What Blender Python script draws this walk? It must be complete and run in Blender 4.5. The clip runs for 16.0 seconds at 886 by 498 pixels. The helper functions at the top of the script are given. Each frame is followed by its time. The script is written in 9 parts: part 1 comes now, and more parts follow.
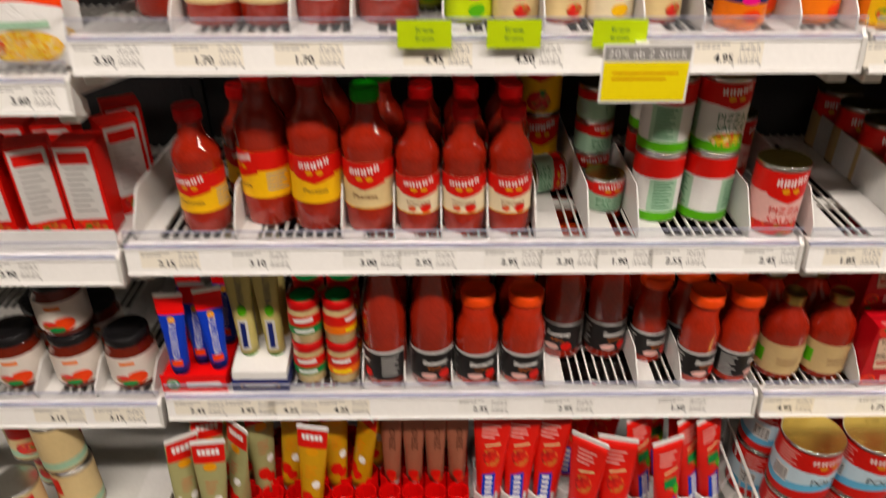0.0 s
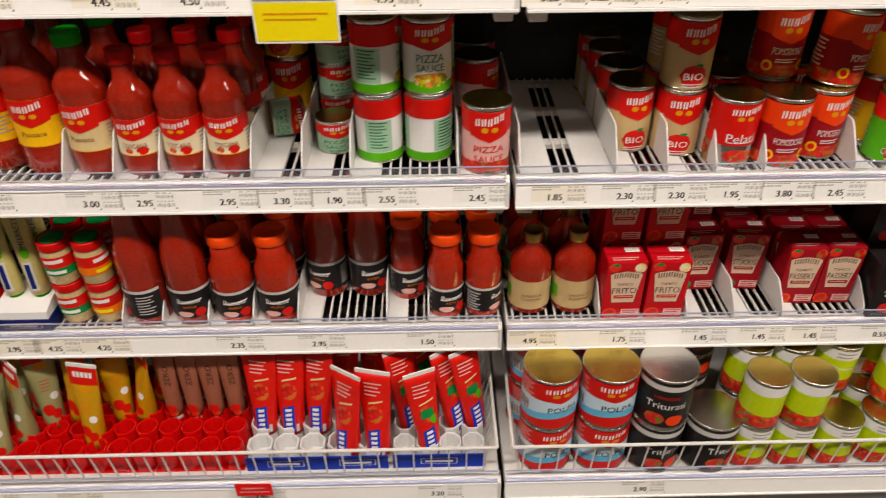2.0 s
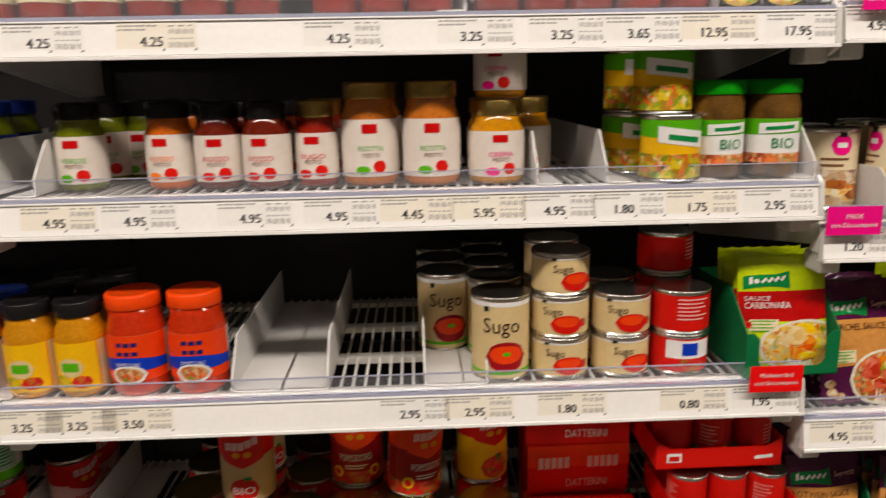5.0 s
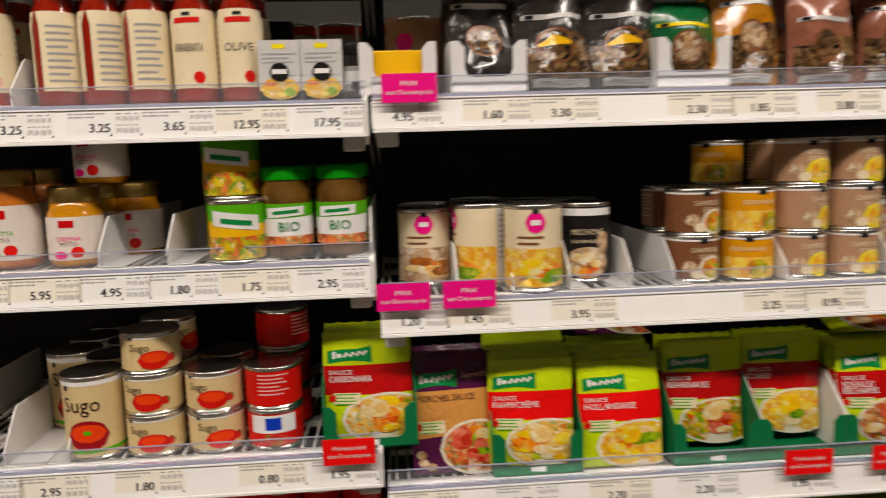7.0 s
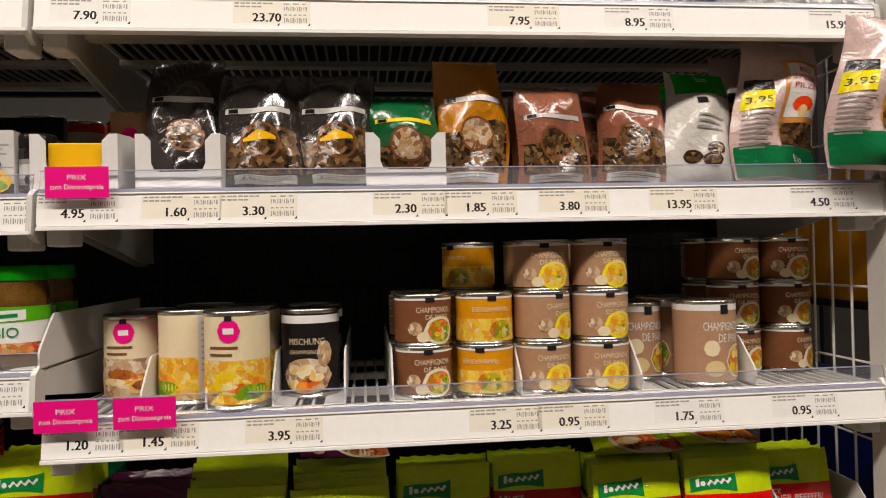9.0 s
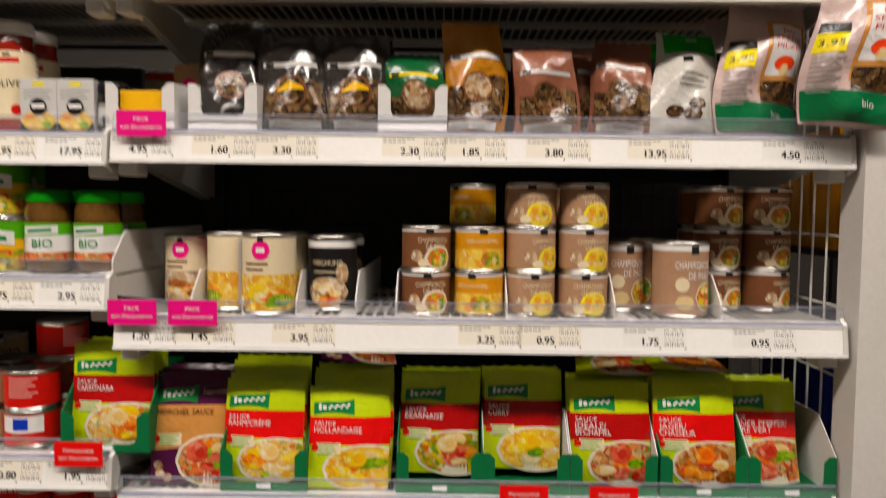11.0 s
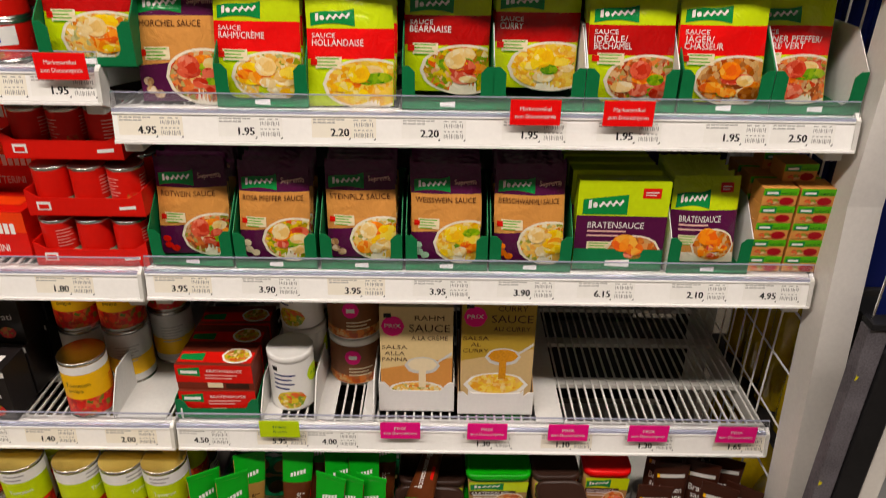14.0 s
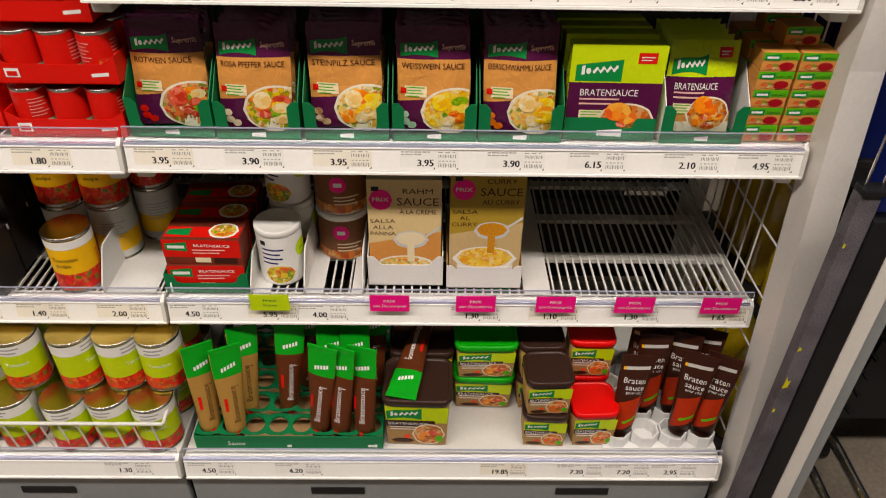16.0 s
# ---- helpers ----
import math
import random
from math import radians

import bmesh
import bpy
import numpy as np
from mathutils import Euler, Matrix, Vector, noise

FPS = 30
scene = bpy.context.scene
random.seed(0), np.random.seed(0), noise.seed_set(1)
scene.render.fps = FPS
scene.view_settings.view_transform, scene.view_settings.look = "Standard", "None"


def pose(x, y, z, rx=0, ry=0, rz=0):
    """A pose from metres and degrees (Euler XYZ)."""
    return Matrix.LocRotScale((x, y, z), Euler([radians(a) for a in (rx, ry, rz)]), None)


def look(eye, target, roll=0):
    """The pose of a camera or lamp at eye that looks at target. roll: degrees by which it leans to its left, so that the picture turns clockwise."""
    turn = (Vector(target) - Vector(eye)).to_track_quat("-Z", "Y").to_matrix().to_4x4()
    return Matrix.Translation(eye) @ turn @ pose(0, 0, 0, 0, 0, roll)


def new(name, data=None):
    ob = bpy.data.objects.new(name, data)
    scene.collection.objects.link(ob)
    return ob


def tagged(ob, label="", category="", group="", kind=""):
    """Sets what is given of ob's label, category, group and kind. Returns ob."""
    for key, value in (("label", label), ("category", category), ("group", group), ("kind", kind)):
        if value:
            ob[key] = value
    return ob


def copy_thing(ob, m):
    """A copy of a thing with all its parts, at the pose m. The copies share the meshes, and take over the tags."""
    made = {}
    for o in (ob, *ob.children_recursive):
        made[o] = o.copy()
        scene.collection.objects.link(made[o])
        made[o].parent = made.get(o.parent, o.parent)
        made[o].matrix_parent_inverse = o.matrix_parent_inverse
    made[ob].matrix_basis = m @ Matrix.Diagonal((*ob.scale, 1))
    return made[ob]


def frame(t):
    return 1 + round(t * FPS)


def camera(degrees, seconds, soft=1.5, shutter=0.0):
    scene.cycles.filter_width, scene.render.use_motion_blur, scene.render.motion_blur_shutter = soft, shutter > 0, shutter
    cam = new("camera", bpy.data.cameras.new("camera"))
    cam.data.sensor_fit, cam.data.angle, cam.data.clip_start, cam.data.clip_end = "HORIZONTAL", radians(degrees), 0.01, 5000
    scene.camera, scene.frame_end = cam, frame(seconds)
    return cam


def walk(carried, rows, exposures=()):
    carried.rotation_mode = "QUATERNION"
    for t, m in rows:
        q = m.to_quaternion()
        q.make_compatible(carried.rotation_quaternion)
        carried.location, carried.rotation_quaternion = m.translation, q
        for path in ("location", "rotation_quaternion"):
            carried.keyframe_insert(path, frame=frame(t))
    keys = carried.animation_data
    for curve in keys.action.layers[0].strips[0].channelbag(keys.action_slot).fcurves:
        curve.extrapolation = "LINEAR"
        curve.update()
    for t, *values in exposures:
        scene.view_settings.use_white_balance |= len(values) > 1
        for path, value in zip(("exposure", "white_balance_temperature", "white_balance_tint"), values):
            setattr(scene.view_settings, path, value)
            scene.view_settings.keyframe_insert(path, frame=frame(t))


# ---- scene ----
cam = camera(63.4, 16.0, soft=1.0, shutter=0.5)
PATH = [
    (0, (0.463, -0.885, 1.395), (0.475, 0.817, 0.346), -0.1),
    (0.5, (0.525, -0.836, 1.364), (0.567, 0.726, 0.116), 0.7),
    (0.7, (0.544, -0.831, 1.367), (0.586, 0.717, 0.101), 0.8),
    (1, (0.599, -0.834, 1.377), (0.637, 0.715, 0.112), 0.6),
    (1.5, (0.767, -0.884, 1.385), (0.787, 0.705, 0.172), -0.2),
    (2, (0.880, -0.941, 1.393), (0.904, 0.696, 0.244), -0.5),
    (2.5, (0.944, -0.888, 1.387), (0.984, 0.781, 0.285), -0.2),
    (3, (1.017, -0.788, 1.408), (1.063, 0.944, 0.409), -0.2),
    (3.5, (1.086, -0.747, 1.442), (1.145, 1.078, 0.626), -0.9),
    (4, (1.236, -0.799, 1.513), (1.318, 1.078, 0.827), -0.7),
    (4.2, (1.303, -0.829, 1.523), (1.380, 1.062, 0.894), -0.8),
    (6.5, (1.872, -0.771, 1.517), (1.956, 1.206, 1.223), -1.6),
    (7, (2.018, -0.878, 1.533), (2.16, 1.098, 1.261), -1.7),
    (7.5, (2.102, -0.927, 1.533), (2.298, 1.051, 1.314), -1.7),
    (8, (2.203, -0.872, 1.529), (2.438, 1.112, 1.429), -1.6),
    (8.2, (2.253, -0.845, 1.524), (2.481, 1.141, 1.472), -1.9),
    (8.5, (2.31, -0.808, 1.541), (2.532, 1.18, 1.503), -1.3),
    (8.7, (2.329, -0.809, 1.526), (2.56, 1.177, 1.543), -1.4),
    (10.8, (2.478, -0.971, 1.507), (2.423, 1.028, 1.471), 0.2),
    (11, (2.456, -0.963, 1.499), (2.44, 1.034, 1.386), 0.6),
    (11.5, (2.448, -0.944, 1.462), (2.466, 1.037, 1.188), 1.0),
    (12, (2.447, -0.939, 1.449), (2.473, 1.013, 1.014), 1.2),
    (12.5, (2.449, -0.931, 1.426), (2.471, 0.982, 0.842), 1.1),
    (13, (2.447, -0.927, 1.406), (2.46, 0.947, 0.707), 0.9),
    (13.5, (2.441, -0.922, 1.396), (2.451, 0.901, 0.572), 0.9),
    (14, (2.442, -0.921, 1.38), (2.445, 0.853, 0.457), 0.8),
    (14.5, (2.442, -0.92, 1.37), (2.449, 0.81, 0.366), 0.9),
    (15, (2.44, -0.917, 1.36), (2.457, 0.766, 0.28), 1.0),
    (15.5, (2.441, -0.918, 1.35), (2.469, 0.727, 0.212), 1.1),
    (16, (2.448, -0.921, 1.346), (2.477, 0.694, 0.166), 1.1),
]
walk(cam, [(t, look(eye, target, roll)) for t, eye, target, roll in PATH],
     exposures=[(0, -0.22), (3, -0.25), (5.2, -0.51), (6.5, -0.63), (7.5, -0.56), (8.5, -0.56), (11, -0.53), (12.5, -0.35), (14, -0.28), (16, -0.21)])

# ---- light ----
world = bpy.data.worlds.new("shop_world")
scene.world = world
world.use_nodes = True
world.node_tree.nodes["Background"].inputs[0].default_value = (0.9, 0.95, 1.0, 1)
world.node_tree.nodes["Background"].inputs[1].default_value = 0.01


def tube_lamp(x, y, z, length, power):
    lamp = bpy.data.lights.new("tube_light", "AREA")
    lamp.shape, lamp.size, lamp.size_y, lamp.energy = "RECTANGLE", length, 0.28, power
    lamp.color = (1.0, 0.875, 0.775)
    ob = new("tube_light", lamp)
    ob.matrix_world = pose(x, y, z)
    return ob


LAMP_Z = 3.46
LAMPS = [(-1.2, -1.5), (0.25, -1.5), (1.7, -1.5), (3.15, -1.5), (4.6, -1.5)]
for lx, ly in LAMPS:
    tube_lamp(lx, ly, LAMP_Z, 1.25, 52)
for lx in (0.5, 2.5):
    tube_lamp(lx, 1.9, LAMP_Z, 1.25, 24)

# ---- materials ----
MATS = {}


def vivid(col, k=1.16):
    col = tuple(c ** 1.10 for c in col)
    lum = 0.3 * col[0] + 0.6 * col[1] + 0.1 * col[2]
    return tuple(min(0.92, max(0.003, lum + (c - lum) * k)) for c in col)


def mat(name, col, rough=0.5, metal=0.0, var=0.06, scale=40.0, bump=0.0, coat=0.0, trans=0.0, emit=0.0, stretch=(1, 1, 1), ior=1.45):
    if name in MATS:
        return MATS[name]
    col = vivid(col)
    m = bpy.data.materials.new(name)
    m.use_nodes = True
    nt = m.node_tree
    p = nt.nodes["Principled BSDF"]
    p.inputs["Roughness"].default_value = rough
    p.inputs["Metallic"].default_value = metal
    p.inputs["Coat Weight"].default_value = coat
    p.inputs["Coat Roughness"].default_value = 0.05
    p.inputs["Specular IOR Level"].default_value = 0.5 if metal or trans or rough < 0.25 else 0.25
    p.inputs["Transmission Weight"].default_value = trans
    p.inputs["IOR"].default_value = ior
    if emit:
        p.inputs["Emission Color"].default_value = (*col, 1)
        p.inputs["Emission Strength"].default_value = emit
    co = nt.nodes.new("ShaderNodeTexCoord")
    mp = nt.nodes.new("ShaderNodeMapping")
    mp.inputs["Scale"].default_value = stretch
    nt.links.new(co.outputs["Object"], mp.inputs["Vector"])
    big = nt.nodes.new("ShaderNodeTexNoise")
    big.inputs["Scale"].default_value = scale * 0.2
    big.inputs["Detail"].default_value = 2
    fine = nt.nodes.new("ShaderNodeTexNoise")
    fine.inputs["Scale"].default_value = scale * 4
    fine.inputs["Detail"].default_value = 4
    for n in (big, fine):
        nt.links.new(mp.outputs["Vector"], n.inputs["Vector"])
    add = nt.nodes.new("ShaderNodeMath")
    add.operation = "MULTIPLY_ADD"
    add.inputs[1].default_value = 0.5
    nt.links.new(fine.outputs["Fac"], add.inputs[0])
    half = nt.nodes.new("ShaderNodeMath")
    half.operation = "MULTIPLY"
    half.inputs[1].default_value = 0.5
    nt.links.new(big.outputs["Fac"], half.inputs[0])
    nt.links.new(half.outputs[0], add.inputs[2])
    ramp = nt.nodes.new("ShaderNodeValToRGB")
    ramp.color_ramp.elements[0].position, ramp.color_ramp.elements[1].position = 0.25, 0.75
    ramp.color_ramp.elements[0].color = (*[c * (1 - 2 * var) for c in col], 1)
    ramp.color_ramp.elements[1].color = (*[min(1, c * (1 + var) + 0.01 * var) for c in col], 1)
    nt.links.new(add.outputs[0], ramp.inputs["Fac"])
    nt.links.new(ramp.outputs["Color"], p.inputs["Base Color"])
    if bump:
        b = nt.nodes.new("ShaderNodeBump")
        b.inputs["Strength"].default_value = bump
        b.inputs["Distance"].default_value = 0.004
        nt.links.new(add.outputs[0], b.inputs["Height"])
        nt.links.new(b.outputs["Normal"], p.inputs["Normal"])
    MATS[name] = m
    return m


def food_mat(name, cols, scale=190.0, rough=0.45):
    """Printed picture of food: cells of several colours."""
    if name in MATS:
        return MATS[name]
    m = bpy.data.materials.new(name)
    m.use_nodes = True
    nt = m.node_tree
    p = nt.nodes["Principled BSDF"]
    p.inputs["Roughness"].default_value = rough
    co = nt.nodes.new("ShaderNodeTexCoord")
    no = nt.nodes.new("ShaderNodeTexNoise")
    no.inputs["Scale"].default_value = scale * 0.6
    mix = nt.nodes.new("ShaderNodeMix")
    mix.data_type = "VECTOR"
    mix.inputs["Factor"].default_value = 0.012
    nt.links.new(co.outputs["Object"], no.inputs["Vector"])
    nt.links.new(co.outputs["Object"], mix.inputs[4])
    nt.links.new(no.outputs["Color"], mix.inputs[5])
    vo = nt.nodes.new("ShaderNodeTexVoronoi")
    vo.inputs["Scale"].default_value = scale * 0.9
    nt.links.new(mix.outputs[1], vo.inputs["Vector"])
    sep = nt.nodes.new("ShaderNodeSeparateColor")
    nt.links.new(vo.outputs["Color"], sep.inputs[0])
    ramp = nt.nodes.new("ShaderNodeValToRGB")
    ramp.color_ramp.interpolation = "EASE"
    while len(ramp.color_ramp.elements) < len(cols):
        ramp.color_ramp.elements.new(0.5)
    for i, c in enumerate(cols):
        ramp.color_ramp.elements[i].position = i / max(1, len(cols) - 1)
        ramp.color_ramp.elements[i].color = (*vivid(c), 1)
    nt.links.new(sep.outputs[0], ramp.inputs["Fac"])
    shade = nt.nodes.new("ShaderNodeMix")
    shade.data_type, shade.blend_type = "RGBA", "MULTIPLY"
    shade.inputs["Factor"].default_value = 0.15
    nt.links.new(ramp.outputs["Color"], shade.inputs[6])
    fine = nt.nodes.new("ShaderNodeTexNoise")
    fine.inputs["Scale"].default_value = scale * 2
    nt.links.new(co.outputs["Object"], fine.inputs["Vector"])
    nt.links.new(fine.outputs["Fac"], shade.inputs[7])
    nt.links.new(shade.outputs[2], p.inputs["Base Color"])
    MATS[name] = m
    return m


# shop fittings
STEEL_WHITE = mat("powder_coated_white_steel", (0.68, 0.67, 0.64), 0.42, var=0.05, bump=0.03)
WIRE_WHITE = mat("white_coated_wire", (0.72, 0.71, 0.68), 0.35, var=0.04)
RAIL_WHITE = mat("white_price_rail_plastic", (0.91, 0.90, 0.88), 0.30, var=0.03)
CARD_WHITE = mat("white_divider_plastic", (0.74, 0.73, 0.71), 0.45, var=0.05)
LIP = mat("clear_rail_lip", (0.84, 0.85, 0.88), 0.08, var=0.02, trans=0.96, ior=1.2)
BEAD = mat("bluish_rail_bead", (0.36, 0.37, 0.46), 0.16, var=0.04)
BACK_DARK = mat("dark_grey_back_panel", (0.032, 0.030, 0.031), 0.5, var=0.2, bump=0.05)
GREY_PLINTH = mat("grey_plinth_steel", (0.36, 0.38, 0.39), 0.4, metal=0.3, var=0.06)
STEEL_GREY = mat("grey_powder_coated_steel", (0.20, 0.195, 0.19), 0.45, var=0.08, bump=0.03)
# Darker copy of the wire white: shade under level 6 put into the colour
WIRE_SHADED = mat("shaded_shelf_wire", (0.62, 0.61, 0.60), 0.32, metal=0.3, var=0.08, bump=0.03)
BLACK = mat("black_plastic", (0.015, 0.015, 0.017), 0.4, var=0.2)
CHROME = mat("chrome_tube", (0.75, 0.75, 0.76), 0.18, metal=1.0, var=0.03)
POST_GREY = mat("light_grey_upright", (0.70, 0.675, 0.64), 0.45, var=0.05, bump=0.03)
FLOOR = mat("speckled_floor_tile", (0.21, 0.185, 0.155), 0.35, var=0.25, scale=25, bump=0.03)
WALL_PAINT = mat("taupe_wall_paint", (0.13, 0.12, 0.11), 0.7, var=0.06)
CEIL_PAINT = mat("grey_ceiling_panel", (0.20, 0.20, 0.195), 0.8, var=0.05)
LAMP_GLOW = mat("lit_lamp_diffuser", (1.0, 0.96, 0.9), 0.5, var=0.0, emit=4.0)
PAPER = mat("white_label_paper", (0.88, 0.87, 0.84), 0.35, var=0.03)
PAPER_CREAM = mat("cream_label_paper", (0.87, 0.83, 0.74), 0.35, var=0.02)
INK = mat("black_print", (0.02, 0.02, 0.022), 0.5, var=0.05)
INK_GREY = mat("grey_print", (0.40, 0.39, 0.38), 0.5, var=0.05)
WHITE = mat("white_print", (0.82, 0.81, 0.79), 0.4, var=0.03)

# ---- mesh helpers ----


def box_bm(x0, y0, z0, x1, y1, z1, bevel=0.0, bm=None):
    bm = bm or bmesh.new()
    m = Matrix.Translation(((x0 + x1) / 2, (y0 + y1) / 2, (z0 + z1) / 2)) @ Matrix.Diagonal((x1 - x0, y1 - y0, z1 - z0, 1))
    made = bmesh.ops.create_cube(bm, size=1.0, matrix=m)
    if bevel:
        edges = list({e for v in made["verts"] for e in v.link_edges})
        bmesh.ops.bevel(bm, geom=edges, offset=bevel, segments=2, affect="EDGES", profile=0.5)
    return bm


def rod_bm(a, b, r, bm=None, seg=6):
    bm = bm or bmesh.new()
    a, b = Vector(a), Vector(b)
    d = b - a
    m = Matrix.Translation((a + b) / 2) @ d.to_track_quat("Z", "Y").to_matrix().to_4x4()
    bmesh.ops.create_cone(bm, cap_ends=True, segments=seg, radius1=r, radius2=r, depth=d.length, matrix=m)
    return bm


def prism_bm(pts, axis, a, b, bm=None):
    """A flat outline carried from a to b along an axis ('x', 'y' or 'z')."""
    bm = bm or bmesh.new()

    def at(p, c):
        return {"x": (c, p[0], p[1]), "y": (p[0], c, p[1]), "z": (p[0], p[1], c)}[axis]

    lo, hi = [bm.verts.new(at(p, a)) for p in pts], [bm.verts.new(at(p, b)) for p in pts]
    n = len(pts)
    bm.faces.new(lo)
    bm.faces.new(hi[::-1])
    for i in range(n):
        bm.faces.new((lo[i], hi[i], hi[(i + 1) % n], lo[(i + 1) % n]))
    bmesh.ops.recalc_face_normals(bm, faces=bm.faces)
    return bm


def lathe_bm(profile, seg=28, bm=None, close=True):
    bm = bm or bmesh.new()
    rings = []
    for r, z in profile:
        rings.append([bm.verts.new((r * math.sin(2 * math.pi * i / seg), -r * math.cos(2 * math.pi * i / seg), z)) for i in range(seg)])
    for a, b in zip(rings, rings[1:]):
        for i in range(seg):
            f = bm.faces.new((a[i], a[(i + 1) % seg], b[(i + 1) % seg], b[i]))
            f.smooth = True
    if close:
        bm.faces.new(rings[0][::-1])
        bm.faces.new(rings[-1])
    return bm


def mesh_of(name, bm, *mats):
    me = bpy.data.meshes.new(name)
    bm.to_mesh(me)
    bm.free()
    for m in mats:
        me.materials.append(m)
    return me


def part(name, bm, material, parent, label="", kind=""):
    mats = material if isinstance(material, (list, tuple)) else [material]
    ob = new(name, mesh_of(name, bm, *mats))
    ob.parent = parent
    return tagged(ob, label, kind=kind)


def thing(name, label, category, group="", m=None, kind=""):
    ob = new(name)
    ob.empty_display_size = 0.02
    ob.matrix_world = m or Matrix()
    return tagged(ob, label, category, group, kind)


def solid(name, bm, material, label="", category="", kind="structure", group=""):
    mats = material if isinstance(material, (list, tuple)) else [material]
    return tagged(new(name, mesh_of(name, bm, *mats)), label, category, group, kind)


# ---- the room ----
solid("floor", box_bm(-3.2, -3.2, -0.1, 7.0, 4.0, 0.0), FLOOR, "speckled grey-brown shop floor", "floor")
solid("ceiling", box_bm(-3.2, -3.2, 3.6, 7.0, 4.0, 3.7), CEIL_PAINT, "grey suspended shop ceiling", "ceiling")
solid("wall_south", box_bm(-3.2, -3.35, 0.0, 7.0, -3.2, 3.6), WALL_PAINT, "dull taupe painted shop wall", "wall")
solid("wall_north", box_bm(-3.2, 4.0, 0.0, 7.0, 4.15, 3.6), WALL_PAINT, "dull taupe painted shop wall", "wall")
solid("wall_west", box_bm(-3.35, -3.2, 0.0, -3.2, 4.0, 3.6), WALL_PAINT, "dull taupe painted shop wall", "wall")
solid("wall_east", box_bm(7.0, -3.2, 0.0, 7.15, 4.0, 3.6), WALL_PAINT, "dull taupe painted shop wall", "wall")
for lx, ly in LAMPS + [(0.5, 1.9), (2.5, 1.9)]:
    lamp = thing("ceiling_light", "long white tube lamp under the ceiling", "lamp", "ceiling tube lamps", pose(lx, ly, 0))
    part("housing", box_bm(-0.68, -0.17, 3.53, 0.68, 0.17, 3.6, 0.01), STEEL_WHITE, lamp)
    part("diffuser", box_bm(-0.66, -0.15, 3.485, 0.66, 0.15, 3.529, 0.008), LAMP_GLOW, lamp, "lit diffuser")

# ---- shelving ----
# Near-black sheet colour that stands in for shade above the level 6 wires
GAP_SHADE = mat("dark_gap_sheet", (0.035, 0.034, 0.034), 0.6, var=0.2, bump=0.05)
DEPTH = 0.42
BASE_Y = -0.108
BASE_Z = 0.236
RAIL_H = 0.040
LEVELS = {
    "A": {1: 0.503, 2: 0.795, 3: 1.061, 4: 1.361},
    "B": {1: 0.518, 2: 0.812, 3: 1.113, 4: 1.361, 5: 1.556},
    "C": {1: 0.516, 2: 0.811, 3: 1.112, 4: 1.361, 5: 1.557, 6: 1.778},
    "D": {1: 0.517, 2: 0.814, 3: 1.060, 4: 1.308, 5: 1.561, 6: 1.779},
}
LEFT = {"A": -1.0, "B": 0.0, "C": 1.0, "D": 2.0}


def top(bay, level):
    """Height of the surface on which goods stand."""
    return (BASE_Z if level == 0 else LEVELS[bay][level]) + RAIL_H + 0.002


def front(level):
    return BASE_Y if level == 0 else 0.0


def rail_parts(shelf, x0, x1, y, z):
    """White price channel with a rolled lower edge, a bluish bead and a clear lip above it."""
    k = 0.0345
    part("price_rail", prism_bm([(y - 0.0005, z), (y + 0.010, z - 0.002), (y + 0.014, z + k), (y + 0.0052, z + k)], "x", x0, x1), RAIL_WHITE, shelf, "white price rail")
    part("rail_ledge", prism_bm([(y - 0.0035, z - 0.0045), (y + 0.012, z - 0.0045), (y + 0.012, z - 0.0025), (y - 0.0015, z - 0.0006), (y - 0.0035, z - 0.0012)], "x", x0, x1), RAIL_WHITE, shelf)
    part("rail_top_edge", prism_bm([(y + 0.0032, z + k + 0.0004), (y + 0.013, z + k + 0.0004), (y + 0.013, z + k + 0.0020), (y + 0.0036, z + k + 0.0020)], "x", x0, x1), RAIL_WHITE, shelf)
    part("rail_bead", prism_bm([(y + 0.0050, z + k + 0.0024), (y + 0.0125, z + k + 0.0024), (y + 0.0125, z + k + 0.0060), (y + 0.0058, z + k + 0.0060)], "x", x0, x1), BEAD, shelf, "bluish translucent bead")
    lip = part("rail_lip", prism_bm([(y + 0.0060, z + k + 0.0064), (y + 0.0085, z + k + 0.0064), (y + 0.0132, z + k + 0.0265), (y + 0.0112, z + k + 0.0265)], "x", x0, x1), LIP, shelf, "clear bluish plastic lip")
    lip.visible_shadow = False
    part("lip_edge", prism_bm([(y + 0.0108, z + k + 0.0268), (y + 0.0134, z + k + 0.0268), (y + 0.0136, z + k + 0.0278), (y + 0.0110, z + k + 0.0278)], "x", x0, x1), BEAD, shelf)
    part("end_cap", prism_bm([(y - 0.003, z - 0.004), (y + 0.02, z - 0.014), (y + 0.022, z + k), (y + 0.014, z + k + 0.012), (y + 0.003, z + k + 0.004)], "x", x1 - 0.004, x1 + 0.002), STEEL_WHITE, shelf)


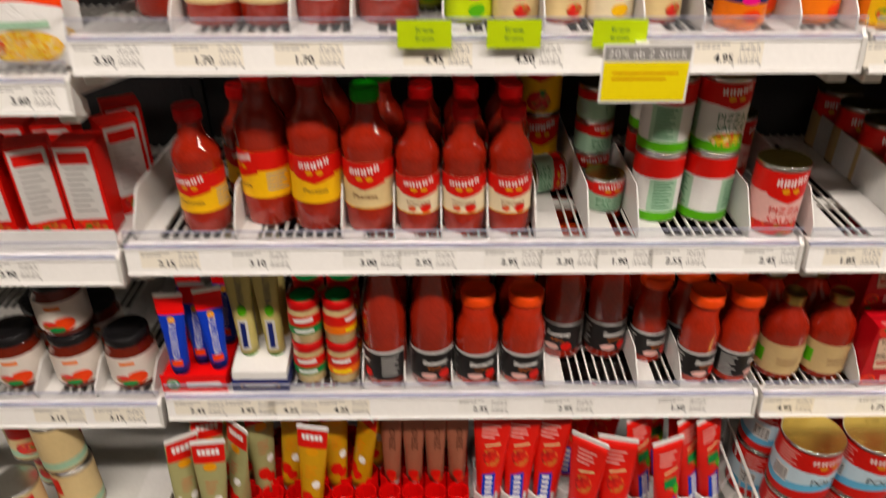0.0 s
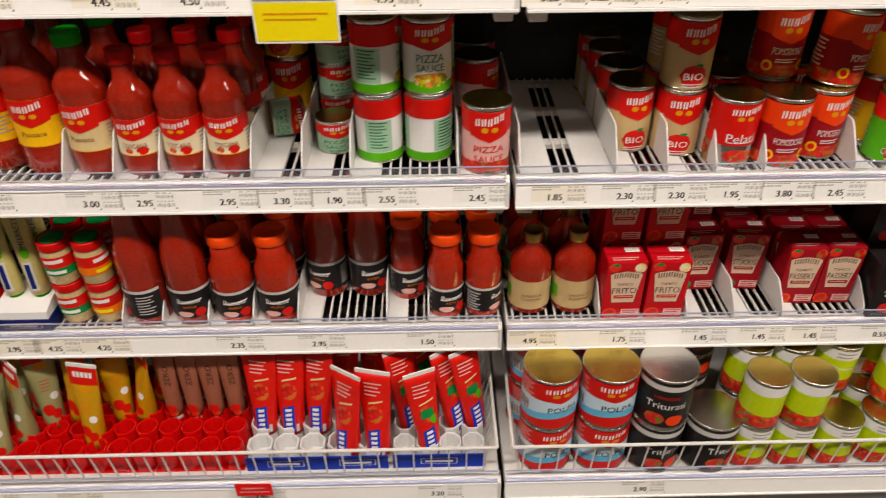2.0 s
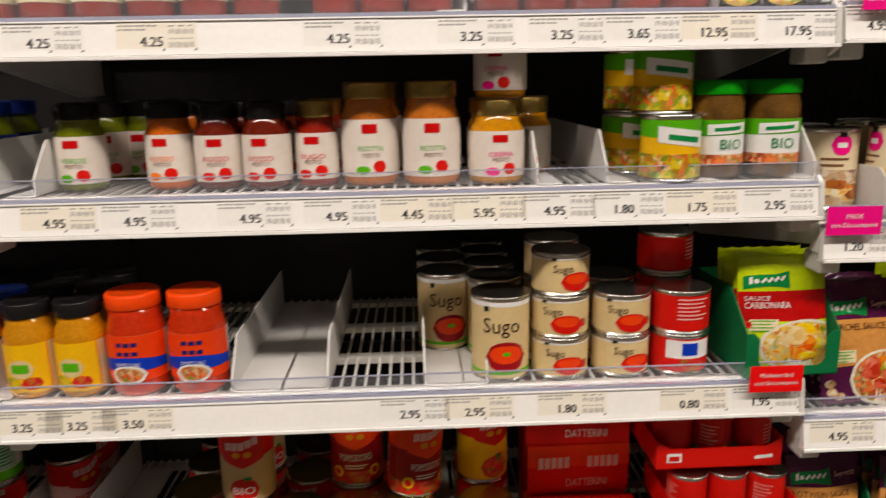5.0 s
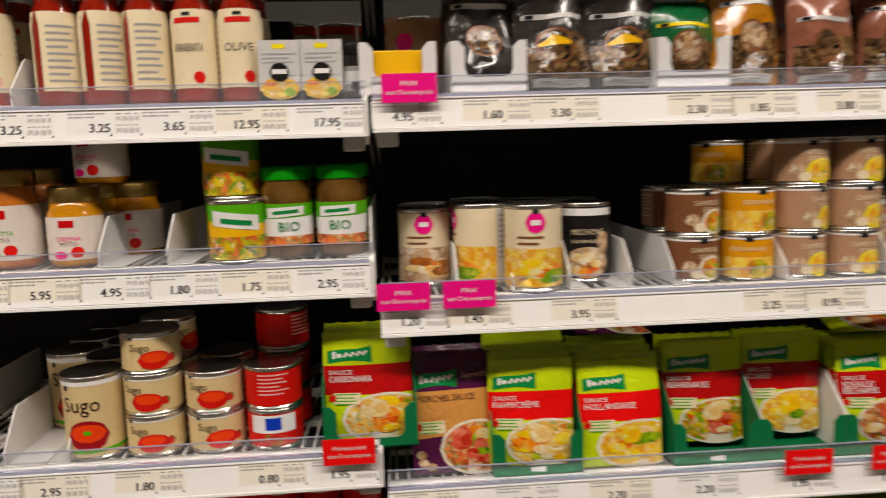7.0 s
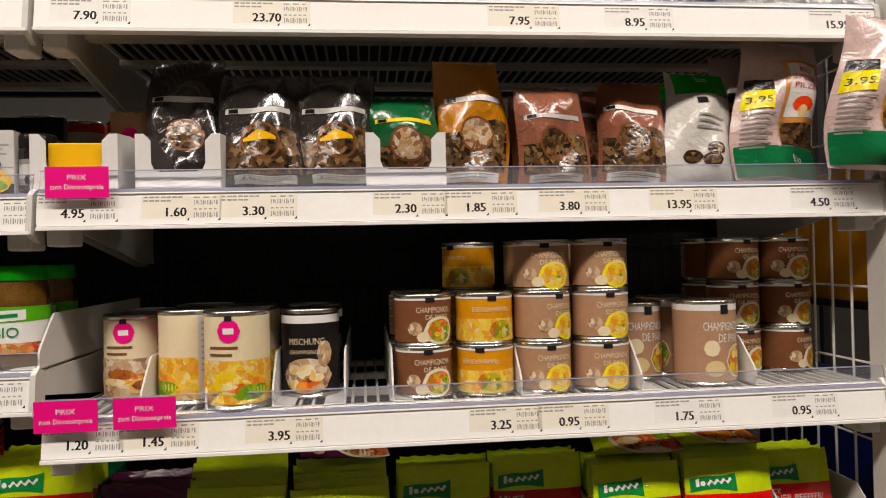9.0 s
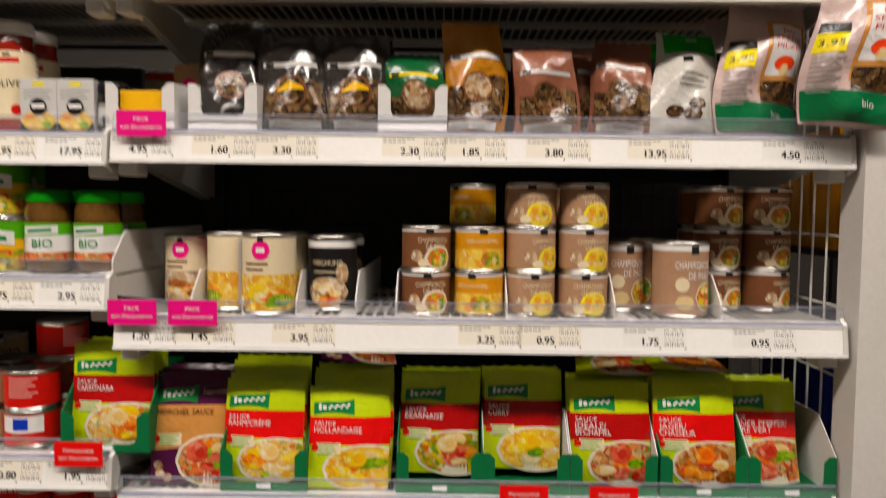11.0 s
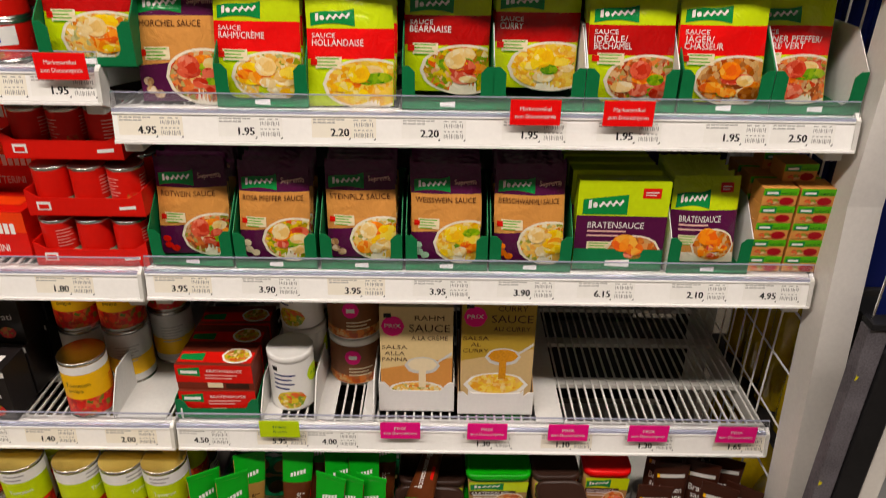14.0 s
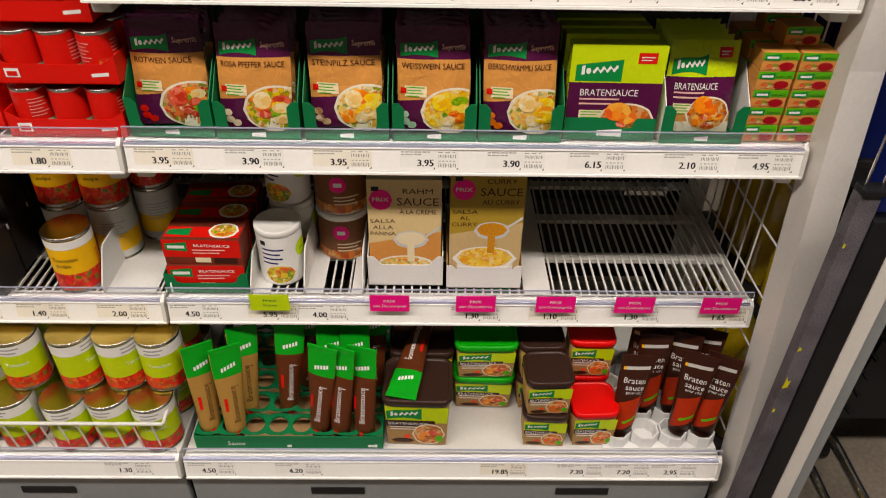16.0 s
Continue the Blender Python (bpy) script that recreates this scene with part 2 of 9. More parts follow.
def wire_shelf(bay, level):
    x0, x1 = LEFT[bay] + (0.001 if bay == "D" else 0.006), LEFT[bay] + 0.994
    z = LEVELS[bay][level]
    t = z + RAIL_H
    shelf = thing("wire_shelf", "white coated wire shelf with a price rail", "shelf", "gondola shelves")
    rail_parts(shelf, x0, x1, 0.0, z)
    # level 6 is viewed from below; its wires carry the shade in their colour
    coat, wire = (STEEL_WHITE, WIRE_SHADED) if level == 6 else (STEEL_WHITE, WIRE_WHITE)
    bm = bmesh.new()
    n = 64
    for i in range(n):
        x = x0 + 0.012 + (x1 - x0 - 0.024) * i / (n - 1)
        box_bm(x - 0.0016, 0.015, t - 0.0035, x + 0.0016, DEPTH - 0.004, t, 0, bm)
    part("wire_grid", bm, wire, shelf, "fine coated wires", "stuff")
    # added sheet: keeps light from above out and darkens the gaps
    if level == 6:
        part("gap_sheet", box_bm(x0 + 0.004, 0.036, t + 0.0005, x1 - 0.004, DEPTH - 0.004, t + 0.003), GAP_SHADE, shelf, "added dark sheet shading the gaps between wires")
    part("front_beam", box_bm(x0, 0.0145, z + 0.004, x1, 0.030, t + 0.0008, 0.0006), coat, shelf)
    for y in (0.135, 0.265, 0.395):
        part("cross_strip", box_bm(x0 + 0.004, y, t - 0.012, x1 - 0.004, y + 0.022, t - 0.0038), coat, shelf)
    for x, s in ((x0, 1), (x1 - 0.003, -1)):
        part("bracket", prism_bm([(0.03, z + 0.012), (0.03, t - 0.001), (DEPTH, t - 0.001), (DEPTH, z - 0.045), (DEPTH - 0.05, z - 0.045)], "x", x, x + 0.003), coat, shelf)
        xa, xb = (x + 0.004, x + 0.03) if s > 0 else (x - 0.027, x - 0.001)
        part("bracket_foot", box_bm(xa, 0.012, z - 0.022, xb, 0.05, z + 0.003, 0.003), coat, shelf)
    return shelf


def base_shelf(bay):
    x0, x1 = LEFT[bay] + 0.004, LEFT[bay] + (0.974 if bay == "D" else 0.994)
    t = BASE_Z + RAIL_H
    shelf = thing("base_shelf", "white base shelf on a grey steel plinth", "shelf", "gondola shelves")
    rail_parts(shelf, x0, x1, BASE_Y, BASE_Z)
    part("deck", box_bm(x0, BASE_Y + 0.0145, t - 0.025, x1, DEPTH, t, 0.002), STEEL_WHITE, shelf)
    part("plinth", box_bm(x0, BASE_Y + 0.012, 0.0, x1, BASE_Y + 0.03, BASE_Z - 0.006, 0.003), GREY_PLINTH, shelf, "grey plinth panel")
    for gx in (x0 + 0.22, x0 + 0.68):
        part("grip", box_bm(gx, BASE_Y + 0.0095, 0.17, gx + 0.10, BASE_Y + 0.0115, 0.188, 0), BLACK, shelf, "dark grip slot")
    return shelf


for bay in "ABCD":
    base_shelf(bay)
    for level in LEVELS[bay]:
        wire_shelf(bay, level)

for i, x in enumerate((-1.0, 0.0, 1.0, 2.0, 3.0)):
    up = thing("shelf_upright", "dark slotted steel upright", "upright", "gondola uprights")
    part("column", box_bm(x - 0.02, DEPTH + 0.004, 0, x + 0.02, DEPTH + 0.05, 2.02, 0.002), BACK_DARK, up)
    slot = mesh_of("slot", box_bm(-0.003, -0.0006, -0.011, 0.003, 0.0, 0.011), BLACK)
    for k in range(24):
        sl = new("slot", slot)
        sl.parent = up
        sl.matrix_world = pose(x, DEPTH + 0.0036, 0.42 + 0.065 * k)
for bay in "ABCD":
    x0 = LEFT[bay] + 0.021
    for z0, z1 in ((0.28, 0.50), (0.52, 0.80), (0.82, 1.06), (1.075, 1.30), (1.32, 1.578)):
        solid("back_panel", box_bm(x0, DEPTH + 0.012, z0, x0 + 0.958, DEPTH + 0.03, z1, 0.002), BACK_DARK, "dark grey steel back panel", "panel", "structure", "gondola back panels")

for x0, x1, z0, z1 in ((2.26, 2.978, 1.585, 1.765), (1.022, 1.86, 1.585, 1.765), (0.022, 0.978, 1.585, 1.765)):
    solid("back_panel", box_bm(x0, DEPTH + 0.012, z0, x1, DEPTH + 0.03, z1, 0.002), BACK_DARK, "dark grey steel back panel", "panel", "structure", "gondola back panels")

for bay in "ABCD":
    solid("back_panel", box_bm(LEFT[bay] + 0.021, DEPTH + 0.012, 1.80, LEFT[bay] + 0.979, DEPTH + 0.03, 2.01, 0.002), BACK_DARK, "dark grey steel back panel", "panel", "structure", "gondola back panels")
# Added dark screen: hides the lit wall and darkens the view behind
solid("far_screen", box_bm(-1.0, DEPTH + 0.42, 0.0, 3.0, DEPTH + 0.44, 1.64, 0.002), BACK_DARK, "added dark screen behind the goods of the next aisle", "panel", "structure")
# ---- printed art ----
GLYPHS = {}


def glyphs(text):
    """Outline faces of a line of text, one unit high, from x = 0."""
    if text in GLYPHS:
        return GLYPHS[text]
    cu = bpy.data.curves.new("text", "FONT")
    cu.body, cu.resolution_u = text, 2
    ob = bpy.data.objects.new("text", cu)
    me = ob.to_mesh()
    vs = [(v.co.x, v.co.y) for v in me.vertices]
    fs = [tuple(p.vertices) for p in me.polygons]
    ob.to_mesh_clear()
    bpy.data.objects.remove(ob)
    bpy.data.curves.remove(cu)
    lo, hi = min(v[0] for v in vs), max(v[0] for v in vs)
    GLYPHS[text] = ([(x - lo, y) for x, y in vs], fs, hi - lo)
    return GLYPHS[text]


class Art:
    """Shapes laid on a surface; place(u, v, lift) gives the point. u, v in metres, u = 0 in the middle, v = 0 at the bottom."""

    def __init__(self, place, step=0.008):
        self.place, self.step, self.bm, self.mats = place, step, bmesh.new(), []

    def index(self, m):
        if m not in self.mats:
            self.mats.append(m)
        return self.mats.index(m)

    def band(self, u0, u1, low, high, m, layer=1, rows=None):
        n = max(1, math.ceil((u1 - u0) / self.step))
        k, lift = self.index(m), 0.00035 * layer
        cols = []
        for i in range(n + 1):
            u = u0 + (u1 - u0) * i / n
            a, b = low(u), high(u)
            r = rows or max(1, math.ceil((high((u0 + u1) / 2) - low((u0 + u1) / 2)) / (self.step * 2.0)))
            cols.append([self.bm.verts.new(self.place(u, a + (b - a) * j / r, lift)) for j in range(r + 1)])
        for a, b in zip(cols, cols[1:]):
            for j in range(len(a) - 1):
                f = self.bm.faces.new((a[j], b[j], b[j + 1], a[j + 1]))
                f.material_index, f.smooth = k, True

    def rect(self, u0, v0, u1, v1, m, layer=1):
        self.band(u0, u1, lambda u: v0, lambda u: v1, m, layer)

    def slope(self, u0, u1, a0, a1, b0, b1, m, layer=1):
        """Between two slanting lines: low a0 to a1, high b0 to b1."""
        self.band(u0, u1, lambda u: a0 + (a1 - a0) * (u - u0) / (u1 - u0), lambda u: b0 + (b1 - b0) * (u - u0) / (u1 - u0), m, layer)

    def ell(self, cu, cv, ru, rv, m, layer=1, cut=None):
        def h(u):
            return rv * math.sqrt(max(0.0, 1 - ((u - cu) / ru) ** 2))
        lo, hi = cu - ru, cu + ru
        if cut is not None:
            hi = min(hi, cut)
        n = max(8, math.ceil((hi - lo) / self.step))
        keep, self.step = self.step, (hi - lo) / n
        self.band(lo, hi, lambda u: cv - h(u), lambda u: cv + h(u), m, layer, rows=2)
        self.step = keep

    def shield(self, u0, u1, v0, v1, dip, m, layer=1):
        c, w = (u0 + u1) / 2, (u1 - u0) / 2
        self.band(u0, u1, lambda u: v0 + dip * abs(u - c) / w, lambda u: v1, m, layer)

    def leaf(self, u0, v0, u1, v1, m, layer=2):
        """A leaning plaque with pulled corners."""
        w = u1 - u0
        self.band(u0, u1, lambda u: v0 + 0.12 * (v1 - v0) * (1 - (u - u0) / w) + 0.10 * (v1 - v0) * math.sin(3.1 * (u - u0) / w), lambda u: v1 - 0.20 * (v1 - v0) * (1 - (u - u0) / w) ** 2 + 0.02 * math.sin(6 * (u - u0) / w) * (v1 - v0), m, layer)

    def text(self, s, u, v, h, m, layer=3, width=None, up=False, centre=True):
        vs, fs, w = glyphs(s)
        sx = h * 1.38
        sy = sx
        if width:
            sx = width / w
        k, lift = self.index(m), 0.00035 * layer
        off = -w * sx / 2 if centre else 0
        pts = []
        for x, y in vs:
            a, b = x * sx + off, y * sy - h / 2
            pts.append(self.bm.verts.new(self.place(u - b, v + a, lift) if up else self.place(u + a, v + b, lift)))
        for f in fs:
            try:
                g = self.bm.faces.new([pts[i] for i in f])
                g.material_index = k
            except ValueError:
                pass

    def dish(self, cu, cv, ru, rv, food, layer=3, seed=1, cut=None, plate=True, n=11):
        """A printed plate with pieces of food of several colours heaped on it."""
        rng = random.Random(seed)
        if plate:
            self.ell(cu, cv, ru, rv, PLATE, layer, cut)
            ru, rv = ru * 0.92, rv * 0.91
        self.ell(cu, cv, ru, rv, food, layer + 1, cut)
        cols = CHUNKS[food.name]
        for i in range(n):
            a, d = rng.uniform(0, 6.28), rng.uniform(0.1, 0.72)
            size = rng.uniform(0.20, 0.36)
            u = cu + d * ru * math.cos(a)
            if cut is not None:
                u = min(u, cut - ru * size)
            self.ell(u, cv + d * rv * math.sin(a), ru * size, rv * size * rng.uniform(0.6, 1.1), cols[i % len(cols)], layer + 1.3 + 0.14 * i)

    def lines(self, u0, u1, v, n, pitch, m, layer=2, thick=0.35):
        for i in range(n):
            a = u1 - (u1 - u0) * (0.0, 0.18, 0.07, 0.3)[i % 4]
            self.rect(u0, v - i * pitch, a, v - i * pitch + pitch * thick, m, layer)

    def barcode(self, u0, v0, u1, v1, layer=2):
        self.rect(u0, v0, u1, v1, WHITE, layer)
        n = 11
        for i in range(n):
            a = u0 + (u1 - u0) * (i + 0.5) / (n + 0.5)
            self.rect(a, v0 + 0.1 * (v1 - v0), a + (u1 - u0) * (0.3 + 0.35 * (i % 3 == 0)) / n, v1 - 0.1 * (v1 - v0), INK, layer + 1)

    def done(self, name, parent, label=""):
        return part(name, self.bm, self.mats, parent, label)


def round_place(radius):
    """On an upright cylinder: radius is a number or a function of height; u = 0 faces the aisle."""
    def place(u, v, lift):
        r = radius(v) if callable(radius) else radius
        a = u / r
        return ((r + lift) * math.sin(a), -(r + lift) * math.cos(a), v)
    return place


def flat_place(y=0.0, lean=0.0):
    def place(u, v, lift):
        return (u, y - lift + lean * v, v)
    return place


# ---- colours of the goods ----
RED = mat("tomato_red_print", (0.62, 0.046, 0.034), 0.38, var=0.05)
DEEP_RED = mat("deep_red_print", (0.33, 0.024, 0.03), 0.4, var=0.06)
ORANGE_RED = mat("orange_red_print", (0.78, 0.105, 0.026), 0.36, var=0.05)
YELLOW = mat("warm_yellow_print", (0.85, 0.53, 0.03), 0.4, var=0.05)
LEMON = mat("lemon_yellow_print", (0.87, 0.74, 0.02), 0.4, var=0.03)
GOLD_PRINT = mat("gold_print", (0.72, 0.36, 0.06), 0.35, var=0.08)
CREAM = mat("cream_print", (0.70, 0.56, 0.33), 0.45, var=0.05)
IVORY = mat("ivory_print", (0.80, 0.70, 0.51), 0.45, var=0.04)
BEIGE = mat("beige_print", (0.58, 0.44, 0.25), 0.5, var=0.06)
TAN = mat("tan_orange_print", (0.62, 0.32, 0.125), 0.42, var=0.06)
LIME = mat("lime_green_print", (0.56, 0.68, 0.012), 0.34, var=0.06)
GRASS = mat("grass_green_print", (0.14, 0.44, 0.03), 0.4, var=0.06)
MINT = mat("pale_mint_print", (0.42, 0.60, 0.45), 0.42, var=0.06)
GREEN = mat("dark_green_card", (0.010, 0.185, 0.075), 0.45, var=0.07)
LEAF_GREEN = mat("leaf_green_print", (0.012, 0.25, 0.075), 0.4, var=0.06)
BRIGHT_GREEN = mat("bright_green_plastic", (0.02, 0.36, 0.05), 0.35, var=0.05)
OLIVE = mat("pale_olive_tube", (0.42, 0.41, 0.22), 0.34, metal=0.15, var=0.06)
PLUM = mat("dark_plum_print", (0.095, 0.014, 0.062), 0.30, var=0.1)
MAGENTA = mat("magenta_print", (0.80, 0.008, 0.27), 0.42, var=0.03)
PROMO_RED = mat("signal_red_card", (0.80, 0.014, 0.012), 0.42, var=0.03)
PROMO_LIME = mat("lime_card", (0.56, 0.70, 0.01), 0.42, var=0.03)
NAVY = mat("navy_blue_print", (0.012, 0.022, 0.14), 0.36, var=0.08)
BLUE = mat("bright_blue_print", (0.02, 0.06, 0.46), 0.34, var=0.06)
SKY = mat("sky_blue_print", (0.20, 0.52, 0.74), 0.4, var=0.06)
PALE_SKY = mat("pale_blue_print", (0.62, 0.76, 0.84), 0.4, var=0.05)
BROWN = mat("dark_brown_print", (0.055, 0.020, 0.013), 0.33, var=0.1)
MID_BROWN = mat("earthy_brown_print", (0.23, 0.105, 0.055), 0.42, var=0.12)
PALE_BROWN = mat("pale_taupe_print", (0.47, 0.30, 0.20), 0.45, var=0.08)
CHAR = mat("charcoal_print", (0.020, 0.017, 0.017), 0.3, var=0.15)
GREY_PRINT = mat("mid_grey_print", (0.33, 0.32, 0.31), 0.42, var=0.05)
SILVER_PRINT = mat("silver_grey_print", (0.62, 0.61, 0.59), 0.38, var=0.05)
ORANGE = mat("orange_print", (0.82, 0.24, 0.02), 0.38, var=0.06)
PINK = mat("pale_pink_print", (0.78, 0.50, 0.46), 0.42, var=0.06)
TIN = mat("bare_tinplate", (0.62, 0.60, 0.56), 0.26, metal=1.0, var=0.06)
GOLD_TIN = mat("gold_lacquered_tin", (0.55, 0.43, 0.16), 0.27, metal=1.0, var=0.06)
DULL_GOLD = mat("dull_gold_lid", (0.42, 0.31, 0.13), 0.28, metal=0.9, var=0.06)
LID_RED = mat("red_lacquered_lid", (0.52, 0.034, 0.034), 0.3, var=0.05)
LID_ORANGE = mat("orange_lacquered_lid", (0.80, 0.12, 0.02), 0.32, var=0.06)
LID_BLUE = mat("blue_lacquered_lid", (0.015, 0.035, 0.19), 0.3, var=0.06)
LID_GREEN = mat("green_lacquered_lid", (0.03, 0.34, 0.03), 0.3, var=0.06)
LID_BLACK = mat("black_lacquered_lid", (0.016, 0.015, 0.016), 0.25, var=0.1)
LID_WHITE = mat("white_plastic_lid", (0.78, 0.77, 0.75), 0.35, var=0.03)
LID_BROWN = mat("dark_brown_plastic_lid", (0.045, 0.024, 0.018), 0.36, var=0.08)
CARTON_WHITE = mat("white_carton_board", (0.74, 0.73, 0.71), 0.55, var=0.04)
KRAFT = mat("brown_carton_board", (0.45, 0.30, 0.17), 0.6, var=0.08)


def sauce_mat(name, col, var=0.22, scale=70):
    m = mat(name, col, 0.07, var=var, scale=scale)
    p = m.node_tree.nodes["Principled BSDF"]
    p.inputs["Coat Weight"].default_value = 0.7
    p.inputs["Coat Roughness"].default_value = 0.03
    return m


TOMATO = sauce_mat("tomato_sauce_in_glass", (0.34, 0.038, 0.014))
TOMATO_BRIGHT = sauce_mat("bright_tomato_in_glass", (0.44, 0.050, 0.014))
TOMATO_DARK = sauce_mat("dark_tomato_in_glass", (0.17, 0.026, 0.012))
PESTO_ORANGE = sauce_mat("orange_pesto_in_glass", (0.70, 0.20, 0.015))
PESTO_GREEN = sauce_mat("green_pesto_in_glass", (0.20, 0.23, 0.015))
CURRY_YELLOW = sauce_mat("yellow_curry_in_glass", (0.68, 0.33, 0.015))
MUSHROOM = sauce_mat("brown_mushrooms_in_glass", (0.16, 0.085, 0.025), 0.5, 200)
CREAM_JAR = sauce_mat("cream_sauce_in_glass", (0.66, 0.52, 0.30))

F_PASTA = food_mat("food_picture_pasta", [(0.70, 0.24, 0.03), (0.85, 0.62, 0.22), (0.78, 0.50, 0.14), (0.85, 0.78, 0.56), (0.30, 0.33, 0.05)])
F_MEAT = food_mat("food_picture_meat", [(0.58, 0.07, 0.03), (0.80, 0.30, 0.12), (0.30, 0.07, 0.03), (0.76, 0.52, 0.30), (0.25, 0.28, 0.05)])
F_SAUCE = food_mat("food_picture_brown_sauce", [(0.42, 0.09, 0.015), (0.66, 0.22, 0.03), (0.70, 0.48, 0.24), (0.36, 0.12, 0.03)], 160)
F_YELLOW = food_mat("food_picture_yellow_sauce", [(0.82, 0.55, 0.08), (0.88, 0.68, 0.20), (0.78, 0.40, 0.06), (0.88, 0.74, 0.40)], 180)
F_TOMATO = food_mat("food_picture_tomatoes", [(0.60, 0.02, 0.01), (0.72, 0.06, 0.02), (0.42, 0.01, 0.01), (0.75, 0.18, 0.08), (0.12, 0.22, 0.03)], 150)
F_MUSH = food_mat("food_picture_mushrooms", [(0.35, 0.20, 0.10), (0.68, 0.52, 0.36), (0.55, 0.36, 0.20), (0.78, 0.68, 0.54), (0.23, 0.105, 0.055)], 170)
F_MIX = food_mat("food_picture_vegetables", [(0.55, 0.36, 0.05), (0.75, 0.58, 0.10), (0.20, 0.34, 0.03), (0.70, 0.14, 0.03), (0.80, 0.70, 0.40)], 190)
F_DRIED = food_mat("dried_mushrooms_in_film", [(0.014, 0.009, 0.006), (0.14, 0.08, 0.035), (0.03, 0.016, 0.01), (0.28, 0.18, 0.09), (0.06, 0.034, 0.02)], 190, 0.18)
PLATE = mat("white_plate_print", (0.80, 0.74, 0.62), 0.35, var=0.05)
C_ROSE = food_mat("rose_meat_print", [(0.50, 0.05, 0.03), (0.72, 0.16, 0.10), (0.80, 0.34, 0.24)], 120)
C_ORANGE = food_mat("orange_food_print", [(0.78, 0.16, 0.01), (0.86, 0.32, 0.03), (0.88, 0.50, 0.14)], 120)
C_YELLOW = food_mat("yellow_food_print", [(0.86, 0.50, 0.03), (0.90, 0.68, 0.10), (0.90, 0.78, 0.36)], 120)
C_CREAM = food_mat("cream_food_print", [(0.80, 0.54, 0.22), (0.86, 0.70, 0.40), (0.88, 0.80, 0.60)], 120)
C_GREEN = food_mat("green_food_print", [(0.10, 0.26, 0.01), (0.24, 0.42, 0.03), (0.42, 0.52, 0.08)], 160)
C_BROWN = food_mat("brown_food_print", [(0.24, 0.06, 0.01), (0.46, 0.16, 0.04), (0.60, 0.30, 0.12)], 140)
CHUNKS = {"food_picture_pasta": (C_YELLOW, C_CREAM, C_CREAM, C_ORANGE, C_YELLOW), "food_picture_meat": (C_ROSE, C_ORANGE, C_CREAM, C_ROSE, C_GREEN), "food_picture_brown_sauce": (C_ORANGE, C_ROSE, C_ORANGE, C_BROWN, C_CREAM), "food_picture_yellow_sauce": (C_YELLOW, C_ORANGE, C_CREAM, C_YELLOW, C_GREEN), "food_picture_mushrooms": (C_CREAM, C_BROWN, C_CREAM, C_ORANGE), "food_picture_vegetables": (C_ORANGE, C_GREEN, C_YELLOW, C_ROSE, C_CREAM), "food_picture_tomatoes": (C_ROSE, C_ORANGE)}

# ---- kinds of goods; each is built once and then copied ----
MASTERS = {}


def put(key, build, x, y, z, turn=0.0, lean=0.0, tip=0.0, mat4=None):
    """Stands a good with its base centre at (x, y, z); turn about the upright, lean back, tip sideways (degrees)."""
    m = mat4 or (pose(x, y, z, 0, 0, turn) @ pose(0, 0, 0, -lean, tip, 0))
    if key in MASTERS:
        return copy_thing(MASTERS[key], m)
    ob = build()
    ob.matrix_world = m
    MASTERS[key] = ob
    return ob


def can(label, d, h, art, lid=GOLD_TIN, pull=True, body=TIN, wrap=None, group="tinned goods", name="food_can"):
    def build():
        r = d / 2
        c = thing(name, label, "can", group)
        part("body", lathe_bm([(r - 0.002, 0.0), (r + 0.0006, 0.0008), (r + 0.0006, 0.0022), (r - 0.0012, 0.0032), (r - 0.0012, h - 0.006), (r + 0.0006, h - 0.004), (r + 0.0006, h - 0.0005), (r - 0.0004, h)], 28, close=False), body, c)
        if wrap:
            bm = lathe_bm([(r - 0.0010, 0.0048), (r - 0.0007, 0.0052), (r - 0.0007, h - 0.0062), (r - 0.0010, h - 0.0058)], 28, close=False)
            part("sleeve", bm, wrap, c, "printed sleeve")
        e = part("lid", lathe_bm([(r - 0.0005, h - 0.0002), (r - 0.0016, h - 0.0005), (r - 0.0024, h - 0.0042), (r - 0.006, h - 0.0044), (r - 0.008, h - 0.0030), (r * 0.70, h - 0.0030), (r * 0.66, h - 0.0042), (r * 0.60, h - 0.0042), (r * 0.56, h - 0.0032), (r * 0.50, h - 0.0032), (r * 0.46, h - 0.0042), (0.0008, h - 0.0042)], 28), lid, c)
        part("base_disc", lathe_bm([(r - 0.0022, 0.0004), (r - 0.004, 0.0016), (0.0008, 0.0016)], 28), lid, c)
        if pull:
            bm = bmesh.new()
            ring = lathe_bm([(0.0060, 0.0), (0.0095, 0.0), (0.0099, 0.0009), (0.0095, 0.0018), (0.0060, 0.0018), (0.0056, 0.0009), (0.0060, 0.0)], 14, close=False)
            bmesh.ops.transform(ring, matrix=Matrix.Translation((0, -r * 0.40, h - 0.0030)) @ Matrix.Diagonal((0.9, 1.25, 1, 1)), verts=ring.verts)
            box_bm(-0.004, -r * 0.40 + 0.009, h - 0.0031, 0.004, -r * 0.40 + 0.021, h - 0.0019, 0, ring)
            bm.free()
            part("ring_pull", ring, TIN, e, "bare metal ring pull")
        if art:
            a = Art(round_place(r - 0.0006))
            art(a, math.pi * r, h)
            a.done("label", c)
        return c
    return build


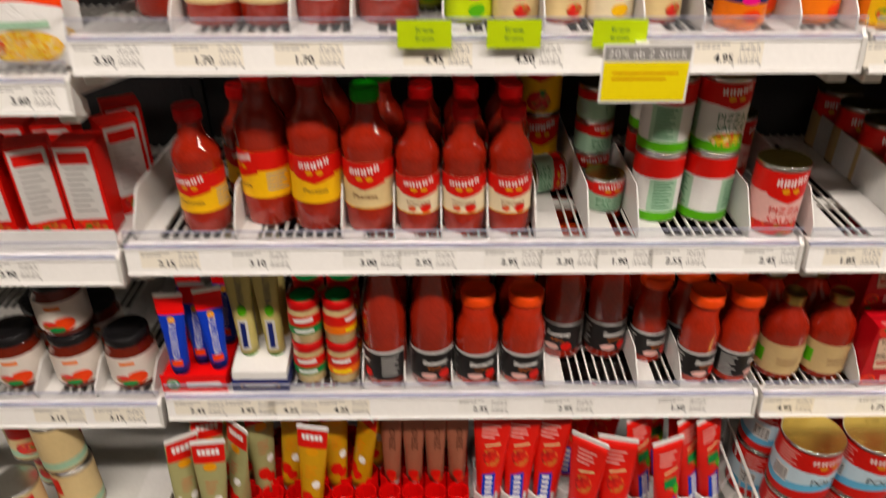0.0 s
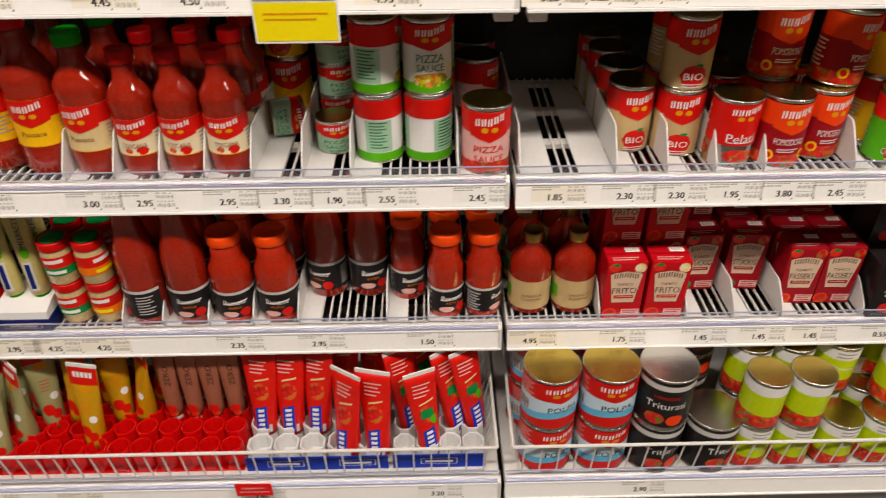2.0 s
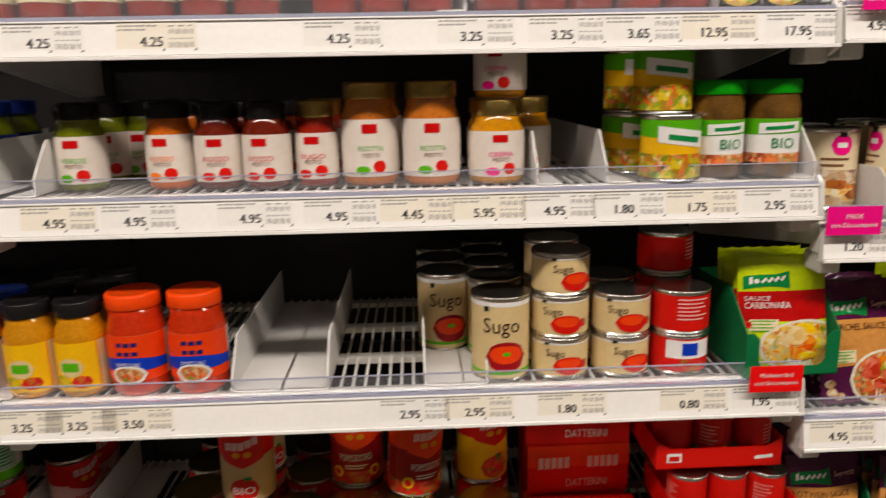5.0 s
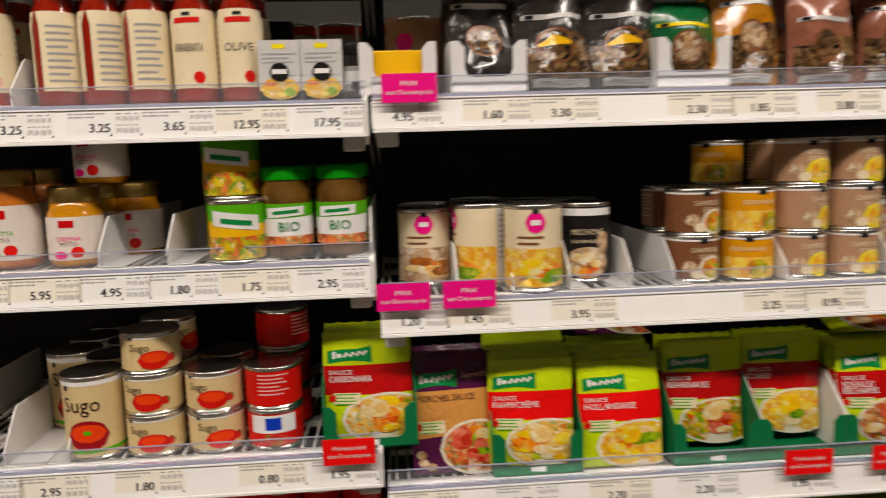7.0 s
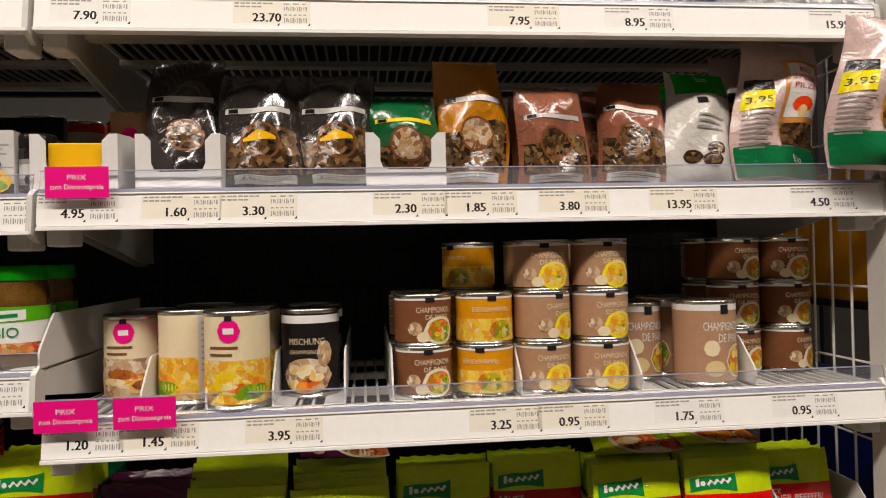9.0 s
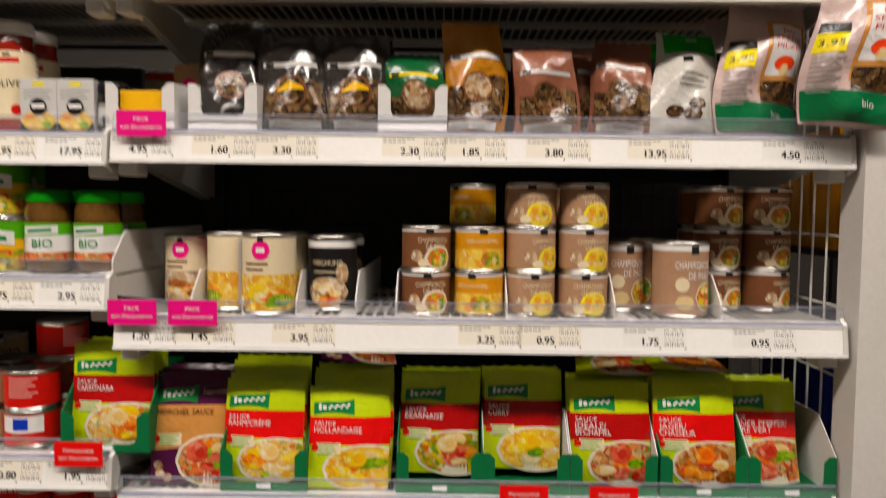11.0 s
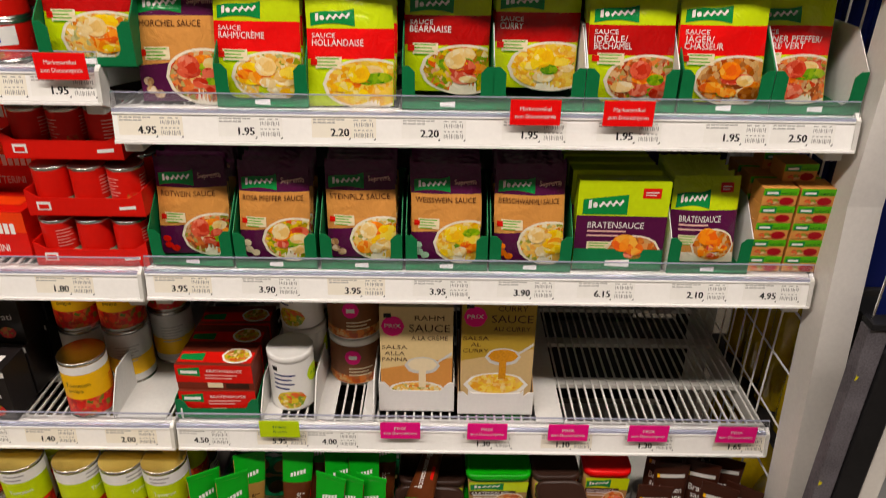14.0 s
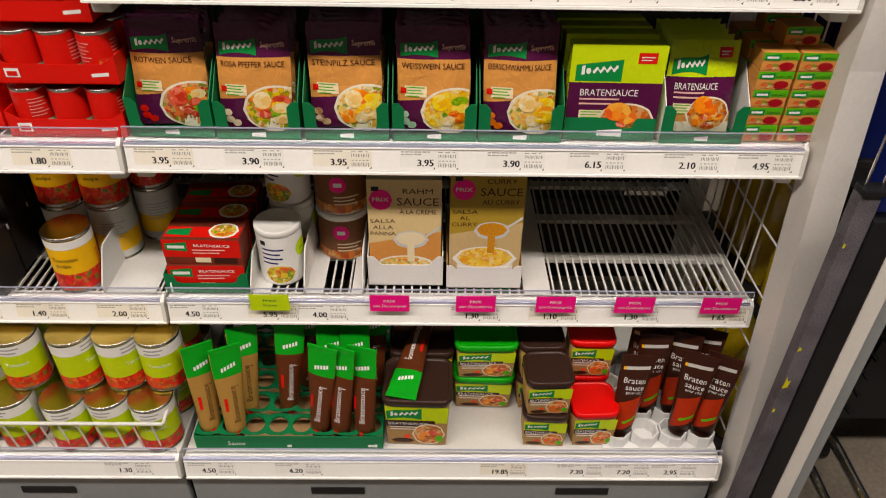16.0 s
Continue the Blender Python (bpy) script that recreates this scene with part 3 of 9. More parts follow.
def bottle(label, profile, content, lid, lid_r, lid_h, band, art, category="bottle", group="bottles and jars", name="sauce_bottle", seg=24, lid2=None):
    """Glass with its filling: profile of (radius, height); band: the label's low and high edge and its colour."""
    def build():
        b = thing(name, label, category, group)
        h = profile[-1][1]
        part("body", lathe_bm(profile, seg), content, b, "filled glass body")
        part("cap", lathe_bm([(lid_r * 0.985, h - 0.004), (lid_r, h - 0.003), (lid_r, h + lid_h - 0.003), (lid_r * 0.93, h + lid_h), (lid_r * 0.90, h + lid_h - 0.0012), (0.001, h + lid_h - 0.0012)], seg), lid, b)
        if lid2:
            part("lid_print", lathe_bm([(lid_r * 0.80, h + lid_h - 0.0008), (lid_r * 0.78, h + lid_h - 0.0002), (0.001, h + lid_h - 0.0002)], seg), lid2, b)
        r = np.interp((band[0] + band[1]) / 2, [p[1] for p in profile], [p[0] for p in profile])
        zs, rs = [p[1] for p in profile], [p[0] for p in profile]

        def rad(v):
            return float(np.interp(v, zs, rs)) + 0.0005
        a = Art(round_place(rad))
        w = math.pi * r * band[3] if len(band) > 3 else math.pi * r * 0.82
        if band[2]:
            a.rect(-w, band[0], w, band[1], band[2], 1)
        art(a, w, band)
        a.done("label", b)
        return b
    return build


GLOSSY = {}


def gloss(m):
    """The same print on a shiny, slightly crinkled film."""
    if m not in GLOSSY:
        g = m.copy()
        g.name = m.name + "_on_film"
        p = g.node_tree.nodes["Principled BSDF"]
        p.inputs["Roughness"].default_value = 0.17
        p.inputs["Specular IOR Level"].default_value = 0.6
        nt = g.node_tree
        co = nt.nodes.new("ShaderNodeTexCoord")
        no = nt.nodes.new("ShaderNodeTexNoise")
        no.inputs["Scale"].default_value = 38
        no.inputs["Detail"].default_value = 3
        no.inputs["Distortion"].default_value = 1.2
        bp = nt.nodes.new("ShaderNodeBump")
        bp.inputs["Strength"].default_value = 0.55
        bp.inputs["Distance"].default_value = 0.006
        nt.links.new(co.outputs["Object"], no.inputs["Vector"])
        nt.links.new(no.outputs["Fac"], bp.inputs["Height"])
        nt.links.new(bp.outputs["Normal"], p.inputs["Normal"])
        GLOSSY[m] = g
    return GLOSSY[m]


def pouch(label, w, h, t, back, art, category="sachet", group="sauce sachets", name="sauce_sachet", seed=1, rim=0.008, low=0.0, wave=0.0):
    """A flat sealed packet, standing; bulged by its filling. low: how far the filling has sunk; wave: crumpling."""
    rng = random.Random(seed)
    ph = [rng.uniform(0, 6.28) for _ in range(6)]

    def bulge(u, v):
        q = (v / h) ** (1 - 0.45 * low)
        a, b = min(1, abs(2 * u / w)), min(1, abs(2 * q - 1))
        k = (1 - a ** 2.6) * (1 - b ** 3.2)
        c = 0.0010 + 0.0035 * wave
        return t * 0.5 * k + c * math.sin(70 * u + ph[0] + 30 * v) * k + c * math.sin(48 * v + ph[1] - 22 * u) * (0.4 + k) * 0.6 + 0.8 * c * math.sin(95 * u - 60 * v + ph[4]) * k

    def mid(u, v):
        """Bend of the whole packet."""
        k = v / h
        return (u * (1 - (0.02 + 0.10 * wave) * k ** 2) + (0.0012 + 0.004 * wave) * math.sin(34 * v + ph[2]), (0.004 + 0.010 * wave) * math.sin(2.6 * k + ph[3]) * k + 0.0015 * math.sin(40 * u + ph[5]) * k)

    def build():
        p = thing(name, label, category, group)
        bm = bmesh.new()
        nx, ny = 12, 16
        for s in (-1, 1):
            g = []
            for i in range(nx + 1):
                col = []
                for j in range(ny + 1):
                    u, v = w * (i / nx - 0.5), h * j / ny
                    x, y = mid(u, v)
                    edge = 0.0014 * (j == ny) * (-1) ** i
                    col.append(bm.verts.new((x, y + s * (bulge(u, v) + 0.0003), v + edge)))
                g.append(col)
            for i in range(nx):
                for j in range(ny):
                    q = (g[i][j], g[i + 1][j], g[i + 1][j + 1], g[i][j + 1])
                    bm.faces.new(q if s < 0 else q[::-1]).smooth = True
        part("film", bm, gloss(back), p)

        def place(u, v, lift):
            x, y = mid(u, v)
            return (x, y - (bulge(u, v) + 0.0006 + lift), v)
        a = Art(place, 0.0055)
        art(a, w, h)
        a.mats = [gloss(m) for m in a.mats]
        a.done("print", p)
        return p
    return build


def carton(label, w, h, d, body, art, category="carton", group="cartons", name="carton", topart=None):
    """A small box whose base centre is the origin and whose front looks to the aisle."""
    def build():
        c = thing(name, label, category, group)
        part("box", box_bm(-w / 2, -d / 2, 0, w / 2, d / 2, h, 0.0012), body, c)
        a = Art(flat_place(-d / 2 - 0.0001), 0.5)
        art(a, w, h)
        a.done("front_print", c)
        if topart:
            a = Art(lambda u, v, lift: (u, v - d / 2, h + 0.0001 + lift), 0.5)
            topart(a, w, d)
            a.done("top_print", c)
        return c
    return build


def tube(label, r, h, body, cap, art, cap_h=0.012, group="tubes", crimp=None, cap_r=None):
    """A tube standing on its cap, flattening to a crimped seam at the top."""
    def half(v):
        k = max(0.0, min(1.0, (v - cap_h) / (h - cap_h)))
        k = k * k * (3 - 2 * k) * 0.75 + k * 0.25
        return r + (1.5 * r - r) * k, r * (1 - k) + 0.0012

    def build():
        t = thing("sauce_tube", label, "tube", group)
        bm = bmesh.new()
        seg, n = 20, 10
        rings = []
        for j in range(n + 1):
            v = cap_h + (h - cap_h) * j / n
            a, b = half(v)
            rings.append([bm.verts.new((a * math.sin(2 * math.pi * i / seg), -b * math.cos(2 * math.pi * i / seg), v)) for i in range(seg)])
        for p, q in zip(rings, rings[1:]):
            for i in range(seg):
                bm.faces.new((p[i], p[(i + 1) % seg], q[(i + 1) % seg], q[i])).smooth = True
        bm.faces.new(rings[0][::-1])
        bm.faces.new(rings[-1])
        part("body", bm, body, t)
        part("crimp", box_bm(-1.5 * r, -0.0016, h - 0.001, 1.5 * r, 0.0016, h + 0.007, 0.0006), crimp or LID_WHITE, t, "crimped seam")
        cr = cap_r or r * 0.86
        part("cap", lathe_bm([(cr * 0.92, 0), (cr, 0.001), (cr, cap_h - 0.001), (cr * 0.9, cap_h)], 16), cap, t)

        def place(u, v, lift):
            a, b = half(v)
            s = max(-1.45, min(1.45, u / a))
            return ((a + lift) * math.sin(s), -(b + lift) * math.cos(s), v)
        a = Art(place, 0.004)
        art(a, r, h)
        a.done("print", t)
        return t
    return build


def display_tray(label, w, d, h_front, h_side, cut, body, name="display_tray", mark=True, inner=None):
    """Open-fronted card tray: front wall with a rounded cut-out, sloping sides."""
    def build():
        t = thing(name, label, "tray", "display trays")
        th = 0.0016
        part("bottom", box_bm(-w / 2, 0.0, 0, w / 2, d, th), body, t)
        low, e = h_front * cut, 0.017
        pts = [(-w / 2, 0), (w / 2, 0), (w / 2, h_front), (w / 2 - e * 0.55, h_front), (w / 2 - e, h_front - 0.008), (w / 2 - e, low + 0.010), (w / 2 - e - 0.003, low + 0.003), (w / 2 - e - 0.010, low)]
        pts += [(-x, z) for x, z in pts[:1:-1]]
        part("front_wall", prism_bm(pts, "y", 0, th), body, t)
        for s in (-1, 1):
            x = s * (w / 2 - th / 2)
            part("side_wall", prism_bm([(0.001, 0), (d, 0), (d, h_side), (d * 0.35, h_side), (0.001, h_front)], "x", x - th / 2, x + th / 2), inner or body, t)
        part("back_wall", box_bm(-w / 2, d, 0, w / 2, d + th, h_side), body, t)
        if mark:
            a = Art(flat_place(-0.0001), 0.5)
            a.leaf(-0.010, 0.004, 0.010, 0.012, WHITE, 1)
            a.done("print", t)
        return t
    return build


def divider(bay, level, x, h=0.062, length=0.36, foot=0.03, side=1, y0=0.02):
    """Upright lane divider with a rounded front and a flat foot."""
    z = top(bay, level)
    d = thing("lane_divider", "white plastic lane divider on a shelf", "divider", "lane dividers", pose(x, front(level) + y0, z))
    pts = [(0, 0.0012), (length, 0.0012), (length, h), (0.042, h), (0.036, h - 0.004), (0.004, 0.024), (0, 0.018)]
    part("blade", prism_bm(pts, "x", -0.0011, 0.0011), CARD_WHITE, d)
    a, b = (0.0, foot) if side > 0 else (-foot, 0.0)
    part("foot", box_bm(a, 0.0, 0.0, b, length, 0.0012), CARD_WHITE, d)
    return d


def price_label(bay, level, x, text, cream=False, codes=True, y=None):
    """Paper slip behind the rail's front with its price, text lines and code block."""
    fy, z = front(level), (BASE_Z if level == 0 else LEVELS[bay][level])
    p = thing("price_label", "small printed paper price label on a shelf rail", "price label", "price labels", pose(x, fy, z))
    k = 0.006 / RAIL_H

    def place(u, v, lift):
        return (u, k * v - 0.0004 - lift * 0.5, v)
    a = Art(place, 0.5)
    w0, w1 = -0.040, 0.046
    a.rect(w0, 0.0025, w1, 0.0335, PAPER_CREAM if cream else PAPER, 0)
    a.done("slip", p)
    a = Art(place, 0.5)
    for du in (-0.0029, -0.0024, -0.0019):
        a.text(text, du, 0.0140, 0.0105, INK, 1 + du * 100)
    a.done("price", p, "printed price")
    a = Art(place, 0.5)
    for v, n in ((0.0295, 7), (0.0255, 5)):
        for i in range(n):
            a.rect(-0.038 + 0.0062 * i, v, -0.0334 + 0.0062 * i + 0.0008 * (i % 2), v + 0.0018, INK_GREY, 1)
    for i in range(3):
        a.rect(0.0160 + 0.0105 * i, 0.0292, 0.0225 + 0.0105 * i - 0.003 * (i == 2), 0.0306, INK_GREY, 1)
    for v, hh in ((0.0215, 0.0052), (0.0072, 0.0060)):
        for i in range(11):
            a.rect(0.0165 + i * 0.0024, v + 0.0012 * (i % 4 == 1), 0.0165 + i * 0.0024 + (0.0010, 0.0016, 0.0008)[i % 3], v + hh - 0.001 * (i % 3 == 2), INK_GREY, 1)
    for i in range(5):
        a.rect(0.0165 + 0.0054 * i, 0.0160, 0.0195 + 0.0054 * i, 0.0174, INK_GREY, 1)
    a.slope(0.0425, 0.0455, 0.0040, 0.0040, 0.0040, 0.0072, INK, 1)
    a.slope(0.0085, 0.0115, 0.0040, 0.0040, 0.0040, 0.0072, INK, 1)
    a.done("small_print", p)
    return p


def promo_card(bay, level, x, colour, words, label, w=0.066, h=0.034, lift=0.030, bars=True):
    fy, z = front(level), (BASE_Z if level == 0 else LEVELS[bay][level]) + lift
    p = thing("promotion_card", label, "sign", "promotion cards", pose(x, fy - 0.006, z))
    part("card", box_bm(-w / 2, -0.0008, 0, w / 2, 0.0002, h, 0), colour, p)
    part("clip", box_bm(-0.012, 0.0004, -0.002, 0.012, 0.004, 0.012, 0.0005), LID_WHITE, p)
    a = Art(flat_place(-0.0009), 0.5)
    n = len(words)
    for i, (s, ww) in enumerate(words):
        a.text(s, 0, h * (0.66 - 0.30 * i) if n > 1 else h * 0.5, h * 0.17, WHITE if colour is not PROMO_LIME else GREEN, 1, width=ww * w)
    a.done("print", p)
    return p


def leaf_logo(a, u0, v0, u1, v1, layer=2):
    """The maker's mark as a plain green plaque with a pale bar."""
    w, h = u1 - u0, v1 - v0
    a.band(u0, u1, lambda u: v0 + h * (0.02 + 0.16 * math.sin(3.1 * (u - u0) / w)), lambda u: v0 + h * (0.74 + 0.26 * ((u - u0) / w) ** 1.4 + 0.05 * math.sin(6.2 * (u - u0) / w)), LEAF_GREEN, layer)
    a.slope(u0 + 0.12 * w, u0 + 0.19 * w, v0 + 0.30 * h, v0 + 0.33 * h, v0 + 0.68 * h, v0 + 0.74 * h, WHITE, layer + 1)
    a.ell(u0 + 0.27 * w, v0 + 0.48 * h, 0.055 * w, 0.13 * h, WHITE, layer + 1)
    keep, a.step = a.step, w / 40
    a.band(u0 + 0.36 * w, u0 + 0.90 * w, lambda u: v0 + h * (0.36 + 0.20 * (u - u0) / w + 0.085 * math.sin(44 * (u - u0) / w)), lambda u: v0 + h * (0.50 + 0.20 * (u - u0) / w + 0.085 * math.sin(44 * (u - u0) / w + 0.9)), WHITE, layer + 1, rows=1)
    a.step = keep


def red_badge(a, u0, u1, v0, v1, layer=1, base=None):
    """Red shield with a white word-bar and a gold emblem, all plain shapes."""
    a.shield(u0, u1, v0, v1, (v1 - v0) * 0.22, base or RED, layer)
    w, h = u1 - u0, v1 - v0
    for i in range(5):
        x = u0 + w * (0.14 + 0.150 * i)
        d = 0.035 * (i - 2) + 0.03 * abs(i - 2)
        a.slope(x + w * 0.01, x + w * 0.045, v0 + h * (0.56 + d), v0 + h * (0.57 + d), v0 + h * (0.80 + d), v0 + h * (0.81 + d), WHITE, layer + 1)
        a.slope(x + w * 0.075, x + w * 0.115, v0 + h * (0.57 + d), v0 + h * (0.58 + d), v0 + h * (0.81 + d), v0 + h * (0.82 + d), WHITE, layer + 1)
    for s in (-1, 1):
        a.ell((u0 + u1) / 2 + s * w * 0.12, v0 + h * 0.42, w * 0.09, h * 0.09, GOLD_PRINT, layer + 1)


# ---- bay B and C, second shelf: tomato bottles and tins ----
def glass_profile(r, h):
    return [(r * 0.93, 0), (r, 0.005), (r, 0.20 * h), (r * 0.955, 0.225 * h), (r * 0.955, 0.555 * h), (r * 0.93, 0.585 * h), (r * 0.985, 0.65 * h), (r * 0.95, 0.71 * h), (r * 0.74, 0.785 * h), (r * 0.52, 0.845 * h), (r * 0.46, 0.93 * h), (r * 0.47, h)]


def badge_label(lower, word=None, fruit=True):
    def art(a, w, band):
        v0, v1 = band[0], band[1]
        h = v1 - v0
        a.rect(-w, v1 - 0.40 * h, w, v1, RED, 2)
        red_badge(a, -0.030, 0.030, v1 - 0.58 * h, v1 - 0.01 * h, 3)
        a.rect(-w, v0, w, v0 + 0.03 * h, GOLD_PRINT, 2)
        if word:
            a.text(word, 0.0, v0 + 0.28 * h, 0.008, MID_BROWN, 3, width=0.036)
        if fruit:
            a.ell(0.010, v0 + 0.14 * h, 0.009, 0.0065, RED, 3)
            a.ell(-0.010, v0 + 0.13 * h, 0.006, 0.0045, F_TOMATO, 3)
        a.lines(0.42 * w, 0.75 * w, v0 + 0.5 * h, 5, 0.006, INK_GREY, 3)
    return art


BOT_S = bottle("small glass bottle of tomato sauce with a red cap", glass_profile(0.0330, 0.176), TOMATO, LID_RED, 0.0185, 0.016, (0.036, 0.094, IVORY), badge_label(IVORY, "TOSCANA"))
BOT_Y = bottle("small glass tomato bottle with a red and yellow label", glass_profile(0.036, 0.172), TOMATO, LID_RED, 0.0195, 0.016, (0.036, 0.096, YELLOW), badge_label(YELLOW, "Passata", False))
BOT_L = bottle("tall glass tomato bottle with a yellow and red label", glass_profile(0.040, 0.222), TOMATO, LID_RED, 0.0205, 0.016, (0.048, 0.122, YELLOW), badge_label(YELLOW, "Passata", False))
BOT_G = bottle("tall tomato bottle with a green cap and beige label", glass_profile(0.039, 0.200), TOMATO, LID_GREEN, 0.0205, 0.016, (0.042, 0.114, CREAM), badge_label(CREAM, "Passata", False))

z = top("B", 2)
put("BOT_Y", BOT_Y, 0.114, 0.074, z, -12, 0, -1)
put("BOT_Y", BOT_Y, 0.162, 0.165, z, 10)
put("BOT_L", BOT_L, 0.205, 0.100, z, -50)
put("BOT_L", BOT_L, 0.283, 0.083, z, 4)
put("BOT_L", BOT_L, 0.215, 0.205, z)
put("BOT_L", BOT_L, 0.290, 0.175, z, 20)
put("BOT_G", BOT_G, 0.361, 0.076, z, -6)
put("BOT_G", BOT_G, 0.374, 0.165, z, 12)
for i, x in enumerate((0.433, 0.501, 0.568)):
    put("BOT_S", BOT_S, x, 0.066, z, (3, -2, 6)[i])
    put("BOT_S", BOT_S, x + 0.004, 0.150, z, (20, 0, -14)[i])
    put("BOT_S", BOT_S, x + 0.002, 0.228, z, 9 * i)


def tin_badge(lower, word="", word_mat=None, picture=None, upper=None, scene=None):
    """Tin label: red upper part with the shield, coloured lower part, word, fruit and small print."""
    def art(a, w, h):
        a.rect(-w, 0.0034, w, h - 0.007, lower, 1)
        a.rect(-w, h * 0.62, w, h - 0.007, upper or RED, 2)
        red_badge(a, -0.030, 0.030, h * 0.50, h * 0.93, 3, upper or RED)
        if picture:
            a.ell(0.0, h * 0.20, 0.021, h * 0.155, picture, 2)
            a.ell(0.006, h * 0.355, 0.006, h * 0.022, LEAF_GREEN, 3)
        if scene:
            a.rect(-w, 0.0036, w, h * 0.20, scene, 2)
        if word:
            rows = word.split("|")
            low = 0.20 if picture and len(rows) == 1 else 0.40
            for i, s in enumerate(rows):
                a.text(s, 0, h * (low - 0.15 * i), h * 0.10, word_mat or INK, 4, width=min(0.046, 0.0085 * len(s) + 0.004))
            a.lines(-0.016, 0.016, h * (low - 0.15 * len(rows) + 0.03), 2, h * 0.035, word_mat or INK, 4)
        for s in (-1, 1):
            a.lines(s * w * 0.62 - 0.013, s * w * 0.62 + 0.013, h * 0.55, 7, h * 0.055, WHITE if lower not in (WHITE, MINT, IVORY) else INK_GREY, 3)
        a.barcode(-w * 0.98, h * 0.15, -w * 0.80, h * 0.38, 3)
    return art


def tin_pelati(a, w, h):
    """Red label with a script word over bare metal, and a red oval low on the tin."""
    a.rect(-w, h * 0.34, w, h - 0.007, RED, 1)
    red_badge(a, -0.030, 0.030, h * 0.60, h * 0.95, 2)
    a.text("Pelati", 0, h * 0.46, h * 0.13, WHITE, 3, width=0.044)
    a.lines(-0.020, 0.020, h * 0.385, 1, h * 0.03, WHITE, 3)
    a.ell(0.0, h * 0.19, 0.024, h * 0.095, F_TOMATO, 2)
    for s in (-1, 1):
        a.lines(s * w * 0.62 - 0.013, s * w * 0.62 + 0.013, h * 0.80, 7, h * 0.055, WHITE, 3)
        a.ell(s * w * 0.60, h * 0.19, 0.020, h * 0.08, F_TOMATO, 2)


def tin_dop(a, w, h):
    """Dark red label, orange shield, tomatoes below and a round yellow seal."""
    tin_badge(DEEP_RED, "POMODORO", WHITE, None, ORANGE_RED, F_TOMATO)(a, w, h)
    for s in (-1, 1):
        a.ell(s * 0.027, h * 0.19, 0.0085, 0.0085, YELLOW, 4)
        a.ell(s * 0.027, h * 0.19, 0.0050, 0.0050, RED, 5)


def pizza_green(a, w, h):
    a.rect(-w, 0.0034, w, h - 0.007, WHITE, 1)
    a.rect(-w, 0.0034, w, h * 0.16, GRASS, 2)
    a.rect(-w, h * 0.66, w, h - 0.007, RED, 2)
    red_badge(a, -0.030, 0.030, h * 0.60, h * 0.94, 3)
    a.text("PIZZA", 0, h * 0.50, h * 0.11, GREEN, 3, width=0.042)
    a.text("SAUCE", 0, h * 0.37, h * 0.10, GREEN, 3, width=0.042)
    a.ell(0.0, h * 0.20, 0.030, h * 0.10, F_MIX, 2)
    for s in (-1, 1):
        a.rect(s * w * 0.62 - 0.021, h * 0.17, s * w * 0.62 + 0.021, h * 0.64, MINT, 2)
        a.lines(s * w * 0.62 - 0.014, s * w * 0.62 + 0.014, h * 0.60, 9, h * 0.046, GREEN, 3)
    a.barcode(w * 0.48, h * 0.14, w * 0.66, h * 0.34, 3)


TIN_PIZZA_RED = can("tomato pizza sauce tin with a red and cream label", 0.074, 0.110, tin_badge(PINK, "PIZZA|SAUCE", RED, None, None, F_TOMATO))
TIN_PIZZA_GREEN = can("pizza sauce tin with a green, white and red label", 0.074, 0.112, pizza_green)
TIN_SMALL = can("small low pizza sauce tin with a mint label", 0.062, 0.056, tin_badge(MINT, "PIZZA|SAUCE", GREEN))
TIN_YELLOW_RED = can("tomato tin with a yellow and red label", 0.074, 0.110, tin_badge(YELLOW, "", None, F_TOMATO))
TIN_BIO = can("tomato tin with a beige and red label", 0.074, 0.110, tin_badge(BEIGE, "BIO", WHITE, RED))
TIN_PELATI = can("peeled tomato tin with a red label over bare metal", 0.074, 0.110, tin_pelati, body=TIN)
TIN_DOP = can("tomato tin with a dark red and orange label", 0.076, 0.112, tin_dop)
TIN_CHERRY = can("cherry tomato tin with a bright green and red label", 0.074, 0.110, tin_badge(GRASS, "Cherrytomaten", WHITE, F_TOMATO))

# a small tin that has fallen on its side, and what stands behind it
put("TIN_SMALL", TIN_SMALL, 0, 0, 0, mat4=pose(0.610, 0.170, z + 0.0312, 0, 90, 20))
put("TIN_YELLOW_RED", TIN_YELLOW_RED, 0.632, 0.270, z, 8)
put("TIN_YELLOW_RED", TIN_YELLOW_RED, 0.632, 0.270, z + 0.110, -8)
put("TIN_SMALL", TIN_SMALL, 0.723, 0.127, z, 14)
for k in range(3):
    put("TIN_SMALL", TIN_SMALL, 0.720, 0.225, z + 0.056 * k, 30 * k)
for x, turns in ((0.796, (115, 95)), (0.874, (160, 8))):
    for k in range(2):
        put("TIN_PIZZA_GREEN", TIN_PIZZA_GREEN, x, 0.102 + 0.002 * k, z + 0.112 * k, turns[k])
        put("TIN_PIZZA_GREEN", TIN_PIZZA_GREEN, x + 0.006, 0.182, z + 0.112 * k, turns[1 - k])
put("TIN_PIZZA_RED", TIN_PIZZA_RED, 0.962, 0.058, z, 4)
put("TIN_PIZZA_RED", TIN_PIZZA_RED, 0.958, 0.250, z, 60)
put("TIN_PIZZA_RED", TIN_PIZZA_RED, 0.958, 0.330, z, 20)
for x, f in ((0.020, 1), (0.166, 1), (0.322, 1), (0.398, 1), (0.467, 1), (0.535, 1), (0.605, 1), (0.682, 1), (0.755, 1), (0.918, 1)):
    divider("B", 2, x, 0.068, foot=0.042 if x > 0.55 else 0.03)

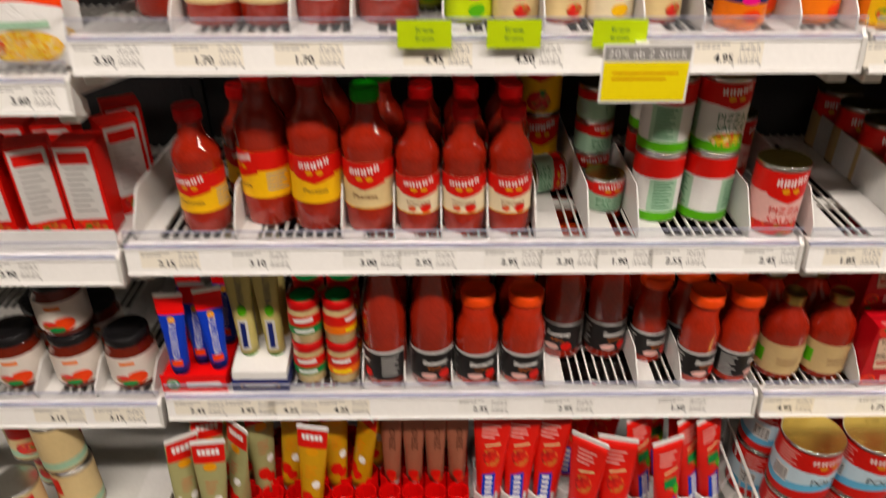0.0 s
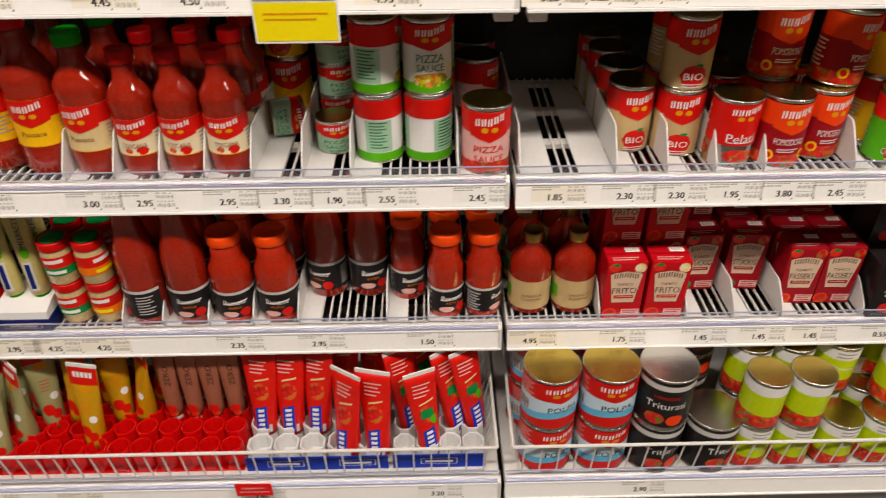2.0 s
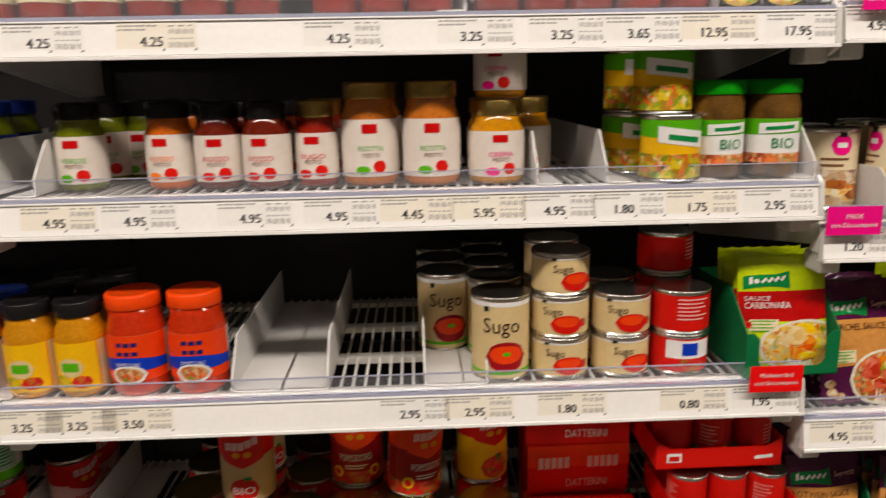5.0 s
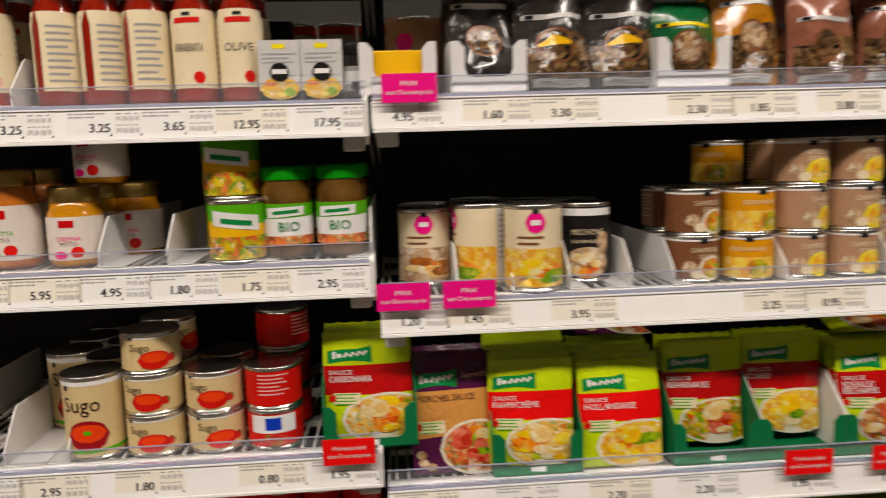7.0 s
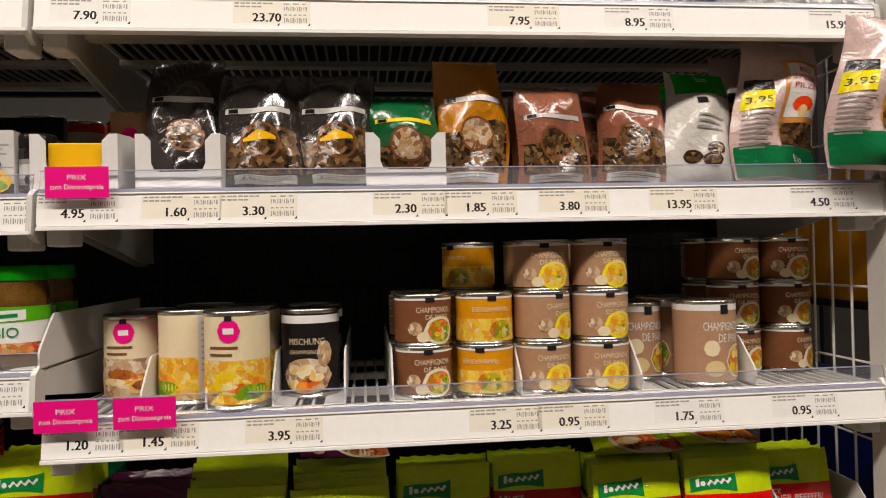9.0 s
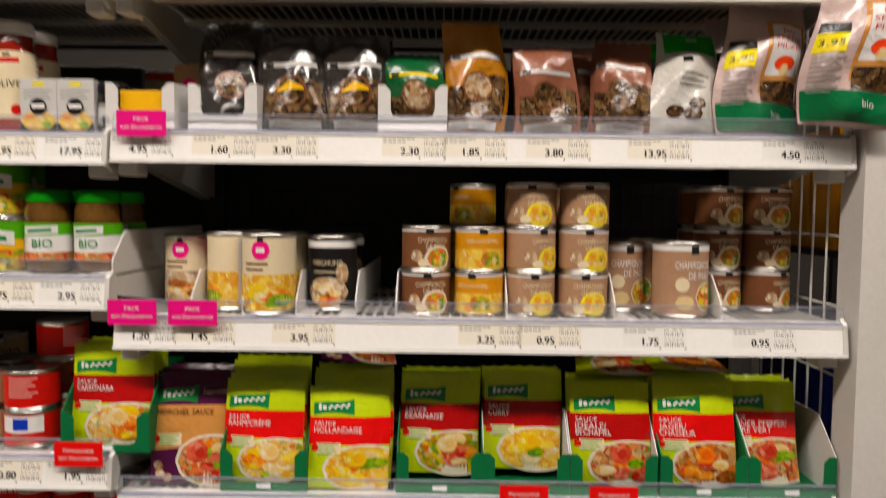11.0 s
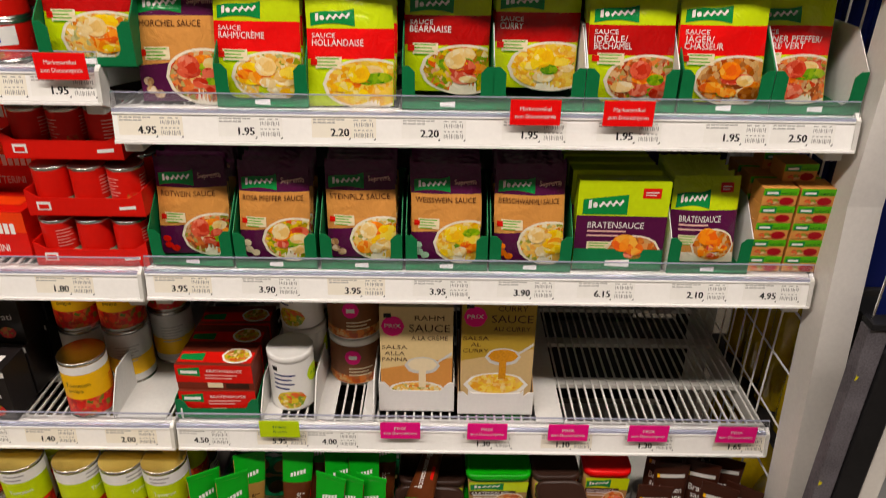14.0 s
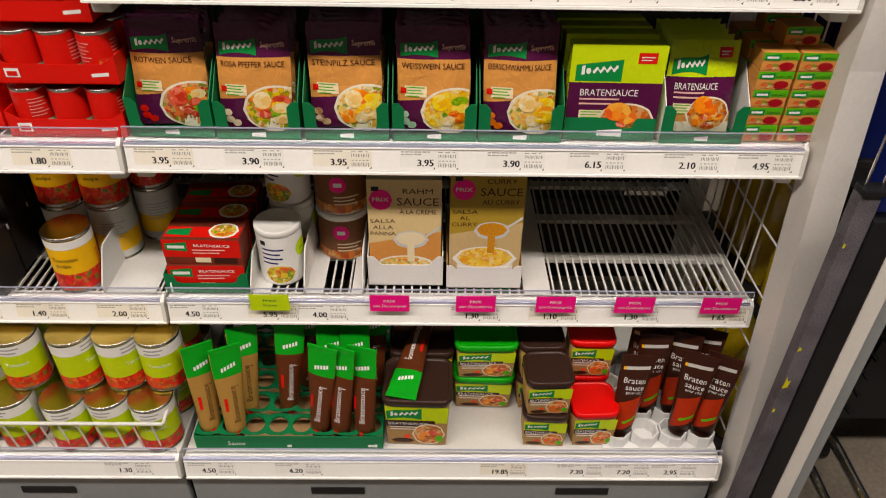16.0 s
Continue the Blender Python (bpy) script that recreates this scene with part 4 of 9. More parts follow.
z = top("C", 2)
divider("C", 2, 1.012, 0.066, foot=0.052)
solid("shelf_mat", box_bm(1.104, 0.022, z, 1.158, 0.38, z + 0.0014), CARD_WHITE, "white plastic strip on a wire shelf", "mat", "thing")
for x in (1.160, 1.238, 1.312, 1.388, 1.526):
    divider("C", 2, x, 0.066, foot=0.034)
for k in range(4):
    put("TIN_BIO", TIN_BIO, 1.197 - 0.002 * k, 0.128 + 0.078 * k, z, 10 - 12 * k)
for k in range(2):
    put("TIN_BIO", TIN_BIO, 1.271, 0.110 + 0.004 * k, z + 0.110 * k, -6 + 8 * k)
    put("TIN_BIO", TIN_BIO, 1.271, 0.190, z + 0.110 * k, 50)
put("TIN_PELATI", TIN_PELATI, 1.344, 0.069, z, 4)
put("TIN_PELATI", TIN_PELATI, 1.352, 0.165, z, -20)
put("TIN_BIO", TIN_BIO, 1.352, 0.250, z, -20)
put("TIN_DOP", TIN_DOP, 1.419, 0.068, z, 3)
put("TIN_DOP", TIN_DOP, 1.421, 0.146, z, 30)
put("TIN_DOP", TIN_DOP, 1.421, 0.148, z + 0.112, 2)
put("TIN_DOP", TIN_DOP, 1.491, 0.096, z, 14)
put("TIN_DOP", TIN_DOP, 1.503, 0.112, z + 0.112, 28, 0, 4)
put("TIN_DOP", TIN_DOP, 1.490, 0.212, z, 14)
put("TIN_CHERRY", TIN_CHERRY, 1.602, 0.070, z, -10)
put("TIN_YELLOW_RED", TIN_YELLOW_RED, 1.604, 0.150, z, 40)
put("TIN_YELLOW_RED", TIN_YELLOW_RED, 1.604, 0.148, z + 0.110, 25)
put("TIN_YELLOW_RED", TIN_YELLOW_RED, 1.604, 0.228, z, 80)


def red_box(a, w, h):
    a.rect(-w / 2, h * 0.55, w / 2, h * 0.97, ORANGE_RED, 1)
    for s in (-1, 1):
        for i in range(5):
            x = s * w * 0.24 - 0.023 + 0.0095 * i
            a.rect(x, h * 0.52, x + 0.007, h * 0.74, WHITE, 2)
    a.text("DATTERINI", 0.012, h * 0.22, h * 0.16, WHITE, 2, width=0.06)


RED_PACK = carton("red carton multipack of tomato tins", 0.150, 0.078, 0.075, RED, red_box, "multipack", "tomato multipacks", "tomato_multipack", lambda a, w, d: a.rect(-w * 0.4, d * 0.3, w * 0.4, d * 0.7, ORANGE_RED, 1))
for k in range(2):
    put("RED_PACK", RED_PACK, 1.745 - 0.004 * k, 0.085 + 0.085 * k, z, -3)
    put("RED_PACK", RED_PACK, 1.742, 0.165, z + 0.078 * (k + 1), 2 - 3 * k)
TIN_TRIO = can("little red tomato tin with a green foot", 0.052, 0.070, lambda a, w, h: (a.rect(-w, 0.004, w, h - 0.005, RED, 1), a.rect(-w, 0.004, w, h * 0.28, MINT, 2), a.lines(-0.012, 0.012, h * 0.76, 6, 0.005, PINK, 3, 0.2), a.ell(w * 0.35, h * 0.34, 0.010, 0.010, F_TOMATO, 3), a.lines(w * 0.5, w * 0.9, h * 0.78, 6, 0.005, PINK, 3, 0.2)), TIN, group="little tins in red trays")


def red_tray():
    t = thing("tin_tray", "red card tray for little tomato tins", "tray", "red tin trays")
    w, d = 0.168, 0.115
    part("bottom", box_bm(-w / 2, 0, 0, w / 2, d, 0.0015), RED, t)
    pts = [(-w / 2, 0), (w / 2, 0), (w / 2, 0.040), (w / 2 - 0.02, 0.028), (-w / 2 + 0.02, 0.028), (-w / 2, 0.040)]
    part("front_wall", prism_bm(pts, "y", 0, 0.0015), RED, t)
    for s in (-1, 1):
        x = s * (w / 2 - 0.0008)
        part("side_wall", box_bm(x - 0.0008, 0.0015, 0, x + 0.0008, d, 0.040), RED, t)
    a = Art(flat_place(-0.0001), 0.5)
    a.shield(-0.070, -0.050, 0.006, 0.022, 0.003, WHITE, 1)
    a.rect(-0.067, 0.011, -0.053, 0.018, RED, 2)
    a.slope(0.048, 0.072, 0.010, 0.012, 0.015, 0.017, WHITE, 1)
    a.done("print", t)
    return t


for k in range(3):
    zz = z + 0.0825 * k
    y0 = 0.022 + 0.012 * (k == 2)
    dx = (0.0, 0.008, -0.012)[k]
    put("red_tray", red_tray, 1.920 + dx, y0, zz)
    for i in range(3):
        put("TIN_TRIO", TIN_TRIO, 1.920 + dx + (-0.054, 0.0, 0.054)[i], y0 + 0.030, zz + 0.0018, (40, 150, 80, -30)[(i + k) % 4])
        put("TIN_TRIO", TIN_TRIO, 1.920 + dx + (-0.054, 0.0, 0.054)[i], y0 + 0.084, zz + 0.0018, 60 * i)

# ---- bay B and C, first shelf ----
z = top("B", 1)


def slim_profile(r, h):
    return [(r * 0.94, 0), (r, 0.005), (r, 0.52 * h), (r * 0.98, 0.60 * h), (r * 0.80, 0.74 * h), (r * 0.62, 0.88 * h), (r * 0.60, 0.95 * h), (r * 0.60, h)]


def squat_profile(r, h):
    return [(r * 0.94, 0), (r, 0.005), (r, 0.60 * h), (r * 0.97, 0.67 * h), (r * 0.78, 0.78 * h), (r * 0.72, 0.83 * h), (r * 0.72, h)]


def black_label(a, w, band):
    v0, v1 = band[0], band[1]
    h = v1 - v0
    a.rect(-w, v1 - 0.10 * h, w, v1, SILVER_PRINT, 2)
    a.slope(-0.020, 0.022, v0 + 0.52 * h, v0 + 0.60 * h, v0 + 0.57 * h, v0 + 0.65 * h, WHITE, 3)
    a.text("Passata", 0.0, v0 + 0.62 * h, 0.011, WHITE, 4, width=0.038)
    a.text("RUSTICA", 0.0, v0 + 0.40 * h, 0.005, ORANGE, 3, width=0.022)
    a.ell(0.016, v0 + 0.18 * h, 0.010, 0.009, RED, 3)
    a.ell(-0.010, v0 + 0.14 * h, 0.014, 0.006, PINK, 3)
    a.lines(-w * 0.85, -w * 0.50, v0 + 0.75 * h, 7, 0.006, SILVER_PRINT, 3)
    a.lines(w * 0.50, w * 0.85, v0 + 0.75 * h, 7, 0.006, SILVER_PRINT, 3)


PASS_TALL = bottle("tall glass passata bottle with an orange cap", slim_profile(0.036, 0.228), TOMATO, LID_ORANGE, 0.0262, 0.015, (0.018, 0.078, CHAR, 0.75), black_label)
PASS_MID = bottle("glass passata jar with an orange cap and black label", squat_profile(0.036, 0.160), TOMATO_BRIGHT, LID_ORANGE, 0.0285, 0.016, (0.015, 0.070, CHAR, 0.8), black_label)
PASS_SM = bottle("slim passata jar with an orange cap and black label", squat_profile(0.031, 0.156), TOMATO_BRIGHT, LID_ORANGE, 0.0275, 0.016, (0.015, 0.066, CHAR, 0.8), black_label)


def pale_label(a, w, band):
    v0, v1 = band[0], band[1]
    h = v1 - v0
    a.text("PASSATA DI", 0.004, v0 + 0.50 * h, 0.005, MID_BROWN, 3, width=0.034)
    a.text("POMODORO", 0.004, v0 + 0.36 * h, 0.005, MID_BROWN, 3, width=0.034)
    a.rect(-w * 0.62, v0 + 0.25 * h, -w * 0.40, v0 + 0.70 * h, GRASS, 2)
    a.lines(w * 0.45, w * 0.85, v0 + 0.8 * h, 7, 0.006, INK_GREY, 3)


PASS_PALE = bottle("round tomato bottle with a gold cap and pale label", [(0.034, 0), (0.037, 0.005), (0.0372, 0.090), (0.0340, 0.107), (0.0250, 0.121), (0.0180, 0.131), (0.0160, 0.138), (0.0160, 0.147)], TOMATO, DULL_GOLD, 0.0182, 0.014, (0.014, 0.074, BEIGE, 0.8), pale_label)

# red card box of blue tubes
def red_holder():
    t = thing("tube_display_box", "red card display box for blue tubes", "display box", "tube display boxes")
    part("front_wall", box_bm(-0.054, 0.0, 0, 0.054, 0.002, 0.036, 0.0006), PROMO_RED, t)
    part("box_body", box_bm(-0.053, 0.0025, 0, 0.053, 0.150, 0.030, 0.0006), PROMO_RED, t)
    part("back_wall", box_bm(-0.054, 0.150, 0, 0.054, 0.152, 0.10, 0.0006), PROMO_RED, t)
    a = Art(flat_place(-0.0001), 0.02)
    a.ell(-0.034, 0.016, 0.012, 0.012, LEAF_GREEN, 1)
    a.ell(-0.034, 0.016, 0.009, 0.009, WHITE, 2)
    a.ell(-0.034, 0.016, 0.007, 0.007, LEAF_GREEN, 3)
    a.slope(-0.012, 0.046, 0.010, 0.012, 0.020, 0.022, WHITE, 1)
    a.done("print", t)
    return t


def merr_art(a, r, h):
    a.rect(-0.030, h * 0.78, 0.030, h * 0.995, PROMO_RED, 1)
    a.text("MEERRETTICH", 0.0, h * 0.48, 0.011, WHITE, 2, width=0.075, up=True)
    a.rect(-0.009, h * 0.14, 0.009, h * 0.22, ORANGE_RED, 2)
    a.ell(0.0, h * 0.72, 0.006, 0.006, GOLD_PRINT, 2)


MERR = tube("blue horseradish tube with a red upper end", 0.0148, 0.145, BLUE, NAVY, merr_art, 0.010)
put("red_holder", red_holder, 0.054, 0.018, z)
put("MERR", MERR, 0.032, 0.034, z + 0.032, 6, 4, 1)
put("MERR", MERR, 0.062, 0.062, z + 0.031, 2, 6, 0)
put("MERR", MERR, 0.092, 0.048, z + 0.031, 20, 5, 1)
put("MERR", MERR, 0.036, 0.115, z + 0.031, 0, 6, 0)
put("MERR", MERR, 0.090, 0.115, z + 0.031, 0, 8, 3)


def navy_holder():
    t = thing("tube_display_box", "navy card display box with a white inset", "display box", "tube display boxes")
    part("box_body", box_bm(-0.047, 0.0, 0, 0.047, 0.140, 0.024, 0.0008), NAVY, t)
    part("inset", prism_bm([(0.002, 0.0243), (0.138, 0.0243), (0.138, 0.060), (0.030, 0.046), (0.004, 0.038)], "x", -0.045, 0.045), LID_WHITE, t, "white moulded inset")
    a = Art(flat_place(-0.0001), 0.5)
    a.rect(-0.032, 0.006, 0.032, 0.018, PALE_BROWN, 1)
    a.rect(-0.030, 0.0075, 0.030, 0.0165, NAVY, 2)
    a.slope(-0.024, 0.024, 0.010, 0.010, 0.014, 0.014, SILVER_PRINT, 3)
    a.done("print", t)
    return t


def lemon_art(a, r, h):
    a.text("MEERRETTICH", 0.002, h * 0.66, 0.010, NAVY, 2, width=0.075, up=True)
    a.rect(-0.008, h * 0.10, 0.008, h * 0.36, SILVER_PRINT, 2)
    a.rect(-0.004, h * 0.12, 0.004, h * 0.34, NAVY, 3)
    a.ell(0.002, h * 0.44, 0.008, 0.010, GRASS, 2)


PALE_TUBE = mat("pale_lemon_tube", (0.62, 0.55, 0.25), 0.33, metal=0.1, var=0.08)
LEMON_TUBE = tube("tall pale yellow horseradish tube", 0.0155, 0.215, PALE_TUBE, LID_GREEN, lemon_art, 0.012)
put("navy_holder", navy_holder, 0.164, 0.018, z)
for x, y in ((0.142, 0.066), (0.187, 0.066), (0.142, 0.112), (0.187, 0.112)):
    put("LEMON_TUBE", LEMON_TUBE, x, y, z + 0.040, 0, 4, -2)


def small_jar_art(a, w, band):
    v0, v1 = band[0], band[1]
    h = v1 - v0
    a.rect(-w, v0, w, v0 + 0.42 * h, LEAF_GREEN, 2)
    a.slope(-0.016, 0.016, v0 + 0.66 * h, v0 + 0.70 * h, v0 + 0.86 * h, v0 + 0.90 * h, WHITE, 3)
    a.rect(-0.016, v0 + 0.10 * h, 0.016, v0 + 0.28 * h, WHITE, 3)


def small_jar_art2(a, w, band):
    v0, v1 = band[0], band[1]
    h = v1 - v0
    a.rect(-w, v0, w, v0 + 0.42 * h, ORANGE, 2)
    a.slope(-0.016, 0.016, v0 + 0.66 * h, v0 + 0.70 * h, v0 + 0.86 * h, v0 + 0.90 * h, WHITE, 3)
    a.rect(-0.016, v0 + 0.10 * h, 0.016, v0 + 0.28 * h, LEMON, 3)


JAR_P = [(0.024, 0), (0.0265, 0.004), (0.0265, 0.060), (0.024, 0.068), (0.024, 0.072)]
HORSE = bottle("small jar of cream horseradish with a red lid", JAR_P, CREAM_JAR, LID_RED, 0.0262, 0.013, (0.022, 0.058, RED, 1.0), small_jar_art, "jar", "bottles and jars", "spice_jar", 20, LEAF_GREEN)
HORSE2 = bottle("small jar of horseradish with a red and orange label", JAR_P, CREAM_JAR, LID_RED, 0.0262, 0.013, (0.022, 0.058, RED, 1.0), small_jar_art2, "jar", "bottles and jars", "spice_jar", 20, LEAF_GREEN)
for k in range(3):
    put("HORSE", HORSE, 0.243, 0.060, z + 0.085 * k, 5 * k) if k < 2 else None
    put("HORSE2", HORSE2, 0.300, 0.060, z + 0.085 * k, 60 * k) if k < 2 else None
    put("HORSE", HORSE, 0.243, 0.118, z + 0.085 * k, 25) if k < 2 else None
    put("HORSE2", HORSE2, 0.300, 0.118, z + 0.085 * k, 25) if k < 2 else None
for i, x in enumerate((0.373, 0.451)):
    put("PASS_TALL", PASS_TALL, x, 0.060, z, (-75, 8)[i])
    put("PASS_TALL", PASS_TALL, x, 0.152, z, 40 * i)
for i, x in enumerate((0.526, 0.604)):
    put("PASS_MID", PASS_MID, x, 0.062, z, (12, 4)[i])
    put("PASS_MID", PASS_MID, x, 0.150, z, 30 * i)
    put("PASS_MID", PASS_MID, x, 0.228, z, 30 * i)
for i, x in enumerate((0.682, 0.759)):
    put("PASS_TALL", PASS_TALL, x, 0.132, z, (-20, 15)[i])
    put("PASS_TALL", PASS_TALL, x, 0.232, z, (-20, 15)[i])
put("PASS_SM", PASS_SM, 0.831, 0.115, z, 20)
put("PASS_SM", PASS_SM, 0.831, 0.186, z, 20)
put("PASS_SM", PASS_SM, 0.899, 0.061, z, 20)
put("PASS_SM", PASS_SM, 0.965, 0.062, z, 60)
put("PASS_SM", PASS_SM, 0.897, 0.132, z, 10)
put("PASS_SM", PASS_SM, 0.963, 0.132, z, 10)
for x in (0.335, 0.405, 0.484, 0.562, 0.640, 0.795, 0.868):
    divider("B", 1, x, 0.055, foot=0.036 if x > 0.6 else 0.026)

z = top("C", 1)
for i, x in enumerate((1.052, 1.130)):
    for k in range(3):
        put("PASS_PALE", PASS_PALE, x - 0.003, 0.075 + 0.08 * k, z, -6 + 9 * i + 10 * k)


CRIMSON = mat("crimson_print", (0.50, 0.022, 0.040), 0.33, var=0.06)
DEEP_CRIMSON = mat("deep_crimson_print", (0.33, 0.018, 0.032), 0.35, var=0.06)
EMBLEM = mat("pale_emblem_print", (0.70, 0.54, 0.42), 0.42, var=0.05)


def frito(word, base, corner):
    """Pale keystone emblem with an arched word-bar, words in the carton's colour, tomatoes round it."""
    def art(a, w, h):
        for grow, m, layer in ((0.0016, DEEP_RED, 1), (0.0, EMBLEM, 2)):
            top_u, low_u, v0, v1 = 0.0270 + grow, 0.0190 + grow, h * 0.30 - grow, h * 0.80 + grow
            a.slope(-top_u, -low_u, v1 - 0.004, v0, v1, v1 + 0.003, m, layer)
            a.slope(low_u, top_u, v0, v1 - 0.004, v1 + 0.003, v1, m, layer)
            a.slope(-low_u, 0, v0, v0, v1 + 0.003, v1 + 0.006, m, layer)
            a.slope(0, low_u, v0, v0, v1 + 0.006, v1 + 0.003, m, layer)
        for i in range(5):
            u = (i - 2) * 0.0088
            d = 0.0045 - 0.0016 * abs(i - 2)
            a.rect(u - 0.0032, h * 0.715 + d, u - 0.0014, h * 0.795 + d, INK, 3)
            a.rect(u + 0.0012, h * 0.715 + d, u + 0.0028, h * 0.795 + d, INK, 3)
        a.text("TOMATO", 0, h * 0.625, 0.0055, INK, 3, width=0.028)
        a.text(word, 0, h * 0.515, 0.0125, INK, 3, width=0.042)
        a.rect(-0.017, h * 0.375, 0.017, h * 0.43, base, 3)
        a.lines(-0.014, 0.014, h * 0.402, 1, 0.004, EMBLEM, 4)
        a.ell(-0.020, h * 0.10, 0.0135, 0.0115, corner, 1)
        a.ell(-0.020, h * 0.10, 0.0100, 0.0085, F_TOMATO, 2)
        a.rect(0.0, h * 0.05, w * 0.47, h * 0.17, PINK, 1)
        a.lines(0.003, w * 0.44, h * 0.14, 3, 0.0042, base, 2)
        a.ell(-0.021, h * 0.915, 0.011, 0.009, F_TOMATO, 1)
        a.ell(-0.020, h * 0.955, 0.006, 0.003, LEAF_GREEN, 2)
        a.ell(0.022, h * 0.90, 0.010, 0.010, F_TOMATO if base is not CRIMSON else C_CREAM, 1)
    return art


def carton_top(a, w, d):
    a.rect(-w * 0.5, d * 0.46, w * 0.5, d * 0.54, DEEP_RED, 1)
    a.rect(0.002, d * 0.60, w * 0.40, d * 0.86, WHITE, 1)
    a.lines(0.004, w * 0.37, d * 0.80, 3, 0.0032, INK_GREY, 2)
    a.lines(-w * 0.36, w * 0.30, d * 0.24, 2, 0.006, PINK, 2)


FRITO = carton("red tomato carton with a cream emblem", 0.068, 0.122, 0.050, CRIMSON, frito("FRITO", CRIMSON, ORANGE_RED), "carton", "tomato cartons", "tomato_carton", carton_top)
STUCK = carton("dark red chopped tomato carton", 0.068, 0.122, 0.050, DEEP_CRIMSON, frito("STÜCKIG", DEEP_CRIMSON, LEAF_GREEN), "carton", "tomato cartons", "tomato_carton", carton_top)
PASSI = carton("dark red strained tomato carton", 0.064, 0.122, 0.050, DEEP_CRIMSON, frito("PASSIERT", DEEP_CRIMSON, ORANGE_RED), "carton", "tomato cartons", "tomato_carton", carton_top)
for i, x in enumerate((1.206, 1.282)):
    put("FRITO", FRITO, x, 0.051, z, 1 - 2 * i)
    for k in range(2):
        put("FRITO", FRITO, x, 0.112 + 0.056 * k, z, 0)
        put("FRITO", FRITO, x, 0.112 + 0.056 * k, z + 0.122, 1)
for i, x in enumerate((1.361, 1.446)):
    put("STUCK", STUCK, x, 0.128, z, 2 - 6 * i)
    put("STUCK", STUCK, x - 0.004, 0.186, z, 0)
    put("STUCK", STUCK, x - 0.004, 0.190, z + 0.122, 0) if i == 0 else None
for i, x in enumerate((1.530, 1.597)):
    for k in range(4):
        put("PASSI", PASSI, x - 0.003 * k, 0.083 + 0.056 * k, z, -2)


def black_box(a, w, h):
    a.rect(-w * 0.3, h * 0.84, w / 2, h * 0.94, SILVER_PRINT, 1)
    a.text("PEPERONI", 0, h * 0.66, 0.005, RED, 2, width=0.03)
    a.text("Triturati", 0, h * 0.50, 0.012, WHITE, 2, width=0.062)
    a.ell(-0.018, h * 0.20, 0.014, 0.011, RED, 2)
    a.ell(0.018, h * 0.20, 0.014, 0.011, F_TOMATO, 2)


BLACK_BOX = carton("black carton of chopped tomatoes with red fruit", 0.092, 0.105, 0.062, CHAR, black_box, "carton", "tomato cartons", "tomato_carton", lambda a, w, d: (a.rect(-w * 0.1, d * 0.3, w * 0.35, d * 0.6, WHITE, 1)))
for k in range(3):
    put("BLACK_BOX", BLACK_BOX, 1.688, 0.046 + 0.07 * k, z, -2)
    put("BLACK_BOX", BLACK_BOX, 1.690, 0.120 + 0.07 * k, z + 0.105, 1) if k < 2 else None
TIN_WARM = can("tomato tin with a yellow label and red fruit", 0.076, 0.112, lambda a, w, h: (a.rect(-w, 0.006, w, h - 0.007, YELLOW, 1), a.rect(-w, 0.006, w, h * 0.36, F_TOMATO, 2), a.rect(-w, h * 0.80, w, h - 0.007, WHITE, 2), a.text("Tomaten", -0.006, h * 0.62, 0.008, INK, 3, width=0.040), a.text("polpa", -0.010, h * 0.52, 0.007, INK, 3, width=0.024), a.lines(w * 0.4, w * 0.8, h * 0.6, 5, 0.006, RED, 3)))
TIN_PLAIN = can("tomato tin with a pale metal and yellow label", 0.076, 0.112, lambda a, w, h: (a.rect(-w, 0.006, w, h - 0.007, SILVER_PRINT, 1), a.rect(-w, 0.02, w, h * 0.5, YELLOW, 2), a.lines(-0.02, 0.02, h * 0.7, 6, 0.006, INK_GREY, 3)))
put("TIN_WARM", TIN_WARM, 1.842, 0.058, z, 12)
for x, y in ((1.800, 0.150), (1.878, 0.150), (1.935, 0.215), (1.856, 0.228)):
    put("TIN_PLAIN", TIN_PLAIN, x, y, z, 20)
    put("TIN_WARM", TIN_WARM, x, y + 0.002, z + 0.112, 15 if x < 1.9 else 60)
for x in (1.168, 1.322, 1.406, 1.492, 1.636):
    divider("C", 1, x, 0.055, foot=0.034)
divider("C", 1, 1.893, 0.075, foot=0.085)
